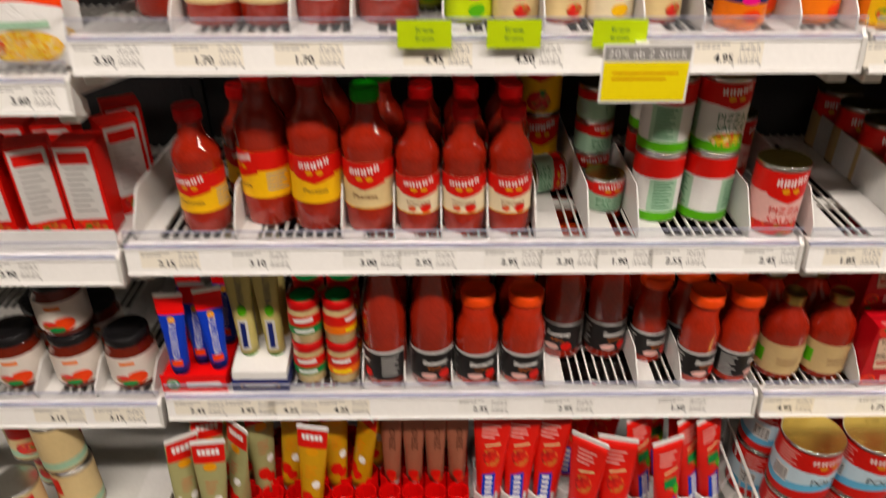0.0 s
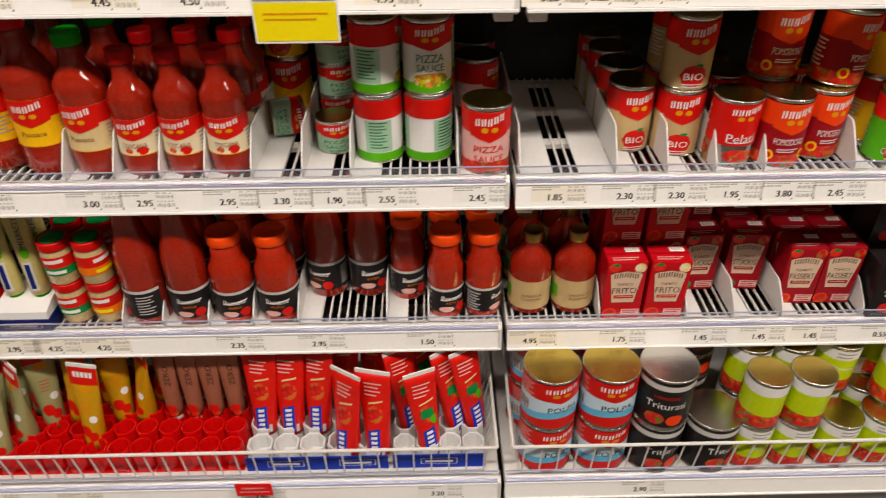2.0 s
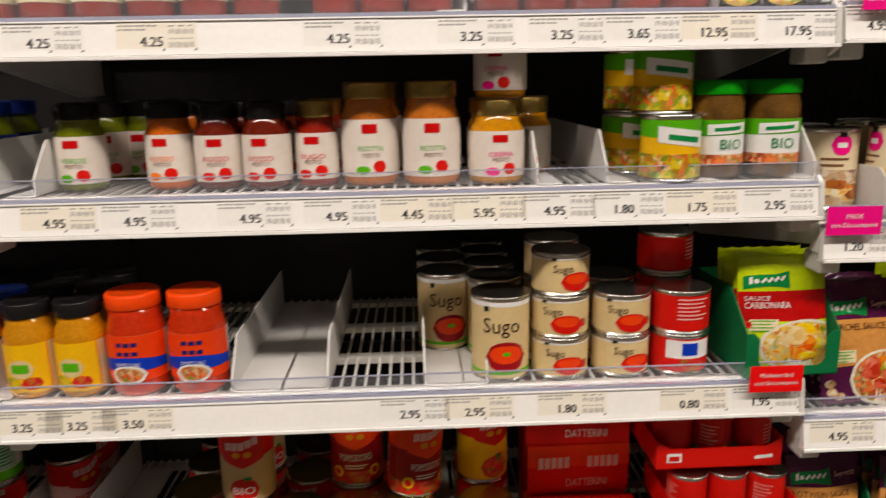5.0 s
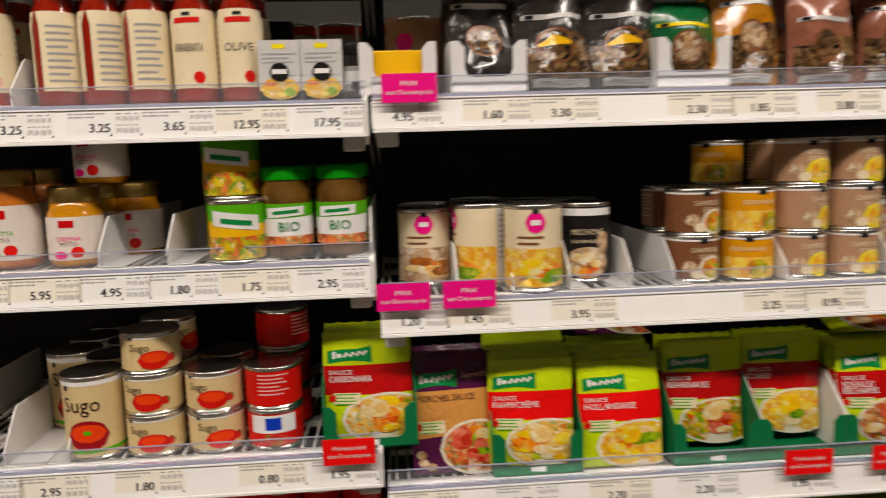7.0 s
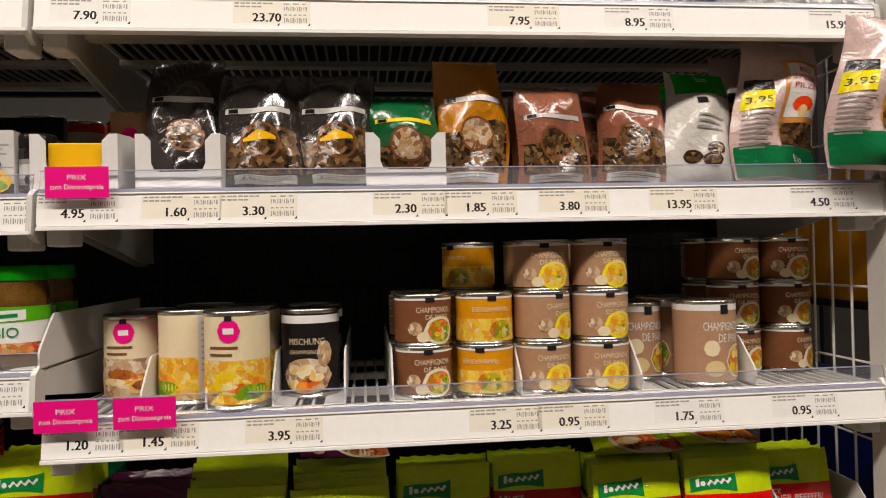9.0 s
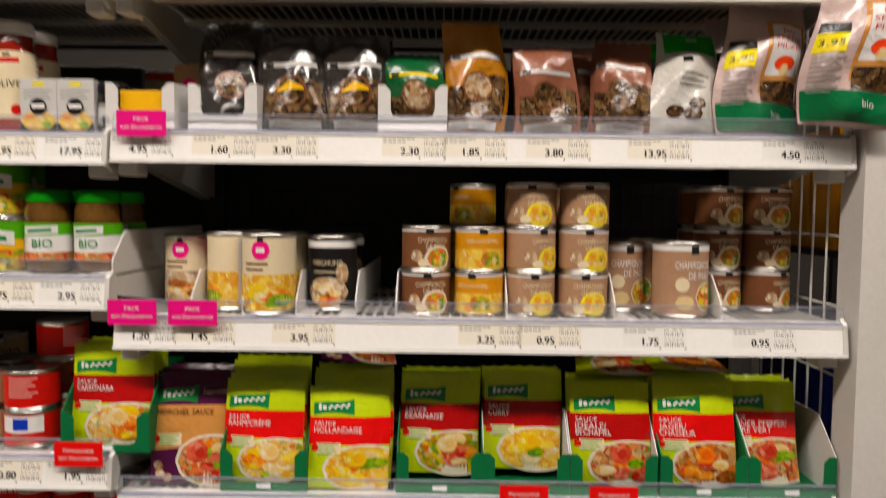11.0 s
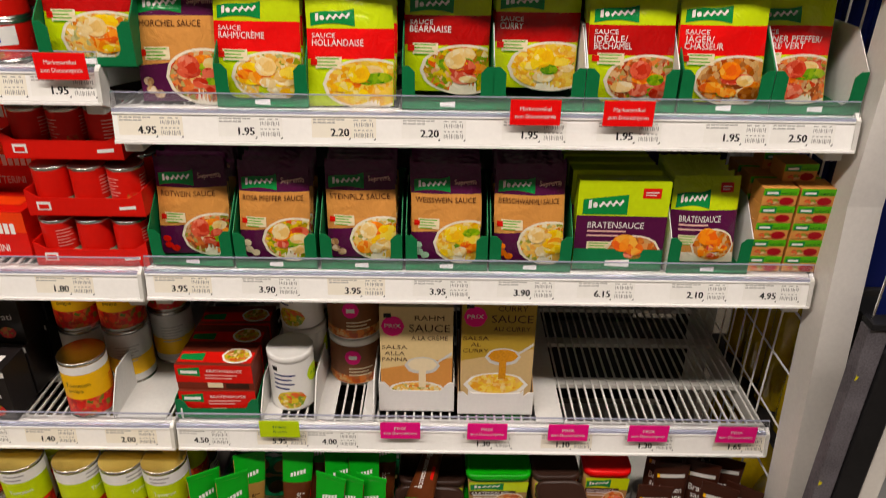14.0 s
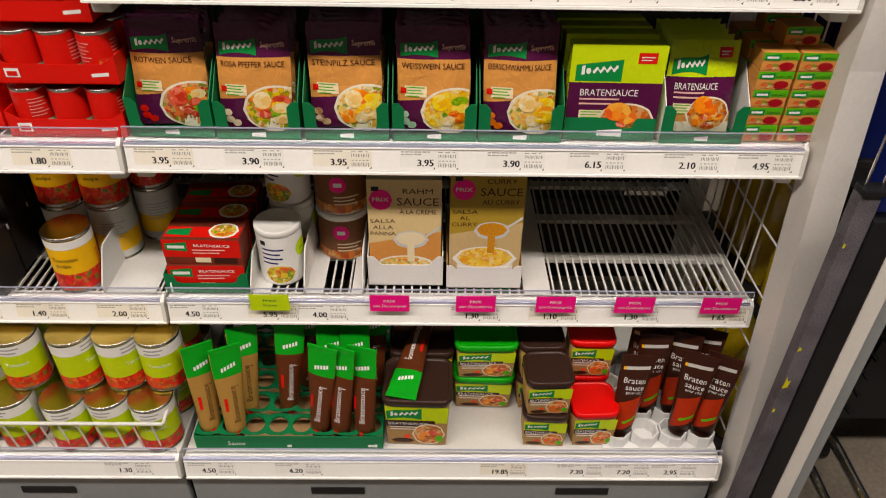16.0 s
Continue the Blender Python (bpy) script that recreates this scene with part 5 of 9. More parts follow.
# ---- wire baskets on the base shelves ----
def wire_basket(bay, x0, x1, depth=0.33, h=0.088):
    y0, z0 = BASE_Y + 0.022, top(bay, 0)
    b = thing("wire_basket", "white coated wire basket on the base shelf", "basket", "wire baskets", pose(0, 0, 0))
    f = y0 - 0.012
    part("top_wire", rod_bm((x0, f, z0 + h), (x1, f, z0 + h), 0.0032, seg=8), WIRE_WHITE, b)
    part("bottom_wire", rod_bm((x0 + 0.02, y0, z0 + 0.004), (x1 - 0.02, y0, z0 + 0.004), 0.0028, seg=8), WIRE_WHITE, b)
    n = 30
    for i in range(n):
        x = x0 + 0.022 + (x1 - x0 - 0.044) * i / (n - 1)
        part("upright_wire", rod_bm((x, y0 + 0.001, z0 + 0.004), (x, f + 0.001, z0 + h), 0.0017), WIRE_WHITE, b)
    for x, s in ((x0, 1), (x1, -1)):
        part("side_top_wire", rod_bm((x, f, z0 + h), (x + s * 0.004, y0 + depth, z0 + h + 0.045), 0.003, seg=8), WIRE_WHITE, b)
        part("side_low_wire", rod_bm((x + s * 0.02, y0, z0 + 0.004), (x + s * 0.02, y0 + depth, z0 + 0.004), 0.0025), WIRE_WHITE, b)
        for j in range(1, 11):
            k = j / 11
            part("side_wire", rod_bm((x + s * 0.019, y0 + depth * k, z0 + 0.004), (x + s * 0.003 * k, f + (depth + 0.012) * k, z0 + h + 0.045 * k), 0.0016), WIRE_WHITE, b)
    return b


wire_basket("B", 0.012, 0.986)
wire_basket("C", 1.014, 1.986)
solid("basket_mat", box_bm(0.036, BASE_Y + 0.03, top("B", 0) + 0.0005, 0.964, 0.22, top("B", 0) + 0.003), CARD_WHITE, "white plastic mat in a wire basket", "mat", "thing")

SHINY_RED = mat("shiny_red_moulded_plastic", (0.62, 0.008, 0.012), 0.16, var=0.04)
CUP_WHITE = mat("white_moulded_plastic", (0.74, 0.74, 0.73), 0.25, var=0.03)


def cup_tray(label, body, cols, rows, pitch, h, front_h, front_mat=None):
    """Moulded tray of sockets for tubes, stepping up to the back, with a card front."""
    def build():
        t = thing("tube_tray", label, "tray", "tube trays")
        w = cols * pitch
        if front_mat:
            part("card_front", box_bm(-w / 2, 0, 0, w / 2, 0.0015, front_h), front_mat, t)
            a = Art(flat_place(-0.0001), 0.5)
            a.rect(-0.034, front_h * 0.3, 0.034, front_h * 0.75, WHITE, 1)
            a.rect(-0.0325, front_h * 0.34, 0.0325, front_h * 0.71, BLUE, 2)
            a.slope(-0.026, 0.026, front_h * 0.45, front_h * 0.45, front_h * 0.60, front_h * 0.60, WHITE, 3)
            a.done("print", t)
        bm = bmesh.new()
        for j in range(rows):
            for i in range(cols):
                x, y = (i - (cols - 1) / 2) * pitch, pitch * (j + 0.55)
                z1 = h + 0.007 * j
                ring = lathe_bm([(pitch * 0.52, 0.002), (pitch * 0.515, z1 - 0.003), (pitch * 0.50, z1), (pitch * 0.455, z1), (pitch * 0.43, z1 - 0.004), (pitch * 0.39, z1 - 0.034), (0.001, z1 - 0.035)], 8, close=False)
                for f in ring.faces:
                    f.smooth = False
                bmesh.ops.rotate(ring, cent=(0, 0, 0), matrix=Matrix.Rotation(math.pi / 8, 3, "Z"), verts=ring.verts)
                bmesh.ops.translate(ring, vec=(x, y, 0), verts=ring.verts)
                tmp = bpy.data.meshes.new("tmp")
                ring.to_mesh(tmp)
                ring.free()
                bm.from_mesh(tmp)
                bpy.data.meshes.remove(tmp)
        part("socket_block", bm, body, t, "", "stuff")
        part("tray_floor", box_bm(-w / 2, 0.002, 0, w / 2, rows * pitch + 0.01, 0.0016), body, t)
        return t
    return build


z = top("B", 0) + 0.004
TRAY_RED = cup_tray("shiny red moulded tray for tubes", SHINY_RED, 4, 5, 0.0415, 0.050, 0.03)
for x in (0.098, 0.266, 0.434):
    put("TRAY_RED", TRAY_RED, x, BASE_Y + 0.036, z)


def tube_badge(lower, berries=True):
    def art(a, r, h):
        a.rect(-0.034, h * 0.80, 0.034, h * 0.995, RED, 1)
        for i in range(5):
            a.rect(-0.019 + 0.0078 * i, h * 0.885, -0.019 + 0.0078 * i + 0.0062, h * 0.945, WHITE, 2)
        a.ell(0.0, h * 0.76, 0.012, 0.008, GOLD_PRINT, 2)
        if berries:
            a.ell(-0.006, h * 0.28, 0.011, 0.012, RED, 2)
            a.ell(0.007, h * 0.22, 0.009, 0.010, RED, 2)
            a.ell(0.010, h * 0.42, 0.008, 0.008, WHITE, 2)
        a.lines(-0.010, 0.010, h * 0.60, 4, 0.007, RED if lower is OLIVE else ORANGE, 2, 0.18)
    return art


T_OLIVE = tube("olive green tomato paste tube with a red end", 0.0190, 0.195, OLIVE, LID_WHITE, tube_badge(OLIVE))
T_YELLOW = tube("yellow tomato paste tube with a red end", 0.0185, 0.195, mat("gold_yellow_tube", (0.62, 0.36, 0.02), 0.32, metal=0.15, var=0.06), LID_WHITE, tube_badge(YELLOW))
DUSKY = mat("dusky_pink_tube", (0.36, 0.15, 0.10), 0.33, metal=0.15, var=0.08)
T_DUSKY = tube("dusky pink tomato paste tube", 0.0150, 0.200, DUSKY, LID_WHITE, lambda a, r, h: (a.text("ZERO", 0.003, h * 0.55, 0.011, BROWN, 2, width=0.045, up=True), a.ell(0.0, h * 0.16, 0.010, 0.010, RED, 2), a.ell(0.004, h * 0.10, 0.008, 0.006, F_TOMATO, 3)))


def thomy_art(a, r, h):
    """Low blue plaque with broken white strokes, pale print and an orange-red fruit above."""
    a.slope(-0.012, 0.011, h * 0.08, h * 0.11, h * 0.37, h * 0.41, BLUE, 1)
    for i in range(5):
        v = h * (0.125 + 0.052 * i)
        a.slope(-0.006, 0.006, v, v + 0.002, v + 0.006, v + 0.008, WHITE, 2)
    a.lines(-0.018, 0.016, h * 0.88, 4, 0.008, PINK, 2)
    a.ell(0.002, h * 0.56, 0.016, 0.018, F_TOMATO, 1)
    a.slope(-0.010, 0.018, h * 0.66, h * 0.70, h * 0.68, h * 0.72, CREAM, 2)
    a.rect(0.013, h * 0.10, 0.019, h * 0.19, SILVER_PRINT, 2)


def thomy_green(a, r, h):
    thomy_art(a, r, h)
    a.leaf(-0.010, h * 0.50, 0.014, h * 0.62, LEAF_GREEN, 3)
    a.ell(0.012, h * 0.49, 0.007, 0.010, GRASS, 4)


TUBE_RED = mat("bright_red_tube", (0.70, 0.052, 0.026), 0.3, metal=0.1, var=0.05)
T_RED = tube("red tomato puree tube with a blue plaque", 0.0222, 0.195, TUBE_RED, LID_WHITE, thomy_art)
T_REDG = tube("red herb puree tube with green leaves", 0.0198, 0.195, TUBE_RED, LID_WHITE, thomy_green)
def stand_tubes(key, kind, rows):
    """Tubes in the sockets: x, y, turn and sideways tip of each."""
    for x, y, tn, tip in rows:
        put(key, kind, x, y, z + 0.006 + 0.35 * max(0, y + 0.045), tn, 6, tip)


stand_tubes("T_OLIVE", T_OLIVE, ((0.014, -0.045, 38, 8), (0.064, -0.046, 8, 3), (0.098, -0.010, -38, 2), (0.140, 0.020, 34, 5), (0.040, -0.008, 26, 9), (0.070, 0.030, 18, 9), (0.108, 0.048, -26, 7), (0.030, 0.045, 24, 8)))
stand_tubes("T_YELLOW", T_YELLOW, ((0.230, -0.020, -6, 4), (0.186, 0.030, -12, 6), (0.272, 0.028, 26, 4), (0.314, 0.030, -46, 5), (0.238, 0.064, 6, 4), (0.340, 0.068, -30, 4)))
for i in range(4):
    for j in range(2):
        put("T_DUSKY", T_DUSKY, 0.376 + 0.0395 * i, 0.026 + 0.040 * j, z + 0.048 + 0.012 * j, -8 + 4 * i, 2)
TRAY_WHITE = cup_tray("white moulded tube tray with a blue card front", CUP_WHITE, 3, 4, 0.049, 0.046, 0.036, BLUE)
TRAY_WHITE2 = cup_tray("small white moulded tube tray with a blue front", CUP_WHITE, 2, 4, 0.057, 0.046, 0.036, BLUE)
TRAY_WHITE3 = cup_tray("wide white moulded tube tray with a blue front", CUP_WHITE, 4, 4, 0.043, 0.046, 0.036, BLUE)
put("TRAY_WHITE", TRAY_WHITE, 0.597, BASE_Y + 0.036, z)
put("TRAY_WHITE2", TRAY_WHITE2, 0.730, BASE_Y + 0.036, z)
put("TRAY_WHITE3", TRAY_WHITE3, 0.882, BASE_Y + 0.036, z)
stand_tubes("T_RED", T_RED, ((0.552, 0.002, -10, 0), (0.603, 0.002, -9, 0), (0.655, 0.002, -16, 0), (0.712, -0.045, -34, -2), (0.770, -0.045, -16, -3), (0.700, 0.048, -20, 0), (0.752, 0.050, -34, 0), (0.556, 0.052, -10, 0), (0.612, 0.052, -10, 0)))
stand_tubes("T_REDG", T_REDG, ((0.828, 0.002, 28, -3), (0.868, -0.044, 18, -4), (0.916, 0.002, 34, -4), (0.956, 0.002, 28, -6), (0.862, 0.048, 24, -4), (0.912, 0.050, 34, -4)))

# ---- tins in the basket of bay C ----
z = top("C", 0)


def polpa(a, w, h):
    a.rect(-w, 0.006, w, h - 0.007, RED, 1)
    a.band(-w, w, lambda u: h * (0.22 + 0.05 * math.cos(u * 40)), lambda u: h * 0.58, SKY, 2)
    a.band(-w, w, lambda u: h * (0.36 + 0.05 * math.cos(u * 40)), lambda u: h * 0.62, PALE_SKY, 3)
    red_badge(a, -0.040, 0.040, h * 0.58, h * 0.94, 4)
    a.text("POLPA", 0.006, h * 0.45, 0.013, INK, 5, width=0.056)
    a.barcode(-0.085, h * 0.30, -0.058, h * 0.55, 4)
    a.lines(-0.085, -0.050, h * 0.88, 6, 0.006, PINK, 3)


def trit(a, w, h):
    a.rect(-w, 0.006, w, h - 0.007, CHAR, 1)
    a.rect(-w, h * 0.80, w, h - 0.012, SILVER_PRINT, 2)
    a.text("POMODORI", 0, h * 0.66, 0.007, RED, 3, width=0.044)
    a.text("Triturati", 0, h * 0.50, 0.015, WHITE, 3, width=0.070)
    a.ell(-0.016, h * 0.22, 0.018, 0.014, F_TOMATO, 3)
    a.ell(0.020, h * 0.20, 0.016, 0.013, ORANGE_RED, 3)


def lime_tin(a, w, h):
    a.rect(-w, 0.006, w, h - 0.007, LIME, 1)
    a.rect(-w, 0.006, w, h * 0.30, F_TOMATO, 2)
    a.rect(-w, h * 0.74, w, h - 0.007, WHITE, 2)
    a.lines(-0.020, 0.012, h * 0.86, 2, 0.008, INK_GREY, 3)
    a.text("Tomaten", 0, h * 0.56, 0.008, WHITE, 3, width=0.036)
    a.rect(w * 0.45, h * 0.08, w * 0.95, h * 0.92, SILVER_PRINT, 3)
    a.barcode(w * 0.55, h * 0.14, w * 0.80, h * 0.40, 4)
    a.lines(w * 0.50, w * 0.9, h * 0.80, 6, 0.006, INK_GREY, 4)


TIN_POLPA = can("large tomato pulp tin with a red and blue label", 0.100, 0.118, polpa)
TIN_TRIT = can("large chopped tomato tin with a black label", 0.100, 0.118, trit, TIN)
TIN_LIME = can("tomato tin with a lime, white and red label", 0.075, 0.110, lime_tin)
for i, x in enumerate((1.082, 1.186)):
    for k in range(2):
        put("TIN_POLPA", TIN_POLPA, x, BASE_Y + 0.069, z + 0.118 * k, (18, 6)[i] - 4 * k)
        put("TIN_POLPA", TIN_POLPA, x - 0.012, BASE_Y + 0.172, z + 0.118 * k, 40)
for k in range(2):
    put("TIN_TRIT", TIN_TRIT, 1.286, BASE_Y + 0.066, z + 0.118 * k, 8 - 20 * k)
    put("TIN_TRIT", TIN_TRIT, 1.366, BASE_Y + 0.190, z + 0.118 * k, 8)
put("TIN_TRIT", TIN_TRIT, 1.388, BASE_Y + 0.064, z, 22)
for i, x in enumerate((1.462, 1.540)):
    for k in range(2):
        put("TIN_LIME", TIN_LIME, x, BASE_Y + 0.056, z + 0.110 * k, 70 if k else 10)
        put("TIN_LIME", TIN_LIME, x, BASE_Y + 0.138, z + 0.110 * k, 20)
for i, x in enumerate((1.622, 1.704, 1.800, 1.876, 1.954)):
    put("TIN_LIME", TIN_LIME, x, BASE_Y + 0.056 + 0.006 * (i % 2), z, (12, -6, 20, 4, 16)[i])
    put("TIN_LIME", TIN_LIME, x, BASE_Y + 0.142, z, (0, 30, 10, 80, 40)[i])
for i, x in enumerate((1.640, 1.742, 1.838, 1.916, 1.987)):
    put("TIN_LIME", TIN_LIME, x - 0.012, BASE_Y + 0.100 + 0.04 * (i < 1), z + 0.1125, (0, 15, 75, 60, 10)[i])
    put("TIN_LIME", TIN_LIME, x - 0.012, BASE_Y + 0.182 + 0.04 * (i < 1), z + 0.1125, 25 * i)
    put("TIN_LIME", TIN_LIME, x - 0.012, BASE_Y + 0.228, z, 25 * i)
solid("carton_edge", box_bm(1.585, BASE_Y + 0.158, z + 0.1105, 1.745, BASE_Y + 0.36, z + 0.112), CARTON_WHITE, "white carton sheet between layers of tins", "carton", "thing")
part("front_fold", box_bm(1.585, BASE_Y + 0.156, z + 0.106, 1.745, BASE_Y + 0.1578, z + 0.150), CARTON_WHITE, bpy.data.objects["carton_edge"])

# ---- third shelf of bays B and C ----
z = top("B", 3)


def pesto_art(band_mat, lower, spot):
    def art(a, w, band):
        v0, v1 = band[0], band[1]
        h = v1 - v0
        a.slope(-w, w, v0 + 0.55 * h, v0 + 0.42 * h, v1, v1, band_mat, 2)
        for i in range(5):
            a.slope(-0.020 + 0.0085 * i, -0.0135 + 0.0085 * i, v0 + 0.66 * h + 0.0008 * i, v0 + 0.67 * h + 0.0008 * i, v0 + 0.84 * h + 0.0008 * i, v0 + 0.85 * h + 0.0008 * i, WHITE, 3)
        a.ell(0.004, v0 + 0.54 * h, 0.012, 0.005, MAGENTA, 3)
        a.ell(0.008, v0 + 0.20 * h, 0.012, 0.008, spot, 2)
    return art


def jar_profile(r, h, neck=0.82):
    return [(r * 0.92, 0), (r, 0.006), (r, 0.70 * h), (r * 0.97, 0.78 * h), (r * neck, 0.87 * h), (r * neck, h)]


def pesto(label, content, lower, spot, lidm=LID_BLUE, bandm=NAVY):
    return bottle(label, jar_profile(0.031, 0.092), content, lidm, 0.0285, 0.015, (0.008, 0.064, lower, 0.82), pesto_art(bandm, lower, spot), "jar", "pesto jars", "pesto_jar", 22)


P_CREAM = pesto("small pesto jar with a blue lid and cream label", TOMATO, CREAM, F_TOMATO)
P_YEL = pesto("small pesto jar with a blue lid and pale yellow label", CREAM_JAR, IVORY, YELLOW)
P_OR = pesto("small pesto jar with a blue lid and orange label", PESTO_ORANGE, ORANGE, ORANGE_RED)
P_GR = pesto("small green pesto jar with a blue lid", PESTO_GREEN, LIME, GRASS)
TSAUCE = bottle("wide glass jar of red tomato sauce", jar_profile(0.038, 0.130), TOMATO, LID_RED, 0.034, 0.016, (0.030, 0.085, CREAM, 0.8), lambda a, w, band: (a.ell(0, 0.058, 0.026, 0.020, RED, 2), a.ell(0, 0.058, 0.020, 0.012, PINK, 3)), "jar", "pesto jars", "sauce_jar", 22)
TSAUCE2 = bottle("wide glass jar of red sauce with a white label", jar_profile(0.042, 0.135), TOMATO, LID_RED, 0.037, 0.016, (0.034, 0.090, WHITE, 0.8), lambda a, w, band: a.text("SUGO", 0, 0.06, 0.012, RED, 2), "jar", "pesto jars", "sauce_jar", 22)
put("TSAUCE2", TSAUCE2, 0.092, 0.135, z, 10)
for i, x in enumerate((0.172, 0.242)):
    for k in range(2):
        put("TSAUCE", TSAUCE, x, 0.084 + 0.085 * k, z, 8 * i)
for i, x in enumerate((0.315, 0.398)):
    for k in range(2):
        put("TSAUCE2", TSAUCE2, x, 0.094 + 0.09 * k, z, 8 * i)
put("P_GR", P_GR, 0.442, 0.172, z)
for i, x in enumerate((0.503, 0.565, 0.626, 0.688, 0.750)):
    kind, key = ((P_GR, "P_GR"), (P_CREAM, "P_CREAM"), (P_CREAM, "P_CREAM"), (P_YEL, "P_YEL"), (P_CREAM, "P_CREAM"))[i]
    for r in range(4):
        for k in range(2):
            put(key, kind, x + 0.001 * r, 0.082 + 0.064 * r, z + 0.107 * k, (5, -4, 8, 0, 12)[(i + r) % 5] + 5 * k)
put("P_OR", P_OR, 0.846, 0.047, z, -6)
put("P_OR", P_OR, 0.887, 0.112, z, 14)
put("P_OR", P_OR, 0.953, 0.076, z, 16)
put("P_OR", P_OR, 0.956, 0.146, z, 0)
put("P_OR", P_OR, 0.890, 0.180, z, 0)
for x in (0.132, 0.280, 0.356, 0.470, 0.596, 0.720, 0.795, 0.915, 0.986):
    divider("B", 3, x, 0.06, foot=0.03 if x < 0.9 else -0.03, side=1 if x < 0.98 else -1)

z = top("C", 3)


def curry_art(a, w, band):
    v0, v1 = band[0], band[1]
    a.rect(-w * 0.4, v0, w * 0.4, v1, YELLOW, 2)
    a.ell(0.0, v0 + 0.50 * (v1 - v0), 0.016, 0.012, CREAM, 3)
    a.rect(-0.010, v0 + 0.42 * (v1 - v0), 0.010, v0 + 0.60 * (v1 - v0), GRASS, 4)
    a.ell(-0.012, v0 + 0.2 * (v1 - v0), 0.012, 0.008, F_MIX, 3)
    a.ell(0.012, v0 + 0.2 * (v1 - v0), 0.012, 0.008, F_TOMATO, 3)
    a.rect(w * 0.42, v0, w * 0.95, v1, CREAM, 2)


def ben_art(a, w, band):
    v0, v1 = band[0], band[1]
    h = v1 - v0
    a.rect(-w * 0.55, v0, w * 0.55, v1, ORANGE_RED, 2)
    for s in (-1, 1):
        for i in range(3):
            a.rect(-0.012 + 0.009 * i, v0 + (0.66 + 0.10 * s) * h, -0.005 + 0.009 * i, v0 + (0.75 + 0.10 * s) * h, NAVY, 3)
    a.band(-w * 0.55, w * 0.55, lambda u: v0 + 0.22 * h, lambda u: v0 + 0.48 * h + 0.003 * math.cos(u * 60), BLUE, 3)
    a.text("SWEET CHILI", 0, v0 + 0.37 * h, 0.005, WHITE, 4, width=0.028)
    a.ell(0.0, v0 + 0.14 * h, 0.022, 0.012, WHITE, 4)
    a.ell(0.0, v0 + 0.15 * h, 0.018, 0.009, F_MEAT, 5)
    a.rect(-w * 0.95, v0, -w * 0.57, v1, CREAM, 2)
    a.rect(w * 0.57, v0, w * 0.95, v1, PALE_SKY, 2)


CURRY = bottle("yellow curry sauce jar with a black lid", jar_profile(0.0305, 0.105), CURRY_YELLOW, LID_BLACK, 0.0275, 0.015, (0.008, 0.070, ORANGE, 0.85), curry_art, "jar", "sauce jars", "sauce_jar", 22)
BEN = bottle("orange chili sauce jar with an orange lid", jar_profile(0.035, 0.112, 0.88), sauce_mat("orange_chili_in_glass", (0.62, 0.075, 0.010)), LID_ORANGE, 0.0325, 0.015, (0.020, 0.078, CREAM, 0.85), ben_art, "jar", "sauce jars", "sauce_jar", 22)
for i, x in enumerate((1.034, 1.096)):
    for k in range(3):
        put("CURRY", CURRY, x, 0.052 + 0.065 * k, z, (-3, 5, 9)[k] - 4 * i)
for i, x in enumerate((1.164, 1.239)):
    put("BEN", BEN, x, 0.054, z, (-3, 2)[i])


def sugo_art(tall):
    def art(a, w, h):
        a.rect(-w, 0.005, w, h - 0.006, CREAM, 1)
        a.rect(-w, h * 0.93 - 0.004, w, h - 0.006, WHITE, 2)
        a.rect(-0.026, h * 0.84, -0.020, h * 0.90, INK, 3)
        if tall:
            a.text("Sugo", -0.004, h * 0.68, 0.020, BROWN, 3, width=0.046)
            a.ell(0.002, h * 0.30, 0.026, 0.020, DEEP_RED, 3)
            a.ell(0.002, h * 0.33, 0.022, 0.012, ORANGE_RED, 4)
            a.ell(0.002, h * 0.34, 0.005, 0.003, GRASS, 5)
            a.slope(-w * 0.7, w * 0.7, h * 0.08, h * 0.10, h * 0.12, h * 0.14, GRASS, 3)
        else:
            a.text("Sugo", -0.012, h * 0.66, 0.010, BROWN, 3, width=0.024)
            a.ell(0.006, h * 0.34, 0.021, h * 0.22, RED, 3)
            a.ell(0.006, h * 0.40, 0.016, h * 0.12, ORANGE_RED, 4)
            a.ell(0.028, h * 0.35, 0.006, h * 0.1, F_TOMATO, 3)
        a.lines(w * 0.55, w * 0.9, h * 0.75, 5, h * 0.09, INK_GREY, 3)
    return art


SUGO = can("tall tomato sauce tin with a cream label", 0.074, 0.110, sugo_art(True), TIN)
SUGO_S = can("low tomato sauce tin with a cream label", 0.073, 0.054, sugo_art(False), TIN)
SUGO_R = can("low red tomato sauce tin with a white band", 0.073, 0.054, lambda a, w, h: (a.rect(-w, 0.005, w, h - 0.006, RED, 1), a.rect(-0.03, h * 0.42, 0.03, h * 0.86, WHITE, 2), a.rect(-0.010, h * 0.5, 0.010, h * 0.8, BLUE, 3), a.ell(0, h * 0.25, 0.020, h * 0.15, F_TOMATO, 3)), TIN)
SUGO_R2 = can("low deep red tomato sauce tin with small print", 0.073, 0.056, lambda a, w, h: (a.rect(-w, 0.005, w, h - 0.006, RED, 1), a.lines(-0.02, 0.02, h * 0.8, 6, h * 0.09, PINK, 2)), TIN)
put("SUGO", SUGO, 1.621, 0.060, z, 2)
put("SUGO", SUGO, 1.553, 0.174, z, 10)
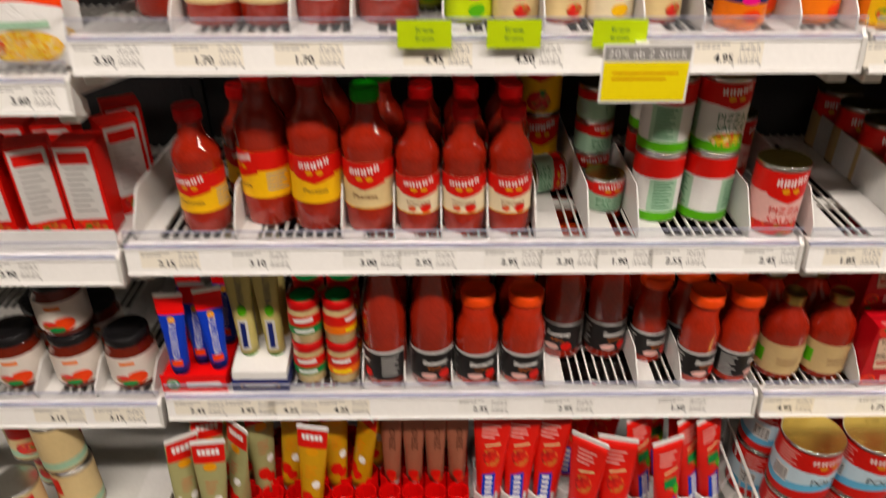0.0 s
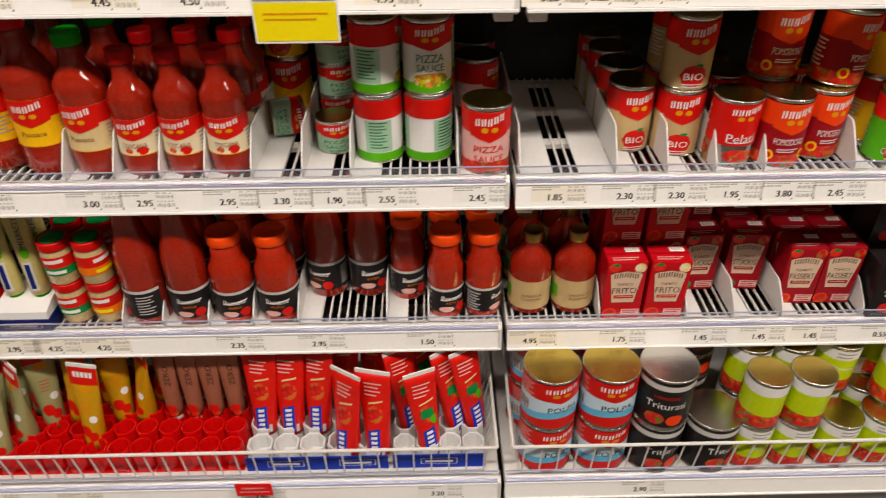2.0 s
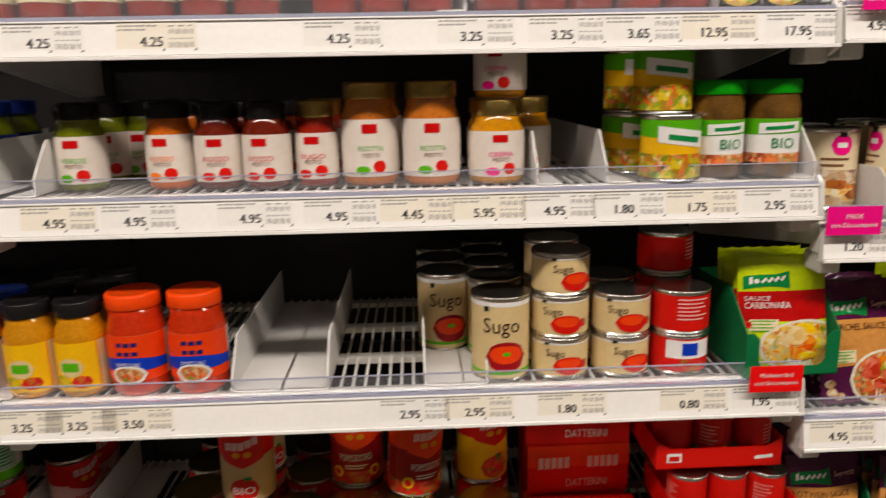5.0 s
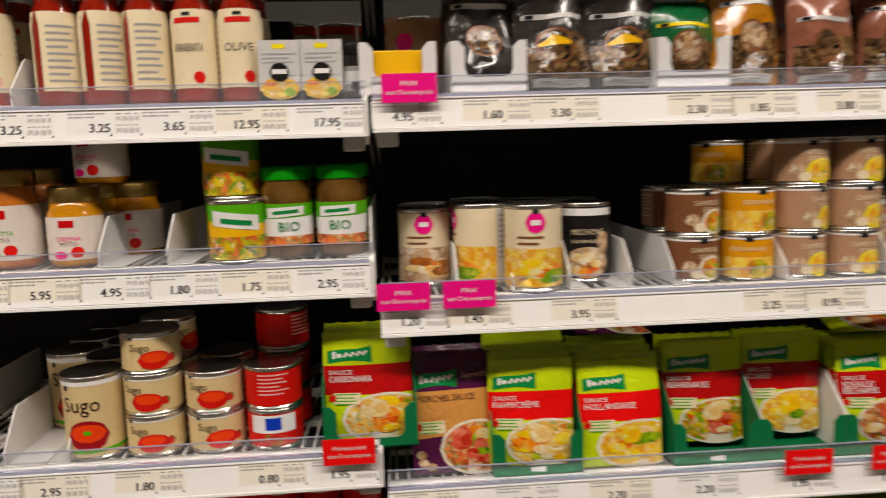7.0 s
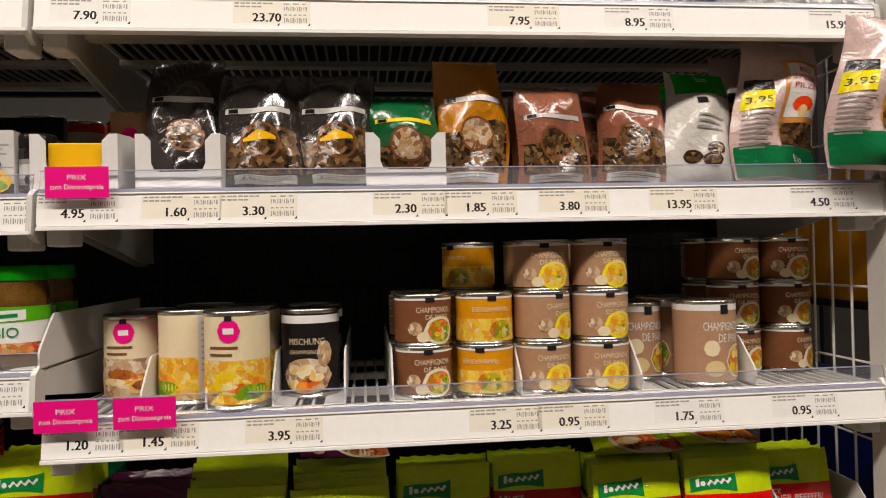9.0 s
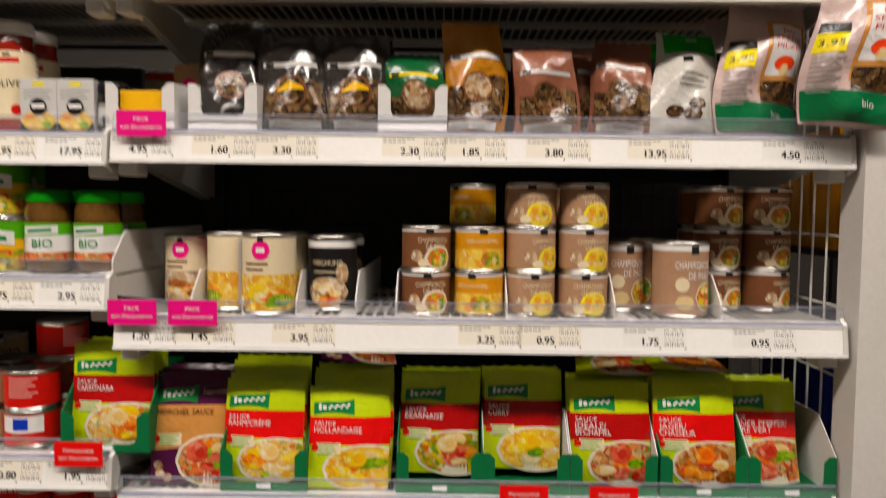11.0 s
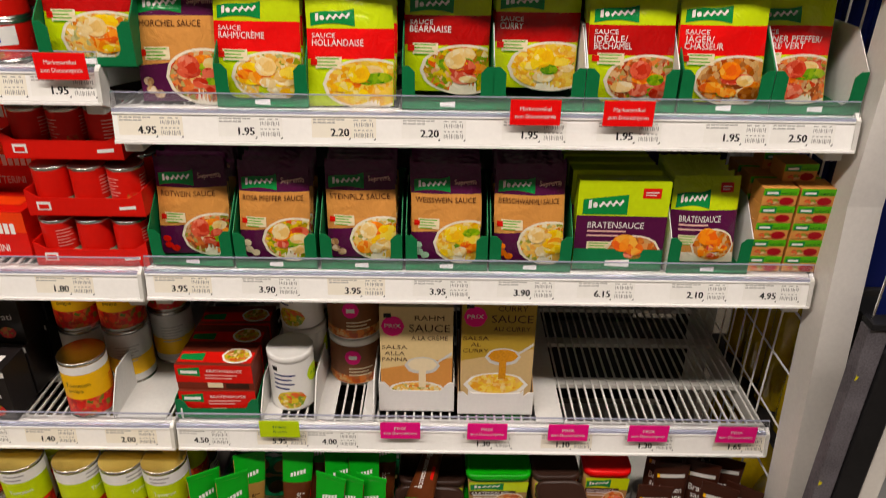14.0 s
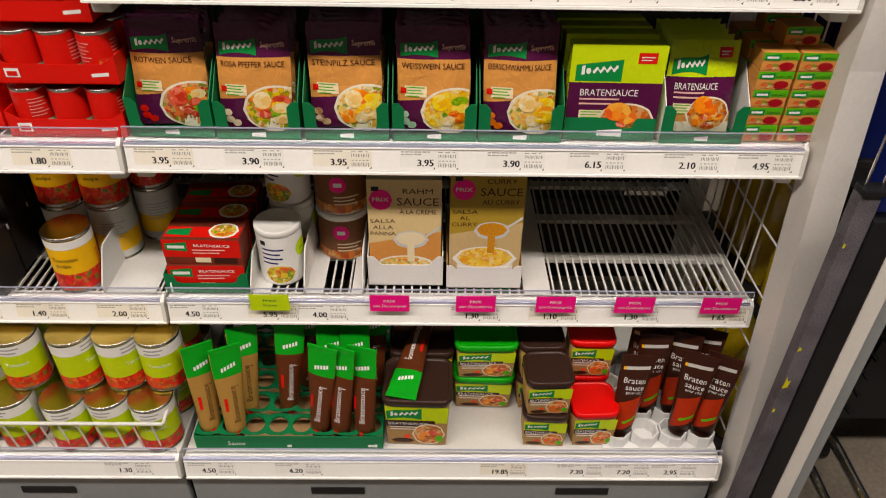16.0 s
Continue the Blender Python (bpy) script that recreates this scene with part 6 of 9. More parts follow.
for k in range(4):
    put("SUGO", SUGO, 1.622, 0.139 + 0.078 * k, z, 12 * k)
    put("SUGO", SUGO, 1.553, 0.252 + 0.078 * k, z, 9) if k < 2 else None
    put("SUGO_S", SUGO_S, 1.698, 0.060 + 0.002 * k, z + 0.054 * k, (0, -6, 14)[k]) if k < 3 else None
    put("SUGO_S", SUGO_S, 1.700, 0.138, z + 0.054 * k, 30 * k) if k < 3 else None
    put("SUGO_S", SUGO_S, 1.777, 0.061, z + 0.054 * k, (12, -2)[k % 2]) if k < 2 else None
    put("SUGO_S", SUGO_S, 1.779, 0.138, z + 0.054 * k, 25) if k < 2 else None
put("SUGO_R", SUGO_R, 1.854, 0.060, z, 4)
put("SUGO_R2", SUGO_R2, 1.854, 0.061, z + 0.054, 8)
for k in range(3):
    put("SUGO_R2", SUGO_R2, 1.858, 0.138, z + 0.056 * k, 30 * k)
divider("C", 3, 1.285, 0.062, foot=0.06)
divider("C", 3, 1.402, 0.062, foot=0.06, side=-1)
divider("C", 3, 1.522, 0.066, foot=0.05)
divider("C", 3, 1.600, 0.060, foot=0.03, side=-1)

# ---- fourth and fifth shelves of bays B and C ----
for x, key, kind in ((0.772, "P_OR", P_OR), (0.834, "P_OR", P_OR), (0.897, "P_GR", P_GR), (0.962, "P_GR", P_GR)):
    for k in range(3):
        put(key, kind, x, 0.078 + 0.064 * k + 0.02 * (x > 0.95), top("B", 4), 6 * k - 4)
divider("B", 4, 0.929, 0.06)
divider("B", 4, 0.992, 0.06, side=-1)
z = top("C", 4)


def plain_white(mark, fruit):
    def art(a, w, band):
        v0, v1 = band[0], band[1]
        h = v1 - v0
        a.rect(-0.006 - 0.004, v1 - 0.24 * h, 0.008, v1 - 0.08 * h, LID_RED, 2)
        a.text(mark, 0, v0 + 0.50 * h, 0.006, fruit, 2, width=0.030)
        a.text("PESTO", 0, v0 + 0.38 * h, 0.005, MID_BROWN, 2, width=0.02)
        a.ell(0.010, v0 + 0.18 * h, 0.008, 0.007, RED, 2)
        a.ell(-0.010, v0 + 0.12 * h, 0.009, 0.005, fruit, 2)
    return art


WL = mat("matt_white_label", (0.74, 0.68, 0.62), 0.5, var=0.04)


def wjar(label, r, h, content, lidm, mark, fruit):
    return bottle(label, jar_profile(r, h, 0.86), content, lidm, r * 0.90, 0.016, (h * 0.10, h * 0.74, WL, 0.8), plain_white(mark, fruit), "jar", "sauce jars", "sauce_jar", 22)


J_G = wjar("small green pesto jar with a white label", 0.0285, 0.088, PESTO_GREEN, LID_BLACK, "VERDE", GRASS)
J_O = wjar("small orange pesto jar with a white label", 0.0285, 0.088, PESTO_ORANGE, LID_BLACK, "ROSSO", ORANGE)
J_R = wjar("small red pesto jar with a white label", 0.0285, 0.086, TOMATO_DARK, LID_BLACK, "ROSSO", RED)
J_C = wjar("slim red sauce jar with a gold lid", 0.0255, 0.086, TOMATO, DULL_GOLD, "SUGO", RED)
J_B = wjar("large orange sauce jar with a gold lid", 0.0345, 0.106, sauce_mat("pale_orange_in_glass", (0.60, 0.22, 0.07)), DULL_GOLD, "RICOTTA", GRASS)
J_Y = wjar("low yellow sauce jar with a gold lid", 0.0335, 0.084, CURRY_YELLOW, DULL_GOLD, "CREMA", MAGENTA)
for x, y, key, kind in ((1.112, 0.083, "J_G", J_G), (1.160, 0.176, "J_G", J_G), (1.219, 0.084, "J_O", J_O), (1.280, 0.076, "J_R", J_R), (1.339, 0.068, "J_R", J_R), (1.398, 0.078, "J_C", J_C), (1.463, 0.080, "J_B", J_B), (1.538, 0.070, "J_B", J_B), (1.617, 0.068, "J_Y", J_Y)):
    put(key, kind, x, y, z, (2, -6, 4)[int(x * 100) % 3])
    put(key, kind, x + 0.003, y + 2.15 * 0.034, z, 14)
put("J_Y", J_Y, 1.630, 0.135, z + 0.100, -16)
put("J_Y", J_Y, 1.665, 0.150, z, -6)


def veg_art(a, w, h):
    a.rect(-w, 0.005, w, h - 0.006, YELLOW, 1)
    a.slope(-w, w, h * 0.72, h * 0.55, h - 0.006, h - 0.006, GRASS, 2)
    a.slope(-0.03, 0.03, h * 0.60, h * 0.50, h * 0.84, h * 0.74, WHITE, 3)
    a.slope(-0.018, 0.020, h * 0.64, h * 0.58, h * 0.72, h * 0.66, LEAF_GREEN, 4)
    a.rect(-w * 0.6, h * 0.06, w * 0.6, h * 0.42, F_MIX, 3)


VEG = can("vegetable tin with a yellow and green label", 0.070, 0.078, veg_art, TIN)


def bio_art(a, w, band):
    v0, v1 = band[0], band[1]
    h = v1 - v0
    a.slope(-w, w, v0 + 0.60 * h, v0 + 0.72 * h, v1, v1, GRASS, 2)
    a.slope(-0.024, 0.024, v0 + 0.66 * h, v0 + 0.72 * h, v0 + 0.90 * h, v0 + 0.94 * h, WHITE, 3)
    a.slope(-0.016, 0.016, v0 + 0.74 * h, v0 + 0.78 * h, v0 + 0.82 * h, v0 + 0.86 * h, LEAF_GREEN, 4)
    a.text("BIO", 0.004, v0 + 0.46 * h, 0.012, LEAF_GREEN, 4, width=0.026)
    a.rect(-w, v0, w, v0 + 0.22 * h, F_MEAT, 3)


BIOJ = bottle("mushroom jar with a green lid and white label", [(0.029, 0), (0.0315, 0.006), (0.0315, 0.088), (0.029, 0.097), (0.029, 0.103)], MUSHROOM, LID_GREEN, 0.0305, 0.013, (0.018, 0.070, WHITE, 0.9), bio_art, "jar", "sauce jars", "vegetable_jar", 22)
for k in range(2):
    put("VEG", VEG, 1.824 - 0.006 * k, 0.044 + 0.018 * k, z + 0.078 * k, 8 - 10 * k)
    put("VEG", VEG, 1.800, 0.130, z + 0.078 * k, 20)
for x, y in ((1.885, 0.058), (1.955, 0.060), (1.888, 0.130), (1.958, 0.130)):
    put("BIOJ", BIOJ, x, y, z, 4 - 12 * (x > 1.9))
divider("C", 4, 1.082, 0.062, side=-1, foot=0.05)
divider("C", 4, 1.010, 0.062, foot=0.04)
for x in (1.660, 1.742, 1.845, 1.992):
    divider("C", 4, x, 0.060, side=1 if x < 1.9 else -1)

z = top("C", 5)


def tall_white(word, mark):
    def art(a, w, band):
        v0, v1 = band[0], band[1]
        h = v1 - v0
        a.slope(-0.016, 0.016, v0 + 0.82 * h, v0 + 0.83 * h, v0 + 0.89 * h, v0 + 0.90 * h, RED, 2)
        a.rect(-0.005, v0 + 0.92 * h, 0.005, v0 + 0.96 * h, INK, 2)
        a.text(word, 0, v0 + 0.52 * h, 0.010, INK, 2, width=0.036)
        a.ell(0.012, v0 + 0.14 * h, 0.007, 0.007, mark, 2)
        a.lines(-w * 0.9, -w * 0.5, v0 + 0.8 * h, 9, 0.008, INK_GREY, 2)
        a.lines(w * 0.5, w * 0.9, v0 + 0.8 * h, 9, 0.008, INK_GREY, 2)
    return art


RUM = [("ARRABBIATA", RED), ("OLIVE", RED), ("BOLOGNESE", PINK), ("POMODORO", PINK)]
for i, x in enumerate((1.430, 1.484, 1.540, 1.618, 1.673, 1.726, 1.784, 1.840)):
    w_, m_ = RUM[(2, 2, 2, 3, 3, 3, 0, 1)[i]]
    kind = bottle("tall sauce jar almost covered by an ivory label", jar_profile(0.0268, 0.140, 0.86), TOMATO, LID_WHITE, 0.024, 0.014, (0.018, 0.112, IVORY, 0.95), tall_white(w_, m_), "jar", "tall sauce jars", "sauce_jar", 22)
    turn = (0, -8, 6, 150, 160, 140, -6, 4)[i]
    for k in range(2):
        put("RUM_" + w_, kind, x, 0.062 + 0.06 * k, z, turn)
for x in (1.04, 1.10, 1.16, 1.22, 1.28, 1.34):
    put("RUM_POMODORO", None, x, 0.066, z, 40)


def mini_carton(a, w, h):
    a.rect(-w / 2, h * 0.42, w / 2, h, SILVER_PRINT, 1)
    a.rect(-w / 2, 0, w / 2, h * 0.16, CHAR, 1)
    a.dish(0, h * 0.20, w * 0.48, h * 0.19, F_YELLOW, 1, 2, plate=False)
    a.ell(0, h * 0.47, 0.012, 0.011, CHAR, 5)
    a.rect(-0.009, h * 0.44, 0.009, h * 0.52, WHITE, 6)
    a.rect(-0.008, h * 0.86, 0.008, h * 0.94, LEMON, 2)
    a.lines(-0.02, 0.02, h * 0.76, 3, 0.005, INK_GREY, 2)


MINI = carton("small grey sauce carton with a food picture", 0.050, 0.072, 0.045, SILVER_PRINT, mini_carton, "carton", "cartons", "sauce_carton")
for x in (1.890, 1.941):
    for k in range(2):
        put("MINI", MINI, x, 0.050 + 0.05 * k, z, 1)
DARKJ = bottle("small dark truffle jar with a grey label", [(0.018, 0), (0.021, 0.004), (0.021, 0.048), (0.019, 0.054), (0.019, 0.058)], sauce_mat("dark_truffle_in_glass", (0.03, 0.025, 0.022)), LID_BLACK, 0.0205, 0.012, (0.010, 0.040, GREY_PRINT, 0.8), lambda a, w, band: (a.rect(-0.014, 0.018, 0.014, 0.034, SILVER_PRINT, 2), a.ell(0, 0.016, 0.006, 0.006, CHAR, 3)), "jar", "sauce jars", "truffle_jar", 18)
for k in range(2):
    put("DARKJ", DARKJ, 1.982 - 0.002 * k, 0.052 + 0.05 * k, z)
divider("C", 5, 1.578, 0.06, side=-1)

# ---- bay A ----
z = top("A", 2)


def tetra(a, w, h):
    a.rect(-w / 2, 0, w / 2, h, RED, 1)
    a.rect(-w / 2 + 0.003, h * 0.20, w / 2 - 0.005, h * 0.965, SILVER_PRINT, 2)
    a.rect(-w / 2 + 0.007, h * 0.80, w / 2 - 0.010, h * 0.92, RED, 3)
    a.lines(-0.018, 0.014, h * 0.74, 9, 0.0085, INK_GREY, 3)
    a.ell(-0.010, h * 0.12, 0.012, 0.012, F_TOMATO, 3)
    a.ell(0.010, h * 0.11, 0.012, 0.012, F_TOMATO, 3)


TETRA = carton("red and grey tomato carton with a folded top", 0.057, 0.150, 0.050, RED, tetra, "carton", "tomato cartons", "tomato_carton")
for x, y, tn in ((-0.200, 0.075, 6), (-0.128, 0.075, 24), (-0.058, 0.082, 4), (-0.035, 0.160, 40), (-0.120, 0.150, 10), (-0.190, 0.150, 8), (-0.055, 0.235, 30), (-0.270, 0.080, 0)):
    put("TETRA", TETRA, x, y, z + 0.004, tn)
solid("shelf_tray", box_bm(-0.30, 0.030, z, -0.012, 0.30, z + 0.003), CARTON_WHITE, "white carton tray under tomato cartons", "tray", "thing")
part("front_wall", box_bm(-0.30, 0.027, z, -0.012, 0.0298, z + 0.030), CARTON_WHITE, bpy.data.objects["shelf_tray"])
z = top("A", 1)


def apricot(a, w, band):
    v0, v1 = band[0], band[1]
    h = v1 - v0
    a.rect(-0.014, v1 - 0.26 * h, 0.010, v1 - 0.14 * h, ORANGE, 2)
    a.ell(0.010, v0 + 0.24 * h, 0.017, 0.013, ORANGE_RED, 2)
    a.ell(-0.014, v0 + 0.20 * h, 0.014, 0.009, F_TOMATO, 2)
    a.ell(-0.004, v0 + 0.08 * h, 0.014, 0.005, LEAF_GREEN, 3)


SALSA = bottle("wide tomato salsa jar with a black lid", jar_profile(0.041, 0.092, 0.86), TOMATO_DARK, LID_BLACK, 0.0365, 0.014, (0.014, 0.070, WL, 0.85), apricot, "jar", "sauce jars", "salsa_jar", 24)
for x, y, k in ((-0.262, 0.080, 0), (-0.162, 0.082, 0), (-0.066, 0.078, 0), (-0.166, 0.090, 1), (-0.250, 0.170, 0), (-0.160, 0.172, 0)):
    put("SALSA", SALSA, x, y, z + 0.105 * k, 12)
for x in (-0.215, -0.115, -0.018):
    divider("A", 1, x, 0.05)
z = top("A", 3)


def uncle(a, w, h):
    a.rect(-w / 2, h * 0.42, w / 2, h, ORANGE_RED, 1)
    a.band(-w / 2, w / 2, lambda u: h * 0.40, lambda u: h * 0.50 + 0.01 * math.cos(u * 30), WHITE, 2)
    a.text("CORN", 0.0, h * 0.66, 0.016, WHITE, 2, width=0.06)
    a.rect(-0.030, h * 0.80, 0.030, h * 0.90, BLUE, 2)
    a.rect(-w * 0.35, h * 0.34, w * 0.35, h * 0.40, MINT, 3)
    a.ell(0.004, h * 0.18, w * 0.42, h * 0.15, F_YELLOW, 3)
    a.ell(-w * 0.3, h * 0.20, w * 0.14, h * 0.10, F_MEAT, 4)


UNCLE = pouch("orange and white corn pouch with a food picture", 0.112, 0.150, 0.03, WHITE, uncle, "pouch", "food pouches", "food_pouch", 5)
put("UNCLE", UNCLE, -0.075, 0.055, z, 4, 4)
put("UNCLE", UNCLE, -0.072, 0.095, z, 4, 4)
put("UNCLE", UNCLE, -0.195, 0.055, z, 0, 4)
z = top("A", 0)
for x, y, k, tn in ((-0.285, -0.02, 0, 20), (-0.210, 0.03, 0, -60), (-0.285, 0.06, 1, 20), (-0.215, 0.03, 1, 150), (-0.285, 0.10, 0, 0)):
    put("TIN_MIX", can("vegetable tin with a cream and red label", 0.075, 0.110, lambda a, w, h: (a.rect(-w, 0.006, w, h - 0.007, CREAM, 1), a.rect(-0.03, h * 0.5, 0.03, h * 0.86, RED, 2), a.rect(-w, h * 0.1, w, h * 0.25, MINT, 2), a.ell(0, h * 0.3, 0.02, 0.015, F_TOMATO, 3)), TIN), x, y, z + 0.11 * k, tn)
divider("A", 0, -0.012, 0.085, length=0.44, foot=0.10, side=-1)
# ---- sauce sachets of bay D ----
SPOON = {"food_picture_meat": C_ROSE, "food_picture_brown_sauce": C_ORANGE, "food_picture_yellow_sauce": C_YELLOW}


def sauce_art(words, mid, word_mat, plate_food, upper=LIME, lower=LIME, script=False, corner=None):
    """Upper field with the green plaque, coloured word band, plate of food below."""
    def art(a, w, h):
        a.rect(-w / 2, h * 0.70, w / 2, h * 0.998, upper, 1)
        a.rect(-w / 2, h * 0.43, w / 2, h * 0.70, mid, 1)
        a.rect(-w / 2, h * 0.002, w / 2, h * 0.43, PLUM if script else lower, 1)
        if script:
            a.slope(-w / 2, w * 0.5, h * 0.30, h * 0.36, h * 0.43, h * 0.43, mid, 2)
        leaf_logo(a, -w * 0.45, h * 0.715, w * 0.06, h * 0.875, 3)
        if script:
            a.slope(w * 0.14, w * 0.42, h * 0.80, h * 0.83, h * 0.808, h * 0.838, PINK, 3)
            a.text("Supreme", w * 0.28, h * 0.82, 0.008, PINK, 4, width=w * 0.32)
        for i, s in enumerate(words):
            a.text(s, -w * 0.44, h * (0.64 - 0.062 * i), (0.0085 if i or len(words) == 1 else 0.006), word_mat, 4, width=min(w * 0.86, len(s) * 0.0062), centre=False)
        a.dish(w * (0.28 if script else 0.20), h * 0.205, w * (0.46 if script else 0.52), h * 0.235, plate_food, 3, len(words[-1]) + 7, cut=w * 0.49)
        a.ell(w * 0.10, h * 0.30, w * 0.13, h * 0.085, SPOON.get(plate_food.name, C_CREAM), 7.2)
        a.rect(-w * 0.40, h * 0.345, -w * 0.10, h * 0.45, IVORY, 4)
        a.lines(-w * 0.38, -w * 0.13, h * 0.43, 4, 0.0042, GRASS, 5)
        a.rect(-w * 0.46, h * 0.375, -w * 0.38, h * 0.43, RED, 5)
        if corner:
            for du, dv in ((-0.38, 0.10), (-0.29, 0.065), (-0.40, 0.17)):
                a.ell(w * du, h * dv, w * 0.065, h * 0.035, corner, 4 + dv)
    return art


FILM_LIME = mat("glossy_lime_film", (0.52, 0.66, 0.014), 0.20, var=0.08, coat=0.6)
FILM_PLUM = mat("glossy_plum_film", (0.095, 0.014, 0.062), 0.18, var=0.12, coat=0.6)
OR_RED = mat("vermilion_print", (0.74, 0.040, 0.012), 0.22, var=0.05)
DULL_RED = mat("dull_red_print", (0.46, 0.020, 0.016), 0.25, var=0.08)


def lime_sachet(words, food, seed, mid=None, w=0.115, h=0.143):
    return pouch("lime and red sauce sachet with a plated dish", w, h, 0.017, FILM_LIME, sauce_art(words, mid or OR_RED, WHITE, food), seed=seed)


def plum_sachet(words, food, seed, corner, w=0.104, h=0.150):
    return pouch("plum and tan sauce sachet with a plated dish", w, h, 0.017, FILM_PLUM, sauce_art(words, TAN, BROWN, food, PLUM, TAN, True, corner), seed=seed)


TRAY_G = display_tray("dark green card tray with a rounded cut-out", 0.121, 0.150, 0.058, 0.105, 0.22, GREEN, inner=GREEN)
TRAY_W = display_tray("dark green card tray with white inner sides", 0.121, 0.150, 0.058, 0.105, 0.22, GREEN, inner=CARTON_WHITE)


def file_of(key, kind, x, y, z, n=4, lean=8, turn=0, step=0.014, rise=0.0, jit=0.003):
    rng = random.Random(key)
    for k in range(n):
        put(key, kind, x + (rng.uniform(-jit, jit) if k else 0), y + step * k, z + rise * k, turn if k == 0 else rng.uniform(-2, 2), lean)


z = top("C", 3)
put("TRAY_G", TRAY_G, 1.982, 0.012, z, 2)
file_of("S_CARB", lime_sachet(["SAUCE", "CARBONARA"], F_PASTA, 2, DULL_RED), 1.980, 0.030, z + 0.004, 5, 9, 1)

z = top("D", 3)
file_of("S_MORCH", plum_sachet(["MORCHEL SAUCE"], F_MEAT, 3, F_MUSH, 0.112, 0.158), 2.092, 0.034, z + 0.002, 4, 13, 4, 0.016)
put("TRAY_G", None, 2.201, 0.016, z)
file_of("S_RAHM", lime_sachet(["SAUCE", "RAHM/CRÈME"], F_PASTA, 4), 2.196, 0.030, z + 0.008, 5, 9, -2, 0.014, 0.006)
file_of("S_HOLL", lime_sachet(["SAUCE", "HOLLANDAISE"], F_YELLOW, 5), 2.318, 0.026, z + 0.001, 5, 9, 2, 0.015, 0.005)
put("TRAY_G", None, 2.447, 0.016, z)
file_of("S_BEARN", lime_sachet(["SAUCE", "BÉARNAISE"], F_MIX, 6, DULL_RED), 2.446, 0.060, z + 0.014, 4, 7, 0)
put("TRAY_W", TRAY_W, 2.567, 0.016, z)
file_of("S_CURRY", lime_sachet(["SAUCE", "CURRY"], F_YELLOW, 7, DULL_RED), 2.566, 0.070, z + 0.018, 3, 5, 0)
put("TRAY_W", None, 2.689, 0.016, z)
file_of("S_BECH", lime_sachet(["SAUCE", "IDÉALE/", "BÉCHAMEL"], F_MEAT, 8, DULL_RED), 2.690, 0.040, z + 0.008, 5, 8, 1)
put("TRAY_G", None, 2.814, 0.016, z)
file_of("S_JAGER", lime_sachet(["SAUCE", "JÄGER/", "CHASSEUR"], F_SAUCE, 9), 2.808, 0.036, z + 0.010, 5, 6, 0, 0.014, 0.004)
put("TRAY_W", None, 2.936, 0.016, z)
file_of("S_PFEF", lime_sachet(["SAUCE", "GRÜNER PFEFFER/", "POIVRE VERT"], F_MEAT, 10), 2.912, 0.062, z + 0.006, 4, 14, 0)
put("S_MORCH", None, 0, 0, 0, mat4=pose(2.325, 0.085, z + 0.168, -78, 4, 8))
put("S_BECH", None, 0, 0, 0, mat4=pose(2.700, 0.070, z + 0.158, -80, -3, -10))
put("S_JAGER", None, 0, 0, 0, mat4=pose(2.808, 0.066, z + 0.166, -80, 3, 6))

z = top("D", 2)
for i, (key, words, food, corner) in enumerate((("S_ROT", ["ROTWEIN SAUCE"], F_MEAT, RED), ("S_ROSA", ["ROSA PFEFFER SAUCE"], F_MIX, IVORY), ("S_STEIN", ["STEINPILZ SAUCE"], F_PASTA, F_MUSH), ("S_WEISS", ["WEISSWEIN SAUCE"], F_YELLOW, MINT), ("S_EIER", ["EIERSCHWÄMMLI SAUCE"], F_PASTA, ORANGE))):
    x = (2.072, 2.196, 2.323, 2.449, 2.573)[i]
    put("TRAY_G", None, x, 0.016, z + (0.003 if i == 0 else 0), (-2, 0, 0, 0, 0)[i])
    kind = plum_sachet(words, food, 20 + i, corner)
    file_of(key, kind, x - 0.002, (0.048, 0.034, 0.042, 0.034, 0.034)[i], z + 0.008, 5, (7, 10, 9, 8, 8)[i], (3, 0, 0, 0, 0)[i], 0.020)


def braten_art(a, w, h):
    a.rect(-w / 2, h * 0.62, w / 2, h, LIME, 1)
    a.rect(-w / 2, h * 0.24, w / 2, h * 0.62, PLUM, 1)
    a.rect(-w / 2, 0, w / 2, h * 0.24, TAN, 1)
    leaf_logo(a, -w * 0.44, h * 0.63, w * 0.05, h * 0.86, 2)
    a.rect(w * 0.20, h * 0.82, w * 0.40, h * 0.93, RED, 2)
    a.lines(w * 0.23, w * 0.37, h * 0.88, 2, 0.004, WHITE, 3)
    a.text("BRATENSAUCE", -w * 0.06, h * 0.52, 0.010, WHITE, 3, width=w * 0.62)
    a.lines(-w * 0.37, w * 0.06, h * 0.44, 2, 0.007, PINK, 3)
    a.rect(-w * 0.5, h * 0.0, w * 0.5, h * 0.12, PLATE, 2)
    a.dish(w * 0.16, h * 0.21, w * 0.33, h * 0.20, F_SAUCE, 3, 5, n=8)
    a.ell(w * 0.06, h * 0.32, w * 0.15, h * 0.10, C_ORANGE, 7.5)
    a.rect(-w * 0.36, h * 0.22, -w * 0.10, h * 0.33, IVORY, 3)
    a.lines(-w * 0.34, -w * 0.12, h * 0.305, 4, 0.0042, GRASS, 4)


def braten_front(a, w, h):
    braten_art(a, w, h)
    a.band(-w / 2, w / 2, lambda u: 0.0, lambda u: h * (0.25 - 0.10 * math.cos(u / w * 3.1)), GREEN, 5)
    a.leaf(-0.018, 0.006, 0.018, 0.018, WHITE, 6)


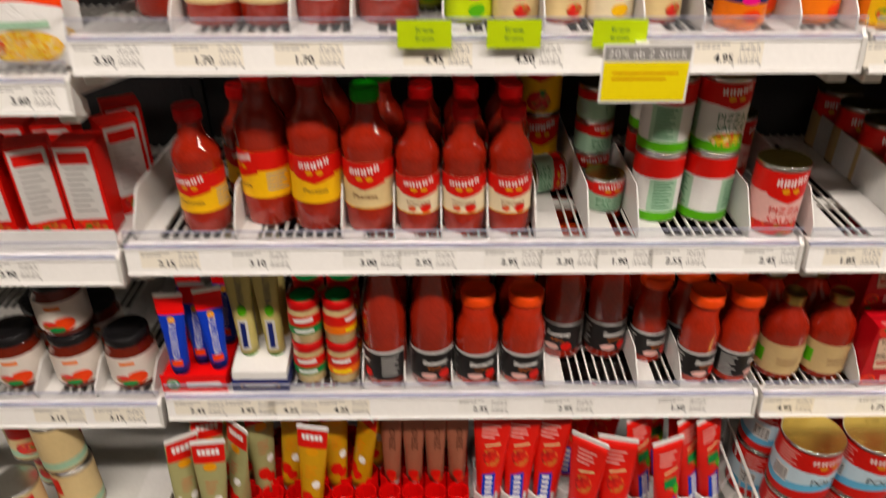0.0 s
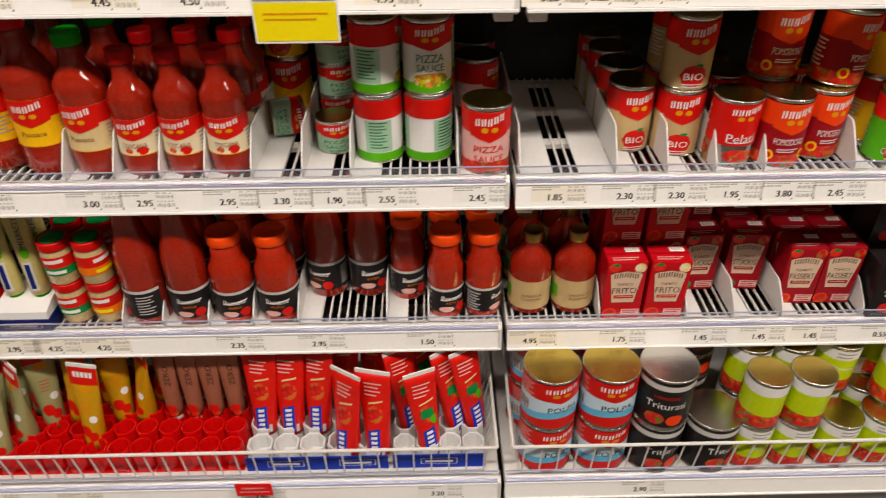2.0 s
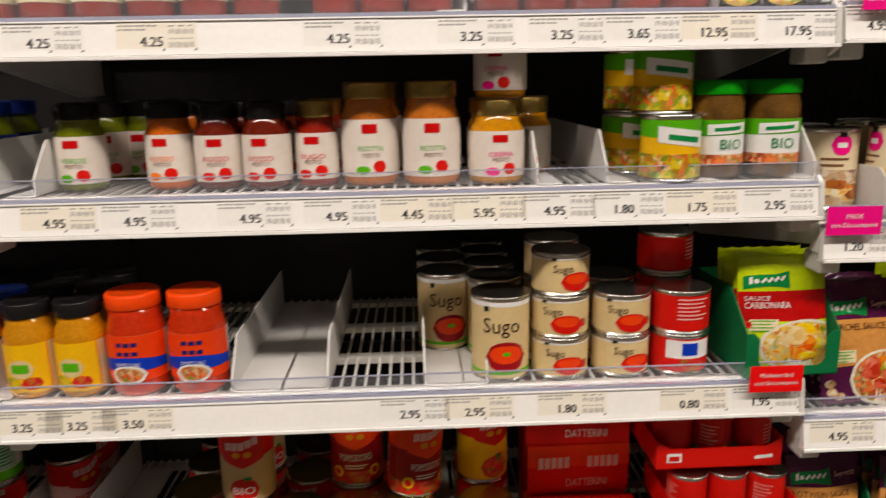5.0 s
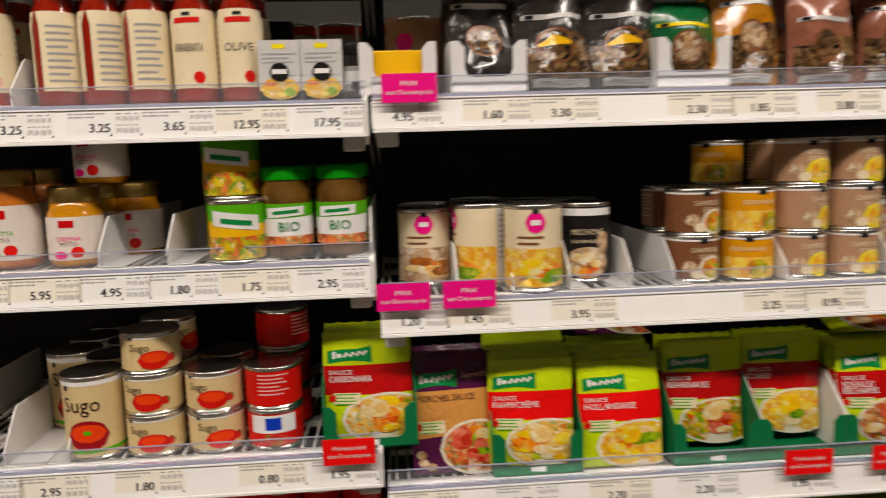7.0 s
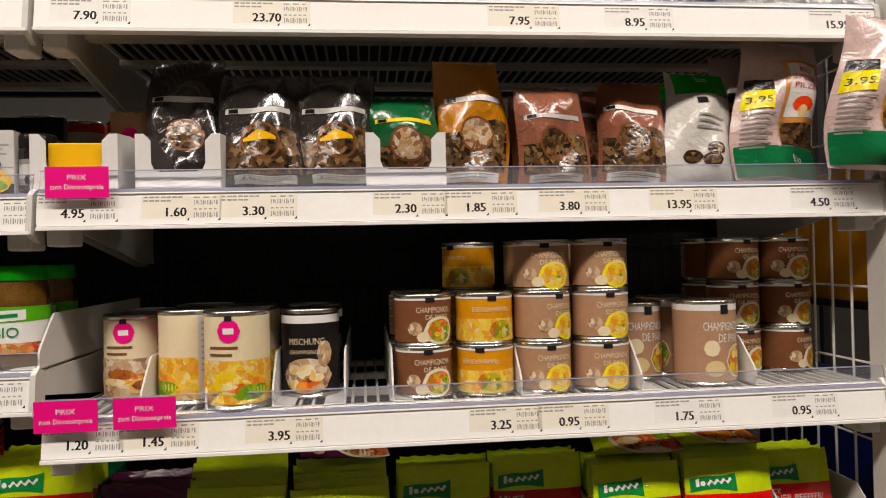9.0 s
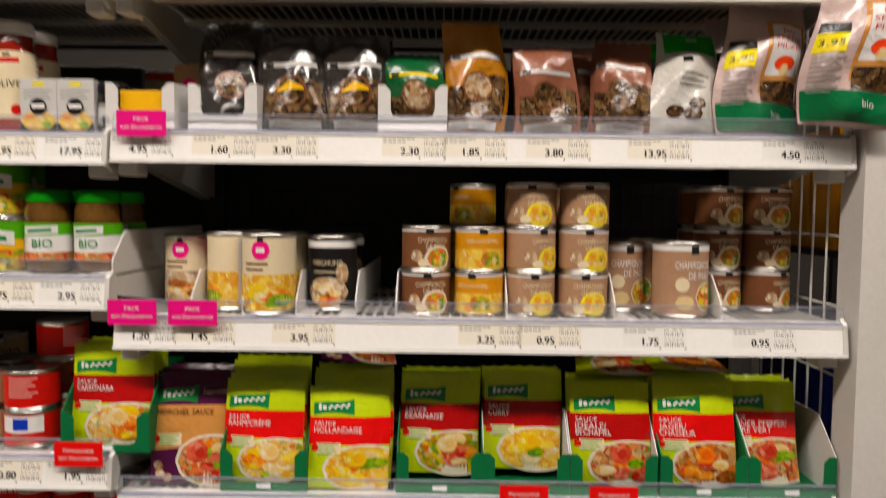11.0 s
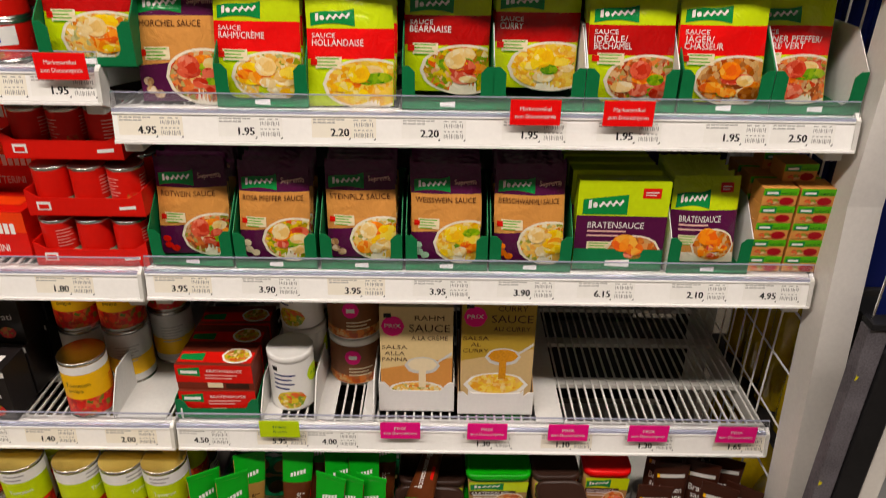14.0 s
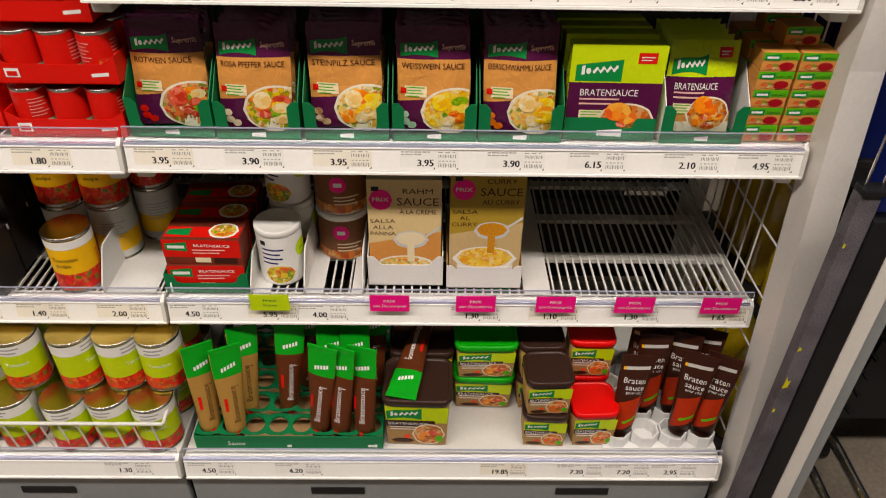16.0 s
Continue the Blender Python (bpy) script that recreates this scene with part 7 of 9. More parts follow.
BRAT = carton("lime and plum gravy carton with a green foot", 0.132, 0.140, 0.030, FILM_LIME, braten_front, "carton", "gravy cartons", "gravy_carton")
BRAT2 = carton("lime and plum gravy carton", 0.132, 0.140, 0.030, FILM_LIME, braten_art, "carton", "gravy cartons", "gravy_carton")
put("BRAT", BRAT, 2.704, 0.040, z, -1, 3)
for k in range(3):
    put("BRAT2", BRAT2, 2.700 - 0.002 * k, 0.078 + 0.034 * k, z + 0.002, 1, 3)
put("TRAY_W", None, 2.838, 0.018, z)
S_BRAT = pouch("lime and plum gravy sachet with a plated dish", 0.100, 0.132, 0.016, FILM_LIME, braten_art, seed=31)
file_of("S_BRAT", S_BRAT, 2.832, 0.042, z + 0.008, 5, 10, 0, 0.022)


def cube_art(a, w, h):
    a.rect(-w / 2, h * 0.60, w / 2, h, GRASS, 1)
    a.leaf(-w * 0.45, h * 0.56, -w * 0.02, h * 0.92, LEAF_GREEN, 2)
    a.rect(-w * 0.40, h * 0.68, -w * 0.08, h * 0.80, WHITE, 3)
    a.text("KLARE SAUCE", w * 0.22, h * 0.72, 0.0035, INK, 2, width=w * 0.42)
    a.ell(w * 0.20, h * 0.28, w * 0.22, h * 0.22, DEEP_RED, 2)
    a.ell(-w * 0.18, h * 0.26, w * 0.20, h * 0.16, F_MEAT, 2)


CUBE = carton("tiny tan and green stock cube carton", 0.050, 0.0268, 0.040, TAN, cube_art, "carton", "stock cube cartons", "stock_cube_carton")
for i, x in enumerate((2.925, 2.979)):
    for k in range(5):
        put("CUBE", CUBE, x, 0.046, z + 0.0272 * k, 0)
        put("CUBE", CUBE, x - 0.002, 0.092, z + 0.0272 * k, 0)
        put("CUBE", CUBE, x - 0.004, 0.138, z + 0.0272 * k, 0)
put("CUBE", CUBE, 2.958, 0.072, z + 0.1362, 3)
put("CUBE", CUBE, 2.950, 0.120, z + 0.1362, -2)

# ---- first shelf of bay D ----
z = top("D", 1)


def cup_pack(a, w, h):
    a.rect(-w / 2, h * 0.30, w / 2, h, RED, 1)
    a.leaf(-w * 0.46, h * 0.55, -w * 0.18, h * 0.92, LEAF_GREEN, 2)
    a.rect(-w * 0.43, h * 0.66, -w * 0.21, h * 0.78, WHITE, 3)
    a.text("BRATENSAUCE", w * 0.14, h * 0.78, 0.0055, WHITE, 2, width=w * 0.46)
    a.lines(-w * 0.12, w * 0.3, h * 0.58, 2, 0.006, PINK, 2)
    a.band(w * 0.14, w * 0.44, lambda u: h * 0.08, lambda u: h * 0.42 - 18 * (u - w * 0.29) ** 2, BROWN, 2)
    a.rect(-w * 0.10, h * 0.10, w * 0.10, h * 0.30, IVORY, 2)


BROWN_CARD = mat("reddish_brown_card", (0.19, 0.045, 0.03), 0.35, var=0.1)
CUPS = carton("red and brown gravy cup pack with a food picture", 0.128, 0.050, 0.060, BROWN_CARD, cup_pack, "cup pack", "gravy cup packs", "gravy_cup_pack", lambda a, w, d: (a.rect(-w * 0.48, d * 0.12, w * 0.48, d * 0.62, RED, 1), a.leaf(-w * 0.46, d * 0.2, -w * 0.16, d * 0.55, LEAF_GREEN, 2), a.ell(w * 0.26, d * 0.45, w * 0.20, d * 0.36, WHITE, 2), a.ell(w * 0.26, d * 0.45, w * 0.17, d * 0.30, F_MIX, 3)))
put("CUP_TRAY", display_tray("dark green card tray for gravy cups", 0.138, 0.215, 0.040, 0.050, 0.5, GREEN, mark=False), 2.068, 0.024, z, 1)
for k in range(2):
    put("CUPS", CUPS, 2.068, 0.060 + 0.004 * k, z + 0.003 + 0.050 * k, 1 - 2 * k)
    put("CUPS", CUPS, 2.070, 0.124, z + 0.003 + 0.050 * k, 0)
    put("CUPS", CUPS, 2.070, 0.188, z + 0.003 + 0.050 * k, 2)


def drum_white(a, w, h):
    a.rect(-w, 0.004, w, h - 0.014, WHITE, 1)
    a.rect(-0.024, h * 0.74, -0.014, h * 0.82, INK, 2)
    a.lines(-0.022, 0.016, h * 0.66, 4, 0.009, NAVY, 2)
    a.ell(0.006, h * 0.22, 0.026, 0.018, F_MIX, 2)
    a.ell(w * 0.45, h * 0.60, 0.017, 0.017, PROMO_LIME, 2)
    a.text("free", w * 0.45, h * 0.60, 0.007, LEAF_GREEN, 3, width=0.018)


def drum_brown(a, w, h):
    a.rect(-w, 0.004, w, h - 0.014, MID_BROWN, 1)
    a.ell(-0.012, h * 0.62, 0.015, 0.015, MAGENTA, 3)
    a.rect(-0.019, h * 0.58, -0.005, h * 0.66, WHITE, 4)
    a.rect(-w, 0.004, w, h * 0.22, F_SAUCE, 2)
    a.lines(-0.02, 0.024, h * 0.36, 3, 0.007, IVORY, 3)


def drum(label, d, h, art, lidm):
    def build():
        r = d / 2
        c = thing("gravy_drum", label, "canister", "gravy canisters")
        part("body", lathe_bm([(r - 0.002, 0), (r, 0.002), (r, h - 0.012), (r - 0.001, h - 0.011)], 28), WHITE, c)
        part("lid", lathe_bm([(r + 0.0005, h - 0.012), (r + 0.0015, h - 0.011), (r + 0.0015, h - 0.002), (r, h), (r - 0.004, h - 0.002), (0.001, h - 0.002)], 28), lidm, c)
        a = Art(round_place(r + 0.0002))
        art(a, math.pi * r, h)
        a.done("label", c)
        return c
    return build


DRUM_W = drum("white gravy canister with a white lid", 0.076, 0.112, drum_white, LID_WHITE)
DRUM_B = drum("brown gravy canister with a pale lid", 0.094, 0.098, drum_brown, LID_WHITE)
put("DRUM_W", DRUM_W, 2.186, 0.082, z, -4)
put("DRUM_W", DRUM_W, 2.196, 0.165, z, 6)
put("DRUM_W", DRUM_W, 2.194, 0.165, z + 0.112, -30)
for k in range(2):
    put("DRUM_B", DRUM_B, 2.287, 0.165, z + 0.098 * k, 14)
    put("DRUM_B", DRUM_B, 2.287, 0.265, z + 0.098 * k, 14)


def cream_box(rows, subs, base, sauce):
    def art(a, w, h):
        a.rect(-w / 2, 0, w / 2, h, base, 1)
        a.slope(-w / 2, w / 2, 0, 0, h * 0.40, h * 0.52, TAN if sauce is IVORY else BEIGE, 1.5)
        a.ell(-w * 0.32, h * 0.82, w * 0.16, w * 0.16, MAGENTA, 2)
        a.rect(-w * 0.44, h * 0.90, -w * 0.34, h * 0.94, INK, 3)
        a.text("PRIX", -w * 0.32, h * 0.825, 0.008, WHITE, 3, width=w * 0.22)
        for i, s in enumerate(rows):
            a.text(s, w * 0.18, h * (0.90 - 0.095 * i), (0.010, 0.015, 0.009)[i], BROWN, 2, width=w * (0.40, 0.56, 0.50)[i])
        for i, s in enumerate(subs):
            a.text(s, -w * 0.30, h * (0.62 - 0.06 * i), 0.008, BROWN, 2, width=w * (0.07 * len(s)))
        a.ell(w * 0.08, h * 0.44, w * 0.25, h * 0.085, SILVER_PRINT, 2)
        a.ell(w * 0.08, h * 0.45, w * 0.21, h * 0.065, sauce, 3)
        a.slope(w * 0.28, w * 0.49, h * 0.46, h * 0.55, h * 0.48, h * 0.58, SILVER_PRINT, 3)
        a.rect(w * 0.03, h * 0.22, w * 0.13, h * 0.42, sauce, 4)
        a.ell(0.0, h * 0.16, w * 0.46, h * 0.12, WHITE, 2)
        a.ell(0.0, h * 0.17, w * 0.40, h * 0.10, F_YELLOW if sauce is not IVORY else F_PASTA, 3)
    return art


def sauce_box(label, body, base, rows, subs, sauce):
    return carton(label, 0.120, 0.205, 0.026, body, cream_box(rows, subs, base, sauce), "carton", "sauce cartons", "sauce_carton")


RAHM = sauce_box("pale orange cream sauce carton with a ladle", IVORY, CREAM, ["RAHM", "SAUCE", "À LA CRÈME"], ["SALSA", "ALLA", "PANNA"], IVORY)
CURRYB = sauce_box("golden curry sauce carton with a ladle", BEIGE, GOLD_PRINT if False else mat("olive_gold_print", (0.42, 0.30, 0.08), 0.45, var=0.06), ["CURRY", "SAUCE", "AU CURRY"], ["SALSA", "AL", "CURRY"], CURRY_YELLOW)
TRAY_CARD = display_tray("white carton tray with a front cut-out", 0.128, 0.150, 0.062, 0.075, 0.72, CARTON_WHITE, mark=False)
TRAY_KRAFT = display_tray("white and brown carton tray with a cut-out", 0.128, 0.150, 0.048, 0.075, 0.95, CARTON_WHITE, mark=False, inner=KRAFT)
put("TRAY_CARD", TRAY_CARD, 2.402, 0.048, z)
put("TRAY_KRAFT", TRAY_KRAFT, 2.536, 0.042, z)
for k in range(4):
    put("RAHM", RAHM, 2.402, 0.068 + 0.028 * k, z + 0.003, 0)
    put("CURRYB", CURRYB, 2.536, 0.066 + 0.028 * k, z + 0.024, 0)
divider("D", 1, 2.142, 0.060, side=1, foot=0.03)
divider("D", 1, 2.232, 0.070, side=1, foot=0.03)
divider("D", 1, 2.008, 0.085, side=1, foot=0.02, length=0.38)
divider("D", 1, 2.330, 0.070, side=-1, foot=0.02)
solid("shelf_mat", box_bm(2.606, 0.022, z, 2.652, 0.38, z + 0.002), CARD_WHITE, "white plastic strip on a wire shelf", "mat", "thing")

# ---- base shelf of bay D ----
z = top("D", 0)


def hole_tray(w=0.338, d=0.30):
    t = thing("tube_tray", "dark green card tube tray with round holes", "tray", "tube trays")
    part("front_wall", box_bm(-w / 2, 0, 0, w / 2, 0.002, 0.034, 0.0005), GREEN, t)
    for s in (-1, 1):
        x = s * (w / 2 - 0.001)
        part("side_wall", box_bm(x - 0.001, 0.0025, 0, x + 0.001, d, 0.036), GREEN, t)
    bm = bmesh.new()
    nx, ny, px, py = 8, 6, w / 8, d / 6
    for i in range(nx):
        for j in range(ny):
            cx, cy, r = -w / 2 + px * (i + 0.5), 0.003 + py * (j + 0.5), 0.0172
            outer, inner = [], []
            for k in range(16):
                a = 2 * math.pi * k / 16
                c, s = math.cos(a), math.sin(a)
                q = max(abs(c) / (px / 2), abs(s) / (py / 2))
                outer.append(bm.verts.new((cx + c / q, cy + s / q, 0.032 + 0.10 * cy)))
                inner.append(bm.verts.new((cx + c * r, cy + s * r, 0.032 + 0.10 * (cy + s * r))))
            low = [bm.verts.new((v.co.x, v.co.y, v.co.z - 0.004)) for v in inner]
            for k in range(16):
                m = (k + 1) % 16
                bm.faces.new((outer[k], outer[m], inner[m], inner[k]))
                bm.faces.new((inner[k], inner[m], low[m], low[k]))
    part("hole_deck", bm, GREEN, t)
    part("tray_floor", box_bm(-w / 2, 0.003, 0, w / 2, d, 0.002), KRAFT, t)
    a = Art(flat_place(-0.0001), 0.5)
    a.text("Sauce", -w * 0.28, 0.016, 0.010, WHITE, 1)
    a.leaf(w * 0.42, 0.006, w * 0.47, 0.014, WHITE, 1)
    a.rect(-0.004, 0.006, 0.004, 0.012, WHITE, 1)
    a.done("print", t)
    return t


put("hole_tray", hole_tray, 2.192, BASE_Y + 0.028, z)


def knorr_tube(body, word_mat):
    def art(a, r, h):
        a.rect(-0.034, h * 0.72, 0.034, h * 0.995, BRIGHT_GREEN, 1)
        for i in range(5):
            a.slope(-0.012 + 0.0055 * i, -0.008 + 0.0055 * i, h * (0.78 + 0.008 * i), h * (0.782 + 0.008 * i), h * (0.82 + 0.008 * i), h * (0.822 + 0.008 * i), WHITE, 2)
        a.text("Bratensauce", 0.001, h * 0.42, 0.011, word_mat, 2, width=0.075, up=True)
        a.lines(0.008, 0.014, h * 0.60, 1, 0.004, word_mat, 2)
        a.ell(0.0, h * 0.10, 0.005, 0.005, RED, 2)
        a.rect(-0.016, h * 0.36, -0.010, h * 0.50, RED, 2)
    return art


TAN_TUBE = mat("tan_gravy_tube", (0.44, 0.27, 0.10), 0.33, metal=0.1, var=0.06)
BROWN_TUBE = mat("brown_gravy_tube", (0.13, 0.042, 0.018), 0.30, metal=0.1, var=0.08)
T_TAN = tube("tan gravy tube with a green end", 0.0182, 0.192, TAN_TUBE, LID_WHITE, knorr_tube(TAN_TUBE, BROWN), crimp=BRIGHT_GREEN)
T_BRN = tube("brown gravy tube with a green end", 0.0182, 0.192, BROWN_TUBE, LID_WHITE, knorr_tube(BROWN_TUBE, WHITE), crimp=BRIGHT_GREEN)
for x, y, tn, tip in ((2.046, -0.053, 34, 4), (2.093, -0.057, 30, 4), (2.106, -0.006, 20, 4)):
    put("T_TAN", T_TAN, x, y, z + 0.012, tn, 6, tip)
for x, y, tn, tip in ((2.244, -0.051, -18, 3), (2.283, -0.054, -24, 0), (2.328, -0.057, -18, -2), (2.180, -0.003, 10, 6), (2.262, 0.000, 8, 3), (2.312, 0.000, 4, 0), (2.338, 0.050, 0, 0), (2.212, 0.048, 0, 3)):
    put("T_BRN", T_BRN, x, y, z + 0.012, tn, 7, tip)


def tub(label, w, d, h, lidm, art, body=None):
    """A rounded, tapering plastic tub with an overhanging lid."""
    def loop(bm, ww, dd, z0, r):
        out = []
        for cx, cy, a0 in ((ww / 2 - r, dd / 2 - r, 0), (-ww / 2 + r, dd / 2 - r, 90), (-ww / 2 + r, -dd / 2 + r, 180), (ww / 2 - r, -dd / 2 + r, 270)):
            for k in range(4):
                a = radians(a0 + 30 * k)
                out.append(bm.verts.new((cx + r * math.cos(a), cy + r * math.sin(a), z0)))
        return out

    def skin(sections):
        bm = bmesh.new()
        rings = [loop(bm, *s) for s in sections]
        n = len(rings[0])
        for p, q in zip(rings, rings[1:]):
            for i in range(n):
                bm.faces.new((p[i], p[(i + 1) % n], q[(i + 1) % n], q[i])).smooth = True
        bm.faces.new(rings[0][::-1])
        bm.faces.new(rings[-1])
        return bm

    def build():
        t = thing("gravy_tub", label, "tub", "gravy tubs")
        part("body", skin([(w * 0.86, d * 0.86, 0, 0.012), (w * 0.88, d * 0.88, 0.003, 0.014), (w * 0.96, d * 0.96, h - 0.012, 0.016)]), body or TUB_BODY, t)
        part("lid", skin([(w, d, h - 0.014, 0.018), (w + 0.002, d + 0.002, h - 0.004, 0.018), (w * 0.97, d * 0.97, h, 0.017), (w * 0.90, d * 0.90, h, 0.016), (w * 0.88, d * 0.88, h - 0.003, 0.015)]), lidm, t)

        def place(u, v, lift):
            k = 0.88 + 0.08 * v / h
            return (u * k, -(d * k / 2) - 0.0006 - lift, v)
        a = Art(place, 0.02)
        art(a, w * 0.97, h - 0.016)
        a.done("label", t)
        return t
    return build


TUB_BODY = mat("tan_printed_tub", (0.40, 0.26, 0.12), 0.35, var=0.12)


def tub_art(a, w, h):
    a.rect(-w / 2, h * 0.60, w / 2, h, LIME, 1)
    a.rect(-w / 2, h * 0.04, w / 2, h * 0.60, TUB_BODY, 1)
    a.rect(-w / 2, h * 0.50, w * 0.30, h * 0.66, BROWN, 2)
    leaf_logo(a, -w * 0.48, h * 0.68, w * 0.08, h * 0.97, 3)
    a.text("BRATENSAUCE", -w * 0.14, h * 0.58, 0.007, WHITE, 3, width=w * 0.64)
    a.lines(-w * 0.44, w * 0.05, h * 0.48, 2, 0.006, WHITE, 3)
    a.dish(w * 0.20, h * 0.31, w * 0.28, h * 0.27, F_SAUCE, 3, 9, n=8)
    a.ell(w * 0.38, h * 0.22, w * 0.07, h * 0.09, GRASS, 7)
    a.ell(-w * 0.24, h * 0.13, w * 0.20, h * 0.06, BROWN, 3)
    a.ell(-w * 0.16, h * 0.24, w * 0.06, h * 0.05, ORANGE_RED, 3)


TUB_L = tub("large gravy tub with a dark brown lid", 0.122, 0.110, 0.122, LID_BROWN, tub_art)
TUB_G = tub("low gravy tub with a green lid", 0.116, 0.100, 0.082, LID_GREEN, tub_art)
TUB_S = tub("small gravy tub with a dark brown lid", 0.084, 0.080, 0.082, LID_BROWN, tub_art)
TUB_R = tub("small gravy tub with a red lid", 0.084, 0.080, 0.088, mat("bright_red_plastic_lid", (0.66, 0.012, 0.016), 0.3, var=0.04), tub_art)
put("TUB_L", TUB_L, 2.424, BASE_Y + 0.088, z, -2)
put("TUB_L", TUB_L, 2.430, BASE_Y + 0.205, z, 0)
put("TUB_L", TUB_L, 2.444, BASE_Y + 0.322, z, 4)
put("T_BRN", None, 0, 0, 0, mat4=pose(2.436, BASE_Y + 0.232, z + 0.1405, 94, 0, -12) @ pose(0, 0, 0, 0, 0, 180))
for k in range(2):
    put("TUB_G", TUB_G, 2.548, BASE_Y + 0.175, z + 0.082 * k, -2 + 3 * k)
    put("TUB_G", TUB_G, 2.548, BASE_Y + 0.285, z + 0.082 * k, 2)
    put("TUB_S", TUB_S, 2.655 - 0.002 * k, BASE_Y + 0.074 + 0.004 * k, z + 0.082 * k, -3 + 5 * k)
    put("TUB_S", TUB_S, 2.650, BASE_Y + 0.165, z + 0.082 * k, 2)
    put("TUB_R", TUB_R, 2.742, BASE_Y + 0.076, z + 0.088 * k if k == 0 else z + 0.088, 2 - 3 * k) if k == 0 else None
    put("TUB_R", TUB_R, 2.742, BASE_Y + 0.166, z + 0.088 * k, -1)


def braun_art(a, r, h):
    a.slope(-0.034, 0.034, h * 0.90, h * 0.95, h * 0.995, h * 0.995, BROWN, 1)
    a.slope(-0.020, 0.026, h * 0.86, h * 0.88, h * 0.90, h * 0.92, SILVER_PRINT, 2)
    a.rect(-0.026, h * 0.86, -0.020, h * 0.90, YELLOW, 3)
    a.text("Braten", 0.001, h * 0.74, 0.012, WHITE, 3, width=0.040)
    a.text("sauce", 0.004, h * 0.66, 0.011, WHITE, 3, width=0.034)
    a.text("pour rôti", 0.004, h * 0.60, 0.006, WHITE, 3, width=0.028)
    a.slope(-0.020, 0.020, h * 0.10, h * 0.24, h * 0.46, h * 0.56, mat("sauce_red_brown_print", (0.40, 0.055, 0.02), 0.35, var=0.1), 2)
    a.slope(-0.006, 0.018, h * 0.22, h * 0.30, h * 0.25, h * 0.33, GRASS, 3)


T_CHOC = tube("dark brown gravy tube with white lettering", 0.0200, 0.175, BROWN, BROWN, braun_art, 0.014, crimp=BROWN)
TRAY_CUP = cup_tray("white moulded tray for gravy tubes", CUP_WHITE, 4, 4, 0.052, 0.026, 0.02)
put("TRAY_CUP", TRAY_CUP, 2.868, BASE_Y + 0.030, z)
for x, y, tn, tip in ((2.797, -0.046, -2, 4), (2.908, -0.040, -22, 2), (2.952, -0.044, -30, 0), (2.856, 0.006, -8, -2), (2.906, 0.008, -24, -2), (2.946, 0.018, -20, 0), (2.892, 0.056, 10, 0), (2.828, 0.034, -30, 3), (2.940, 0.060, -16, 0)):
    put("T_CHOC", T_CHOC, x, y, z + 0.010 + 0.2 * max(0, y), tn, 6, tip)

# ---- fourth shelf of bay D ----
z = top("D", 4)


def prix_tin(food, base):
    def art(a, w, h):
        a.rect(-w, 0.006, w, h - 0.006, base, 1)
        a.ell(-0.006, h * 0.80, 0.013, 0.013, MAGENTA, 3)
        a.rect(-0.012, h * 0.77, 0.000, h * 0.83, WHITE, 4)
        a.rect(-0.010, h * 0.90, -0.002, h * 0.95, INK, 4)
        a.rect(-w * 0.55, h * 0.06, w * 0.55, h * 0.50, food, 2)
        a.dish(0.0, h * 0.24, w * 0.50, h * 0.18, food, 2.2, 4, plate=False)
        a.rect(w * 0.55, 0.006, w, h - 0.006, SILVER_PRINT, 2)
        a.lines(w * 0.58, w * 0.95, h * 0.85, 9, 0.007, INK_GREY, 3)
        a.lines(-0.03, 0.004, h * 0.62, 2, 0.008, MID_BROWN, 3)
    return art


PRIX1 = can("mushroom tin with a pale label and pink dot", 0.072, 0.106, prix_tin(F_MUSH, IVORY), TIN)
PRIX2 = can("mushroom tin with an orange label and pink dot", 0.075, 0.112, prix_tin(F_YELLOW, IVORY), TIN)


def mush_dark(a, w, h):
    a.rect(-w, 0.006, w, h - 0.006, CHAR, 1)
    a.rect(-w, h * 0.84, w, h * 0.93, WHITE, 2)
    a.text("MISCHUNG", 0, h * 0.64, 0.008, IVORY, 3, width=0.044)
    a.text("CHAMPIGNONS", 0, h * 0.52, 0.005, IVORY, 3, width=0.044)
    a.dish(0.0, h * 0.25, 0.032, h * 0.20, F_MUSH, 2, 3, plate=False)
    a.ell(0.022, h * 0.5, 0.010, h * 0.14, F_MUSH, 3)


DARK_T = can("mixed mushroom tin with a black label", 0.072, 0.108, mush_dark, TIN)


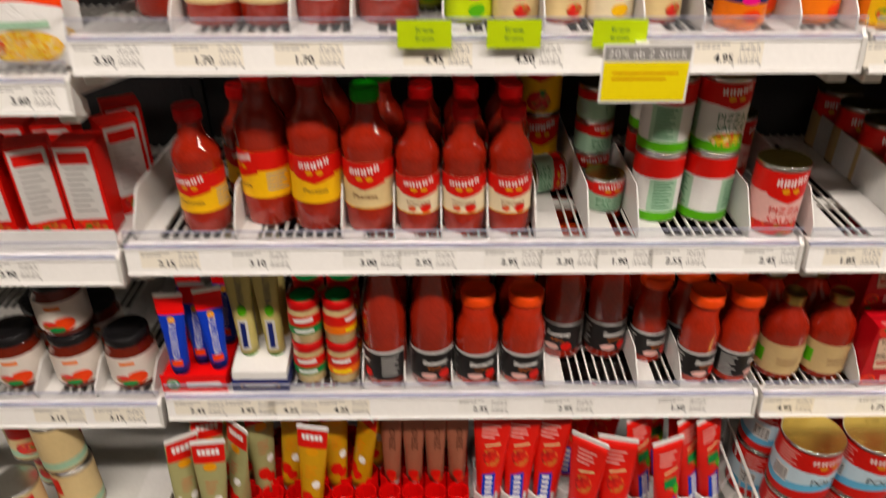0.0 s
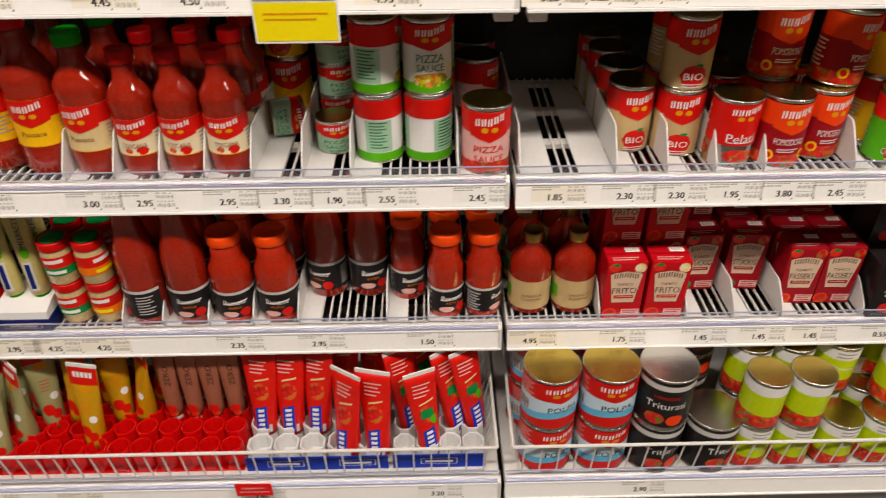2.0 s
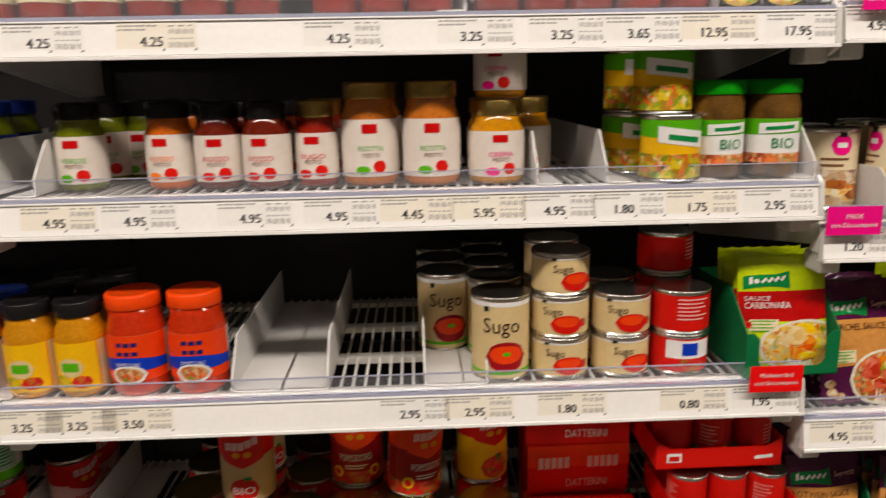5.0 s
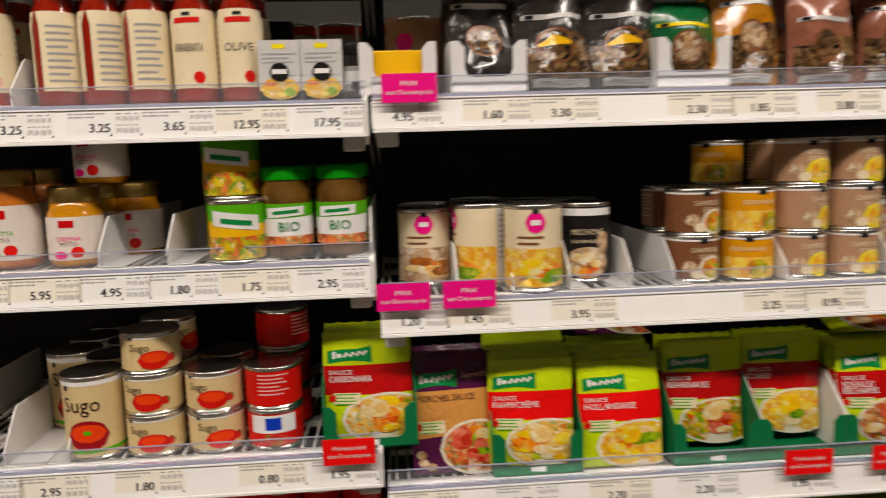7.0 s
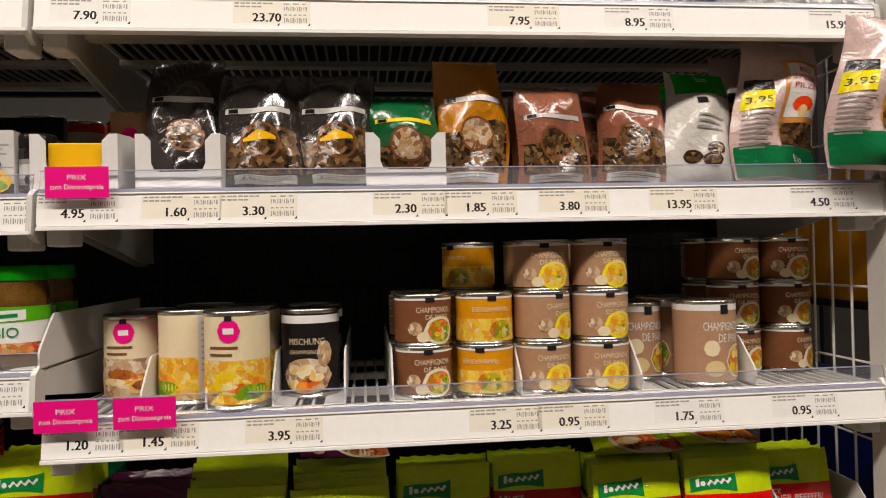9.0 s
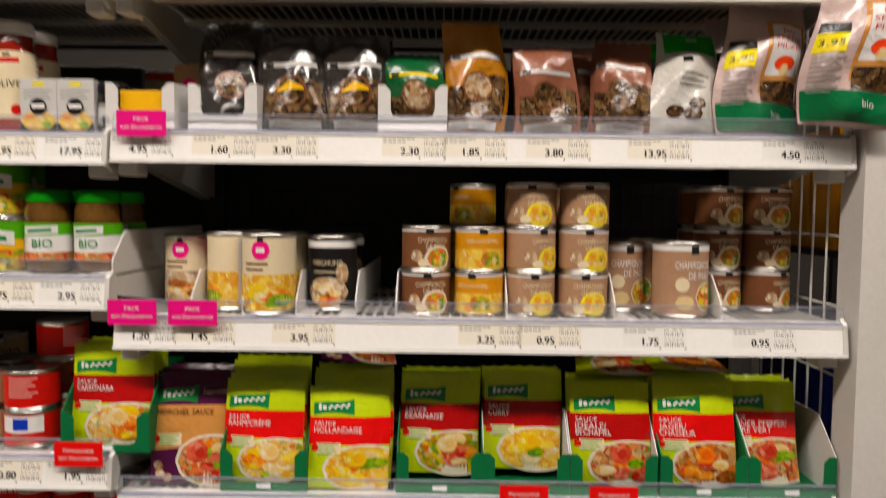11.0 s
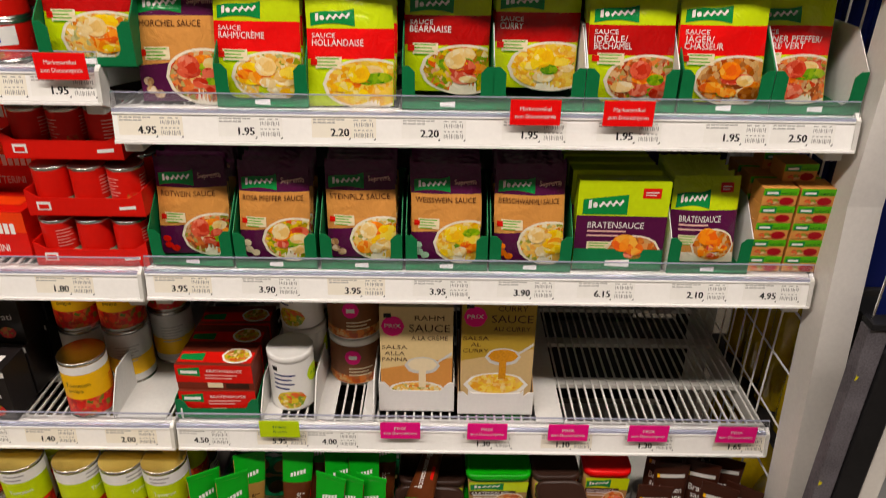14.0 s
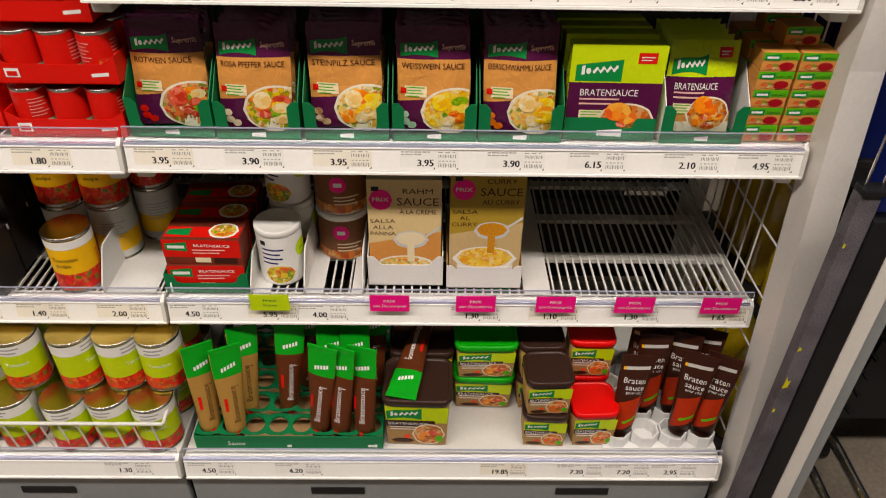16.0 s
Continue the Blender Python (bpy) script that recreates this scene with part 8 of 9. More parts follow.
def champ(base, tall=False):
    def art(a, w, h):
        a.rect(-w, 0.005, w, h - 0.005, base, 1)
        a.rect(-w, h * 0.88, w, h - 0.005, WHITE, 2)
        a.rect(-0.005, h * 0.84, 0.006, h * 0.95, INK, 3)
        if tall:
            a.text("CHAMPIGNONS", 0.002, h * 0.70, 0.011, WHITE, 3, width=0.056)
            a.text("DE PARIS", 0.010, h * 0.56, 0.011, WHITE, 3, width=0.036)
            a.ell(-0.016, h * 0.44, 0.010, 0.010, IVORY, 3)
            a.ell(-0.012, h * 0.20, 0.013, 0.010, CREAM, 3)
            a.dish(0.022, h * 0.28, 0.020, h * 0.20, F_MIX, 3, 6, n=7)
        else:
            a.text("CHAMPIGNON", 0.006, h * 0.70, 0.007, IVORY, 3, width=0.044)
            a.text("DE PARIS", 0.010, h * 0.56, 0.006, IVORY, 3, width=0.030)
            a.ell(-0.018, h * 0.34, 0.009, h * 0.13, F_MUSH, 3)
            a.ell(-0.008, h * 0.18, 0.008, h * 0.10, IVORY, 3)
            a.ell(0.013, h * 0.30, 0.0205, h * 0.27, LEMON if base is not MID_BROWN else PLATE, 3)
            a.dish(0.013, h * 0.30, 0.0165, h * 0.215, F_YELLOW if base is not MID_BROWN else F_MIX, 3, 8, plate=False, n=7)
        a.rect(-w, 0.005, -w * 0.62, h * 0.86, PALE_BROWN, 2)
        a.lines(-w * 0.97, -w * 0.65, h * 0.78, 7, h * 0.08, IVORY, 3)
    return art


CH_B = can("low mushroom tin with a brown label", 0.070, 0.062, champ(PALE_BROWN), TIN, wrap=None)
CH_D = can("low mushroom tin with a dark brown label", 0.070, 0.062, champ(MID_BROWN), TIN)
CH_Y = can("low chanterelle tin with a golden label", 0.070, 0.062, lambda a, w, h: (a.rect(-w, 0.005, w, h - 0.005, GOLD_PRINT, 1), a.rect(-w, h * 0.88, w, h - 0.005, WHITE, 2), a.rect(-0.005, h * 0.84, 0.006, h * 0.95, INK, 3), a.rect(-w * 0.8, h * 0.06, w * 0.6, h * 0.5, F_YELLOW, 2), a.ell(0.012, h * 0.28, 0.016, h * 0.18, F_MIX, 3), a.text("EIERSCHWÄMMLI", 0, h * 0.68, 0.006, IVORY, 3, width=0.046), a.rect(w * 0.62, 0.005, w, h * 0.86, LEMON, 2), a.barcode(w * 0.7, h * 0.15, w * 0.9, h * 0.7, 3)), TIN)
CH_T = can("tall mushroom tin with a brown label", 0.078, 0.106, champ(PALE_BROWN, True), TIN)
CH_T2 = can("slim mushroom tin with a brown label", 0.066, 0.102, champ(PALE_BROWN, True), TIN)
put("PRIX1", PRIX1, 2.064, 0.120, z, 6)
put("PRIX1", PRIX1, 2.066, 0.195, z, 0)
put("PRIX2", PRIX2, 2.140, 0.088, z, -75)
put("PRIX2", PRIX2, 2.142, 0.168, z, -70)
put("PRIX2", PRIX2, 2.203, 0.046, z, 4)
put("PRIX2", PRIX2, 2.206, 0.128, z, 30)
put("DARK_T", DARK_T, 2.284, 0.098, z, -4)
put("DARK_T", DARK_T, 2.286, 0.172, z, 20)
for k in range(3):
    put("CH_D", CH_D, 2.424, 0.062, z + 0.062 * k, 4 + 5 * k) if k < 2 else None
    put("CH_D", CH_D, 2.420, 0.140, z + 0.062 * k, 60) if k < 2 else None
    put("CH_Y", CH_Y, 2.500, 0.060, z + 0.062 * k, -20 if k == 0 else 6) if k < 2 else None
    put("CH_Y", CH_Y, 2.492, 0.136, z + 0.062 * k, (30, -30, -50)[k])
    put("CH_B", CH_B, 2.573, 0.060, z + 0.062 * k, (4, 24, -6)[k])
    put("CH_B", CH_B, 2.648, 0.060, z + 0.062 * k, (-4, 3, 0)[k])
    put("CH_B", CH_B, 2.576, 0.134, z + 0.062 * k, 40)
    put("CH_B", CH_B, 2.650, 0.134, z + 0.062 * k, 40)
    put("CH_D", CH_D, 2.868, 0.140, z + 0.062 * k, (10, -8, 6)[k])
    put("CH_D", CH_D, 2.940, 0.136, z + 0.062 * k, (24, 2, -10)[k])
    put("CH_D", CH_D, 2.866, 0.214, z + 0.062 * k, 30)
put("CH_D", CH_D, 2.494, 0.210, z + 0.0, 0)
put("CH_T2", CH_T2, 2.716, 0.116, z, 8)
put("CH_T2", CH_T2, 2.716, 0.186, z, 8)
put("CH_T", CH_T, 2.788, 0.066, z, 12)
put("CH_T", CH_T, 2.768, 0.150, z, -70)
for x, s in ((2.100, 1), (2.172, 1), (2.246, 1), (2.328, -1), (2.384, 1), (2.537, 1), (2.686, 1), (2.832, 1)):
    divider("D", 4, x, 0.058, foot=0.024, side=s)

# ---- fifth shelf of bay D: bags of dried mushrooms ----
z = top("D", 5)
FILM_CLEAR = mat("clear_crinkled_film", (0.045, 0.038, 0.034), 0.10, var=0.3, scale=60, coat=1.0, bump=0.5)


def bag_art(band, window, label_mat=WHITE, food=None, spot=None):
    def art(a, w, h):
        a.rect(-w * 0.46, h * 0.70, w * 0.46, h * 0.97, band, 1)
        a.rect(-w * 0.40, h * 0.655, w * 0.40, h * 0.70, label_mat, 2)
        a.rect(-w * 0.36, h * 0.66, -w * 0.24, h * 0.695, INK, 3)
        a.band(-w * 0.44, w * 0.44, lambda u: h * 0.10, lambda u: h * (0.46 + 0.06 * math.sin(60 * u)), window, 1)
        if food:
            a.ell(0.0, h * 0.40, w * 0.25, w * 0.23, MID_BROWN, 2)
            a.ell(0.0, h * 0.40, w * 0.22, w * 0.20, food, 3)
        if spot:
            a.band(-w * 0.2, w * 0.2, lambda u: h * 0.40, lambda u: h * 0.50 - abs(u) * 0.5, spot, 4)
        a.rect(-w * 0.36, h * 0.02, w * 0.36, h * 0.09, label_mat, 2)
        a.lines(-w * 0.30, w * 0.30, h * 0.07, 2, 0.004, INK_GREY, 3)
    return art


def bag(label, w, h, t, film, art, seed):
    return pouch(label, w, h, t, film, art, "bag", "dried mushroom bags", "dried_mushroom_bag", seed, low=0.8, wave=1.0)


AMBER = mat("amber_brown_film", (0.52, 0.24, 0.04), 0.2, var=0.12, coat=0.6, bump=0.2)
COPPER = mat("copper_brown_film", (0.34, 0.15, 0.10), 0.2, var=0.15, coat=0.7, bump=0.25)
GREEN_FILM = mat("glossy_green_film", (0.008, 0.14, 0.05), 0.18, var=0.1, coat=0.7, bump=0.2)
WHITE_FILM = mat("crinkled_white_film", (0.66, 0.64, 0.60), 0.24, var=0.08, coat=0.5, bump=0.25)
PINK_FILM = mat("crinkled_pale_pink_film", (0.66, 0.52, 0.49), 0.24, var=0.08, coat=0.5, bump=0.25)
CLEAR_SHEEN = mat("dark_mushrooms_behind_film", (0.035, 0.028, 0.024), 0.12, var=0.4, scale=120, coat=1.0, bump=0.5)
BAG_D = bag("clear bag of dark dried mushrooms", 0.094, 0.160, 0.03, FILM_CLEAR, bag_art(CLEAR_SHEEN, CLEAR_SHEEN, WHITE, F_DRIED), 41)
BAG_M = bag("clear bag of mixed dried mushrooms with a yellow mark", 0.100, 0.136, 0.04, FILM_CLEAR, bag_art(CLEAR_SHEEN, F_DRIED, SILVER_PRINT, F_DRIED, YELLOW), 42)
BAG_G = bag("green bag of dried mushrooms", 0.090, 0.104, 0.03, GREEN_FILM, bag_art(GREEN_FILM, F_DRIED, LEMON, F_MUSH), 43)
BAG_A = bag("amber bag of dried mushrooms with a clear window", 0.092, 0.158, 0.045, AMBER, bag_art(AMBER, F_DRIED, WHITE, F_MUSH), 44)
BAG_C = bag("copper brown bag of dried mushrooms", 0.092, 0.120, 0.045, COPPER, bag_art(COPPER, F_DRIED, SILVER_PRINT, F_DRIED), 45)


def organic(a, w, h):
    a.rect(-w * 0.40, h * 0.77, w * 0.46, h * 0.99, BRIGHT_GREEN, 1)
    a.text("bio", 0.006, h * 0.94, 0.010, WHITE, 2)
    a.rect(-w * 0.16, h * 0.66, -w * 0.02, h * 0.72, INK, 2)
    a.lines(-w * 0.16, w * 0.32, h * 0.54, 3, 0.008, GREY_PRINT, 2)
    for u, v in ((-0.014, 0.20), (0.008, 0.17), (0.014, 0.27)):
        a.ell(u, h * v, 0.012, 0.009, BROWN, 2)
        a.ell(u, h * v, 0.009, 0.006, F_DRIED, 3)


BAG_O = bag("white organic mushroom bag with a green top", 0.094, 0.152, 0.045, WHITE_FILM, organic, 46)


def pink_bag(a, w, h):
    a.rect(-w * 0.06, h * 0.30, w * 0.46, h * 0.86, TAN, 1)
    a.rect(-w * 0.01, h * 0.44, w * 0.41, h * 0.83, WHITE, 2)
    for i, s in enumerate(("BIO", "SPEISE", "PILZE")):
        a.text(s, w * 0.19, h * (0.78 - 0.06 * i), 0.007, RED, 3, width=w * 0.06 * len(s))
    a.ell(w * 0.18, h * 0.53, 0.014, 0.010, ORANGE_RED, 3)
    a.ell(w * 0.18, h * 0.48, 0.006, 0.008, CREAM, 3)
    a.rect(-w * 0.04, h * 0.24, w * 0.44, h * 0.40, F_DRIED, 3)
    a.rect(-w * 0.48, h * 0.02, w * 0.48, h * 0.23, GREEN, 2)
    a.text("bio", w * 0.14, h * 0.15, 0.010, WHITE, 4)
    a.rect(-w * 0.46, h * 0.48, -w * 0.18, h * 0.62, LEMON, 3)
    a.rect(-w * 0.46, h * 0.62, -w * 0.18, h * 0.70, CHAR, 3)
    a.text("3.95", -w * 0.32, h * 0.55, 0.009, INK, 4, width=w * 0.22)
    a.lines(-w * 0.44, -w * 0.14, h * 0.44, 8, 0.006, GREY_PRINT, 3)


BAG_P = bag("pale pink mushroom bag with an orange window", 0.122, 0.182, 0.06, PINK_FILM, pink_bag, 47)
TRAY_W5 = display_tray("white carton tray with a deep cut-out", 0.094, 0.130, 0.062, 0.066, 0.30, CARTON_WHITE, mark=False)
put("TRAY_W5", TRAY_W5, 2.034, 0.018, z)
put("YBOX", carton("yellow carton in a white tray", 0.062, 0.050, 0.080, YELLOW, lambda a, w, h: a.rect(-w / 2, 0, w / 2, h * 0.3, GOLD_PRINT, 1)), 2.034, 0.066, z + 0.003)
put("TRAY_W5", None, 2.146, 0.020, z)
put("TRAY_W5", None, 2.405, 0.018, z)
put("BAG_D", BAG_D, 2.146, 0.060, z + 0.003, 2, 6)
put("BAG_D", None, 2.146, 0.095, z + 0.003, 2, 6)
put("PACK_TAUPE", pouch("taupe food packet with a pink dot", 0.080, 0.118, 0.02, PALE_BROWN, lambda a, w, h: (a.ell(-0.014, h * 0.70, 0.013, 0.013, MAGENTA, 1), a.rect(-0.03, h * 0.2, 0.03, h * 0.45, F_MUSH, 1)), "packet", "food pouches", "food_packet", 48), 2.060, 0.170, z, 0, 4)
for i, x in enumerate((2.236, 2.326)):
    for k in range(3):
        put("BAG_M", BAG_M, x + 0.001 * k, 0.050 + 0.034 * k, z + 0.001, (1, -2, 2)[k], 8)
put("BAG_G", BAG_G, 2.405, 0.062, z + 0.008, 0, 8)
put("BAG_G", None, 2.405, 0.095, z + 0.008, 2, 8)
put("BAG_A", BAG_A, 2.489, 0.050, z, 2, 9)
put("BAG_A", None, 2.492, 0.100, z, -3, 9)
put("BAG_C", BAG_C, 2.588, 0.050, z, -2, 8)
put("BAG_C", None, 2.590, 0.100, z, 4, 8)
put("BAG_C2", bag("tall copper brown mushroom bag leaning over", 0.090, 0.140, 0.045, COPPER, bag_art(COPPER, F_DRIED, WHITE, F_DRIED), 49), 2.690, 0.060, z, -14, 8, 5)
put("BAG_C2", None, 2.668, 0.105, z, 8, 8, -4)
put("BAG_O", BAG_O, 2.782, 0.048, z, 4, 8, 3)
put("BAG_O", None, 2.776, 0.100, z, -2, 8)
put("BAG_P", BAG_P, 2.884, 0.050, z, 6, 7, 3)
put("BAG_P", None, 2.884, 0.118, z, 2, 7)
put("BAG_P", None, 2.968, -0.024, z + 0.006, -8, 3, 5)

# ---- price labels ----
def price_row(bay, level, text):
    """'x:price x:price' with * for a cream slip; x in centimetres from the bay's left end."""
    for item in text.split():
        x, p = item.split(":")
        price_label(bay, level, LEFT[bay] + float(x) / 100, p.strip("*"), "*" in p)


price_row("D", 5, "4:4.95 15:1.60* 23.4:3.30* 40.5:2.30* 48.7:1.85* 59.8:3.80* 73.3:13.95* 91.2:4.50")
price_row("D", 6, "5.7:7.90 25.3:23.70* 54.3:7.95* 68.3:8.95 94.2:15.95")
price_row("D", 4, "4.1:1.20 12.1:1.45* 25.7:3.95* 51:3.25* 59.1:0.95* 73.3:1.75 88.1:0.95")
price_row("D", 3, "4.8:4.95* 18.1:1.95 30.6:2.20* 42.6:2.20 56:1.95 68.7:1.95 83:1.95 91.9:2.50")
price_row("D", 2, "5.3:3.95* 18.4:3.90 31.2:3.95* 43.9:3.95 56.5:3.90 68.5:6.15 82.4:2.10 93.3:4.95")
price_row("D", 1, "4.3:4.50 17.5:5.95* 25.9:4.00 51.9:1.30 65.3:1.10* 79.2:1.30 94.3:1.65*")
price_row("D", 0, "4.9:4.50 20.6:4.20 57.7:19.85* 71.6:7.20 80.2:7.20 88.8:2.95")
price_row("C", 0, "26:2.90 90:1.30")
price_row("C", 1, "4.8:4.95* 20.7:1.75 35.2:1.45 45.6:1.45 54.8:1.45 67.2:0.55 78.5:1.40* 92:2.00*")
price_row("C", 2, "6.9:1.85* 17.6:2.30 25.6:2.30 34.1:1.95 42.2:3.80 50.2:2.45 62:3.25 87.6:1.80*")
price_row("C", 3, "3.8:3.25* 10.3:3.25* 17:3.50* 50.5:2.95 58.5:2.95* 70:1.80* 85.3:0.80* 94.4:1.95")
price_row("C", 4, "11:4.95* 20:4.95 33:4.95 42.8:4.95 51.5:4.45* 59.8:5.95* 68:4.95 76.2:1.80 84.8:1.75* 94:2.95")
price_row("C", 5, "12:4.25 24:4.25* 44:4.25 58.5:3.25 68.5:3.25 77:3.65 85.5:12.95* 95:17.95")
price_row("C", 6, "92:12.40")
price_row("B", 3, "5:3.50 17.5:1.70* 30:1.70* 46:4.45* 57.4:4.50 82.3:4.95*")
price_row("B", 2, "6.7:2.15* 20:3.10 36.2:3.00 44.3:2.95 56.9:2.95 65.1:3.30 73.2:1.90 81.1:2.55 94.9:2.45")
price_row("B", 1, "5.9:2.45* 14.3:3.95* 21.5:4.25* 30:4.25* 53.4:2.35 67.7:2.95 86.8:1.50")
price_row("B", 0, "6.2:2.95* 21.5:2.75* 55.3:2.95 88.1:3.20")
price_row("A", 3, "82:3.60* 93:3.60")
price_row("A", 2, "83:3.90")
price_row("A", 1, "82:3.15* 92:3.15*")
price_row("A", 0, "92:1.85")

# ---- promotion cards ----
DISC = [("PRIX", 0.30), ("zum Discountpreis", 0.84)]
for lv, x in ((1, 2.377), (1, 2.521), (1, 2.655), (1, 2.788), (1, 2.934), (4, 2.030), (4, 2.112), (5, 2.046)):
    promo_card("D", lv, x, MAGENTA, DISC, "small magenta discount card clipped to a rail")
MARK = [("Markenartikel", 0.62), ("zum Discountpreis", 0.82)]
promo_card("D", 3, 2.562, PROMO_RED, MARK, "small red promotion card clipped to a rail")
promo_card("D", 3, 2.684, PROMO_RED, MARK, "small red promotion card clipped to a rail")
promo_card("C", 3, 1.954, PROMO_RED, MARK, "small red promotion card clipped to a rail")
promo_card("B", 0, 0.543, PROMO_RED, MARK, "small red promotion card clipped to a rail")
FREE = [("free", 0.34), ("from", 0.34)]
promo_card("D", 1, 2.177, PROMO_LIME, FREE, "small lime free-from card clipped to a rail")
for x in (0.447, 0.556, 0.685):
    promo_card("B", 3, x, PROMO_LIME, FREE, "small lime card clipped to a rail")

# the larger yellow offer card that hangs below the third rail of bay B
p = thing("offer_card", "yellow and grey offer card hanging from a rail", "sign", "promotion cards", pose(0.7125, -0.041, 1.085))
part("card", box_bm(-0.0535, -0.001, 0, 0.0535, 0.0, 0.072), WHITE, p)
a = Art(flat_place(-0.0011), 0.5)
a.rect(-0.051, 0.003, 0.051, 0.051, LEMON, 1)
a.rect(-0.051, 0.053, 0.051, 0.0695, GREY_PRINT, 1)
a.text("20% ab 2 Stück", 0, 0.0612, 0.010, WHITE, 2, width=0.094)
a.lines(-0.040, 0.040, 0.036, 2, 0.007, GOLD_PRINT, 2)
a.done("print", p)
part("clip", box_bm(-0.008, 0.0005, 0.060, 0.008, 0.0405, 0.066, 0.0005), LID_WHITE, p)
# ---- the end of the gondola and what stands beside it ----
end = thing("gondola_end_frame", "light grey steel end frame of the shelving", "frame")
prof = [(-0.125, 0.0), (-0.070, 0.0), (0.045, 0.95), (0.048, 2.0), (-0.010, 2.0), (-0.010, 0.98), (-0.112, 0.2)]
part("front_post", prism_bm(prof, "x", 3.003, 3.052), POST_GREY, end)
part("rear_post", box_bm(3.003, DEPTH, 0.0, 3.052, DEPTH + 0.05, 2.0, 0.004), POST_GREY, end)
part("top_rail", box_bm(3.003, 0.0485, 1.95, 3.052, DEPTH - 0.001, 2.0, 0.004), POST_GREY, end)
part("foot", box_bm(3.000, -0.126, 0.0, 3.10, DEPTH, 0.035, 0.004), BLACK, end)


def post_y(zz):
    return -0.06 + 0.10 * min(1.0, zz / 0.95)


for k in range(9):
    y = 0.075 + 0.04 * k
    part("panel_wire", rod_bm((3.001, y, 0.04), (3.001, y, 1.97), 0.0017), WIRE_WHITE, end)
for k in range(20):
    zz = 0.08 + 0.099 * k
    part("panel_wire", rod_bm((3.0045, post_y(zz), zz), (3.0045, DEPTH, zz), 0.0017), WIRE_WHITE, end)

# yellow bottles and blue packs on the end shelf beyond the wire panel
OIL = mat("yellow_oil_in_plastic", (0.62, 0.46, 0.02), 0.15, var=0.1, coat=1.0)
END_BOTTLE = bottle("yellow oil bottle with a dark label", [(0.036, 0), (0.04, 0.006), (0.04, 0.20), (0.03, 0.235), (0.016, 0.27), (0.016, 0.285)], OIL, LID_BLACK, 0.018, 0.018, (0.05, 0.16, CHAR, 0.5), lambda a, w, band: a.ell(0, 0.1, 0.018, 0.03, LEMON, 2), "bottle", "oil bottles", "oil_bottle", 20)
rack = thing("end_rack", "dark steel rack beside the shelving", "rack")
for zz in (0.10, 0.46, 0.80, 1.12, 1.44):
    part("rack_shelf", box_bm(3.058, 0.07, zz - 0.012, 3.22, DEPTH + 0.03, zz, 0.002), BACK_DARK, rack)
for y in (0.072, DEPTH + 0.02):
    part("rack_post", box_bm(3.205, y, 0.0, 3.22, y + 0.012, 1.9, 0.001), BACK_DARK, rack)
for lvl in (0.10, 0.46):
    for k in range(4):
        put("END_BOTTLE", END_BOTTLE, 3.108, 0.12 + 0.088 * k, lvl, 90)
BLUE_PACK = carton("dark blue food carton with a red mark", 0.080, 0.19, 0.11, NAVY, lambda a, w, h: (a.ell(0, h * 0.6, 0.03, 0.02, RED, 1), a.rect(-0.02, h * 0.3, 0.02, h * 0.42, WHITE, 1)), "carton", "blue cartons", "food_carton")
for lvl in (0.80, 1.12):
    for k in range(4):
        put("BLUE_PACK", BLUE_PACK, 3.118, 0.12 + 0.088 * k, lvl, 90)
AMBER_PACK = carton("amber food carton on a dark rack", 0.080, 0.19, 0.11, GOLD_PRINT, lambda a, w, h: a.rect(-0.03, h * 0.3, 0.03, h * 0.5, YELLOW, 1), "carton", "amber cartons", "food_carton")
for k in range(4):
    put("AMBER_PACK", AMBER_PACK, 3.118, 0.12 + 0.088 * k, 1.44, 90)

# promotion stand with a speckled dark panel and a steel beam, seen past the end frame
SPECKLE = mat("speckled_dark_grey_board", (0.15, 0.14, 0.155), 0.45, var=0.40, scale=90.0, bump=0.05)
PALE_PANEL = mat("pale_grey_card", (0.40, 0.42, 0.42), 0.5, var=0.06)
cab = thing("promotion_stand", "black promotion stand with a grey steel beam", "display stand", m=pose(0.024, 0, 0))
part("side_panel", box_bm(2.968, -0.150, 0.03, 2.996, -0.1275, 0.870, 0.002), SPECKLE, cab, "speckled dark grey board")
part("edge_strip", box_bm(2.9965, -0.154, 0.0, 3.034, -0.1275, 0.835, 0.003), BLACK, cab, "glossy black edge strip")
part("steel_beam", box_bm(3.0345, -0.151, 0.0, 3.064, -0.1275, 1.02, 0.002), POST_GREY, cab, "light grey steel beam")
part("beam_flange", box_bm(3.0645, -0.142, 0.0, 3.090, -0.1275, 1.02, 0.002), GREY_PLINTH, cab)
part("stand_shelf", box_bm(3.091, -0.142, 0.776, 3.50, 0.0, 0.786, 0.002), BLACK, cab)
part("top_board", box_bm(2.968, -0.1535, 0.871, 3.022, -0.128, 0.880, 0.001), BLACK, cab)
part("info_card", box_bm(3.006, -0.158, 0.862, 3.050, -0.1545, 0.96, 0.001), PALE_PANEL, cab, "pale grey card")
part("red_mark", box_bm(3.014, -0.162, 0.872, 3.044, -0.1582, 0.915, 0.0015), LID_RED, cab)
for k in range(3):
    part("stand_wire", rod_bm((2.974 + 0.022 * k, -0.140, 0.880), (2.974 + 0.022 * k, -0.140, 0.96), 0.0016), CHROME, cab)
part("stand_wire", rod_bm((2.970, -0.1435, 0.96), (3.022, -0.1435, 0.96), 0.002), CHROME, cab)
FLECK = mat("yellow_paper_flecks", (0.62, 0.55, 0.04), 0.5, var=0.1)
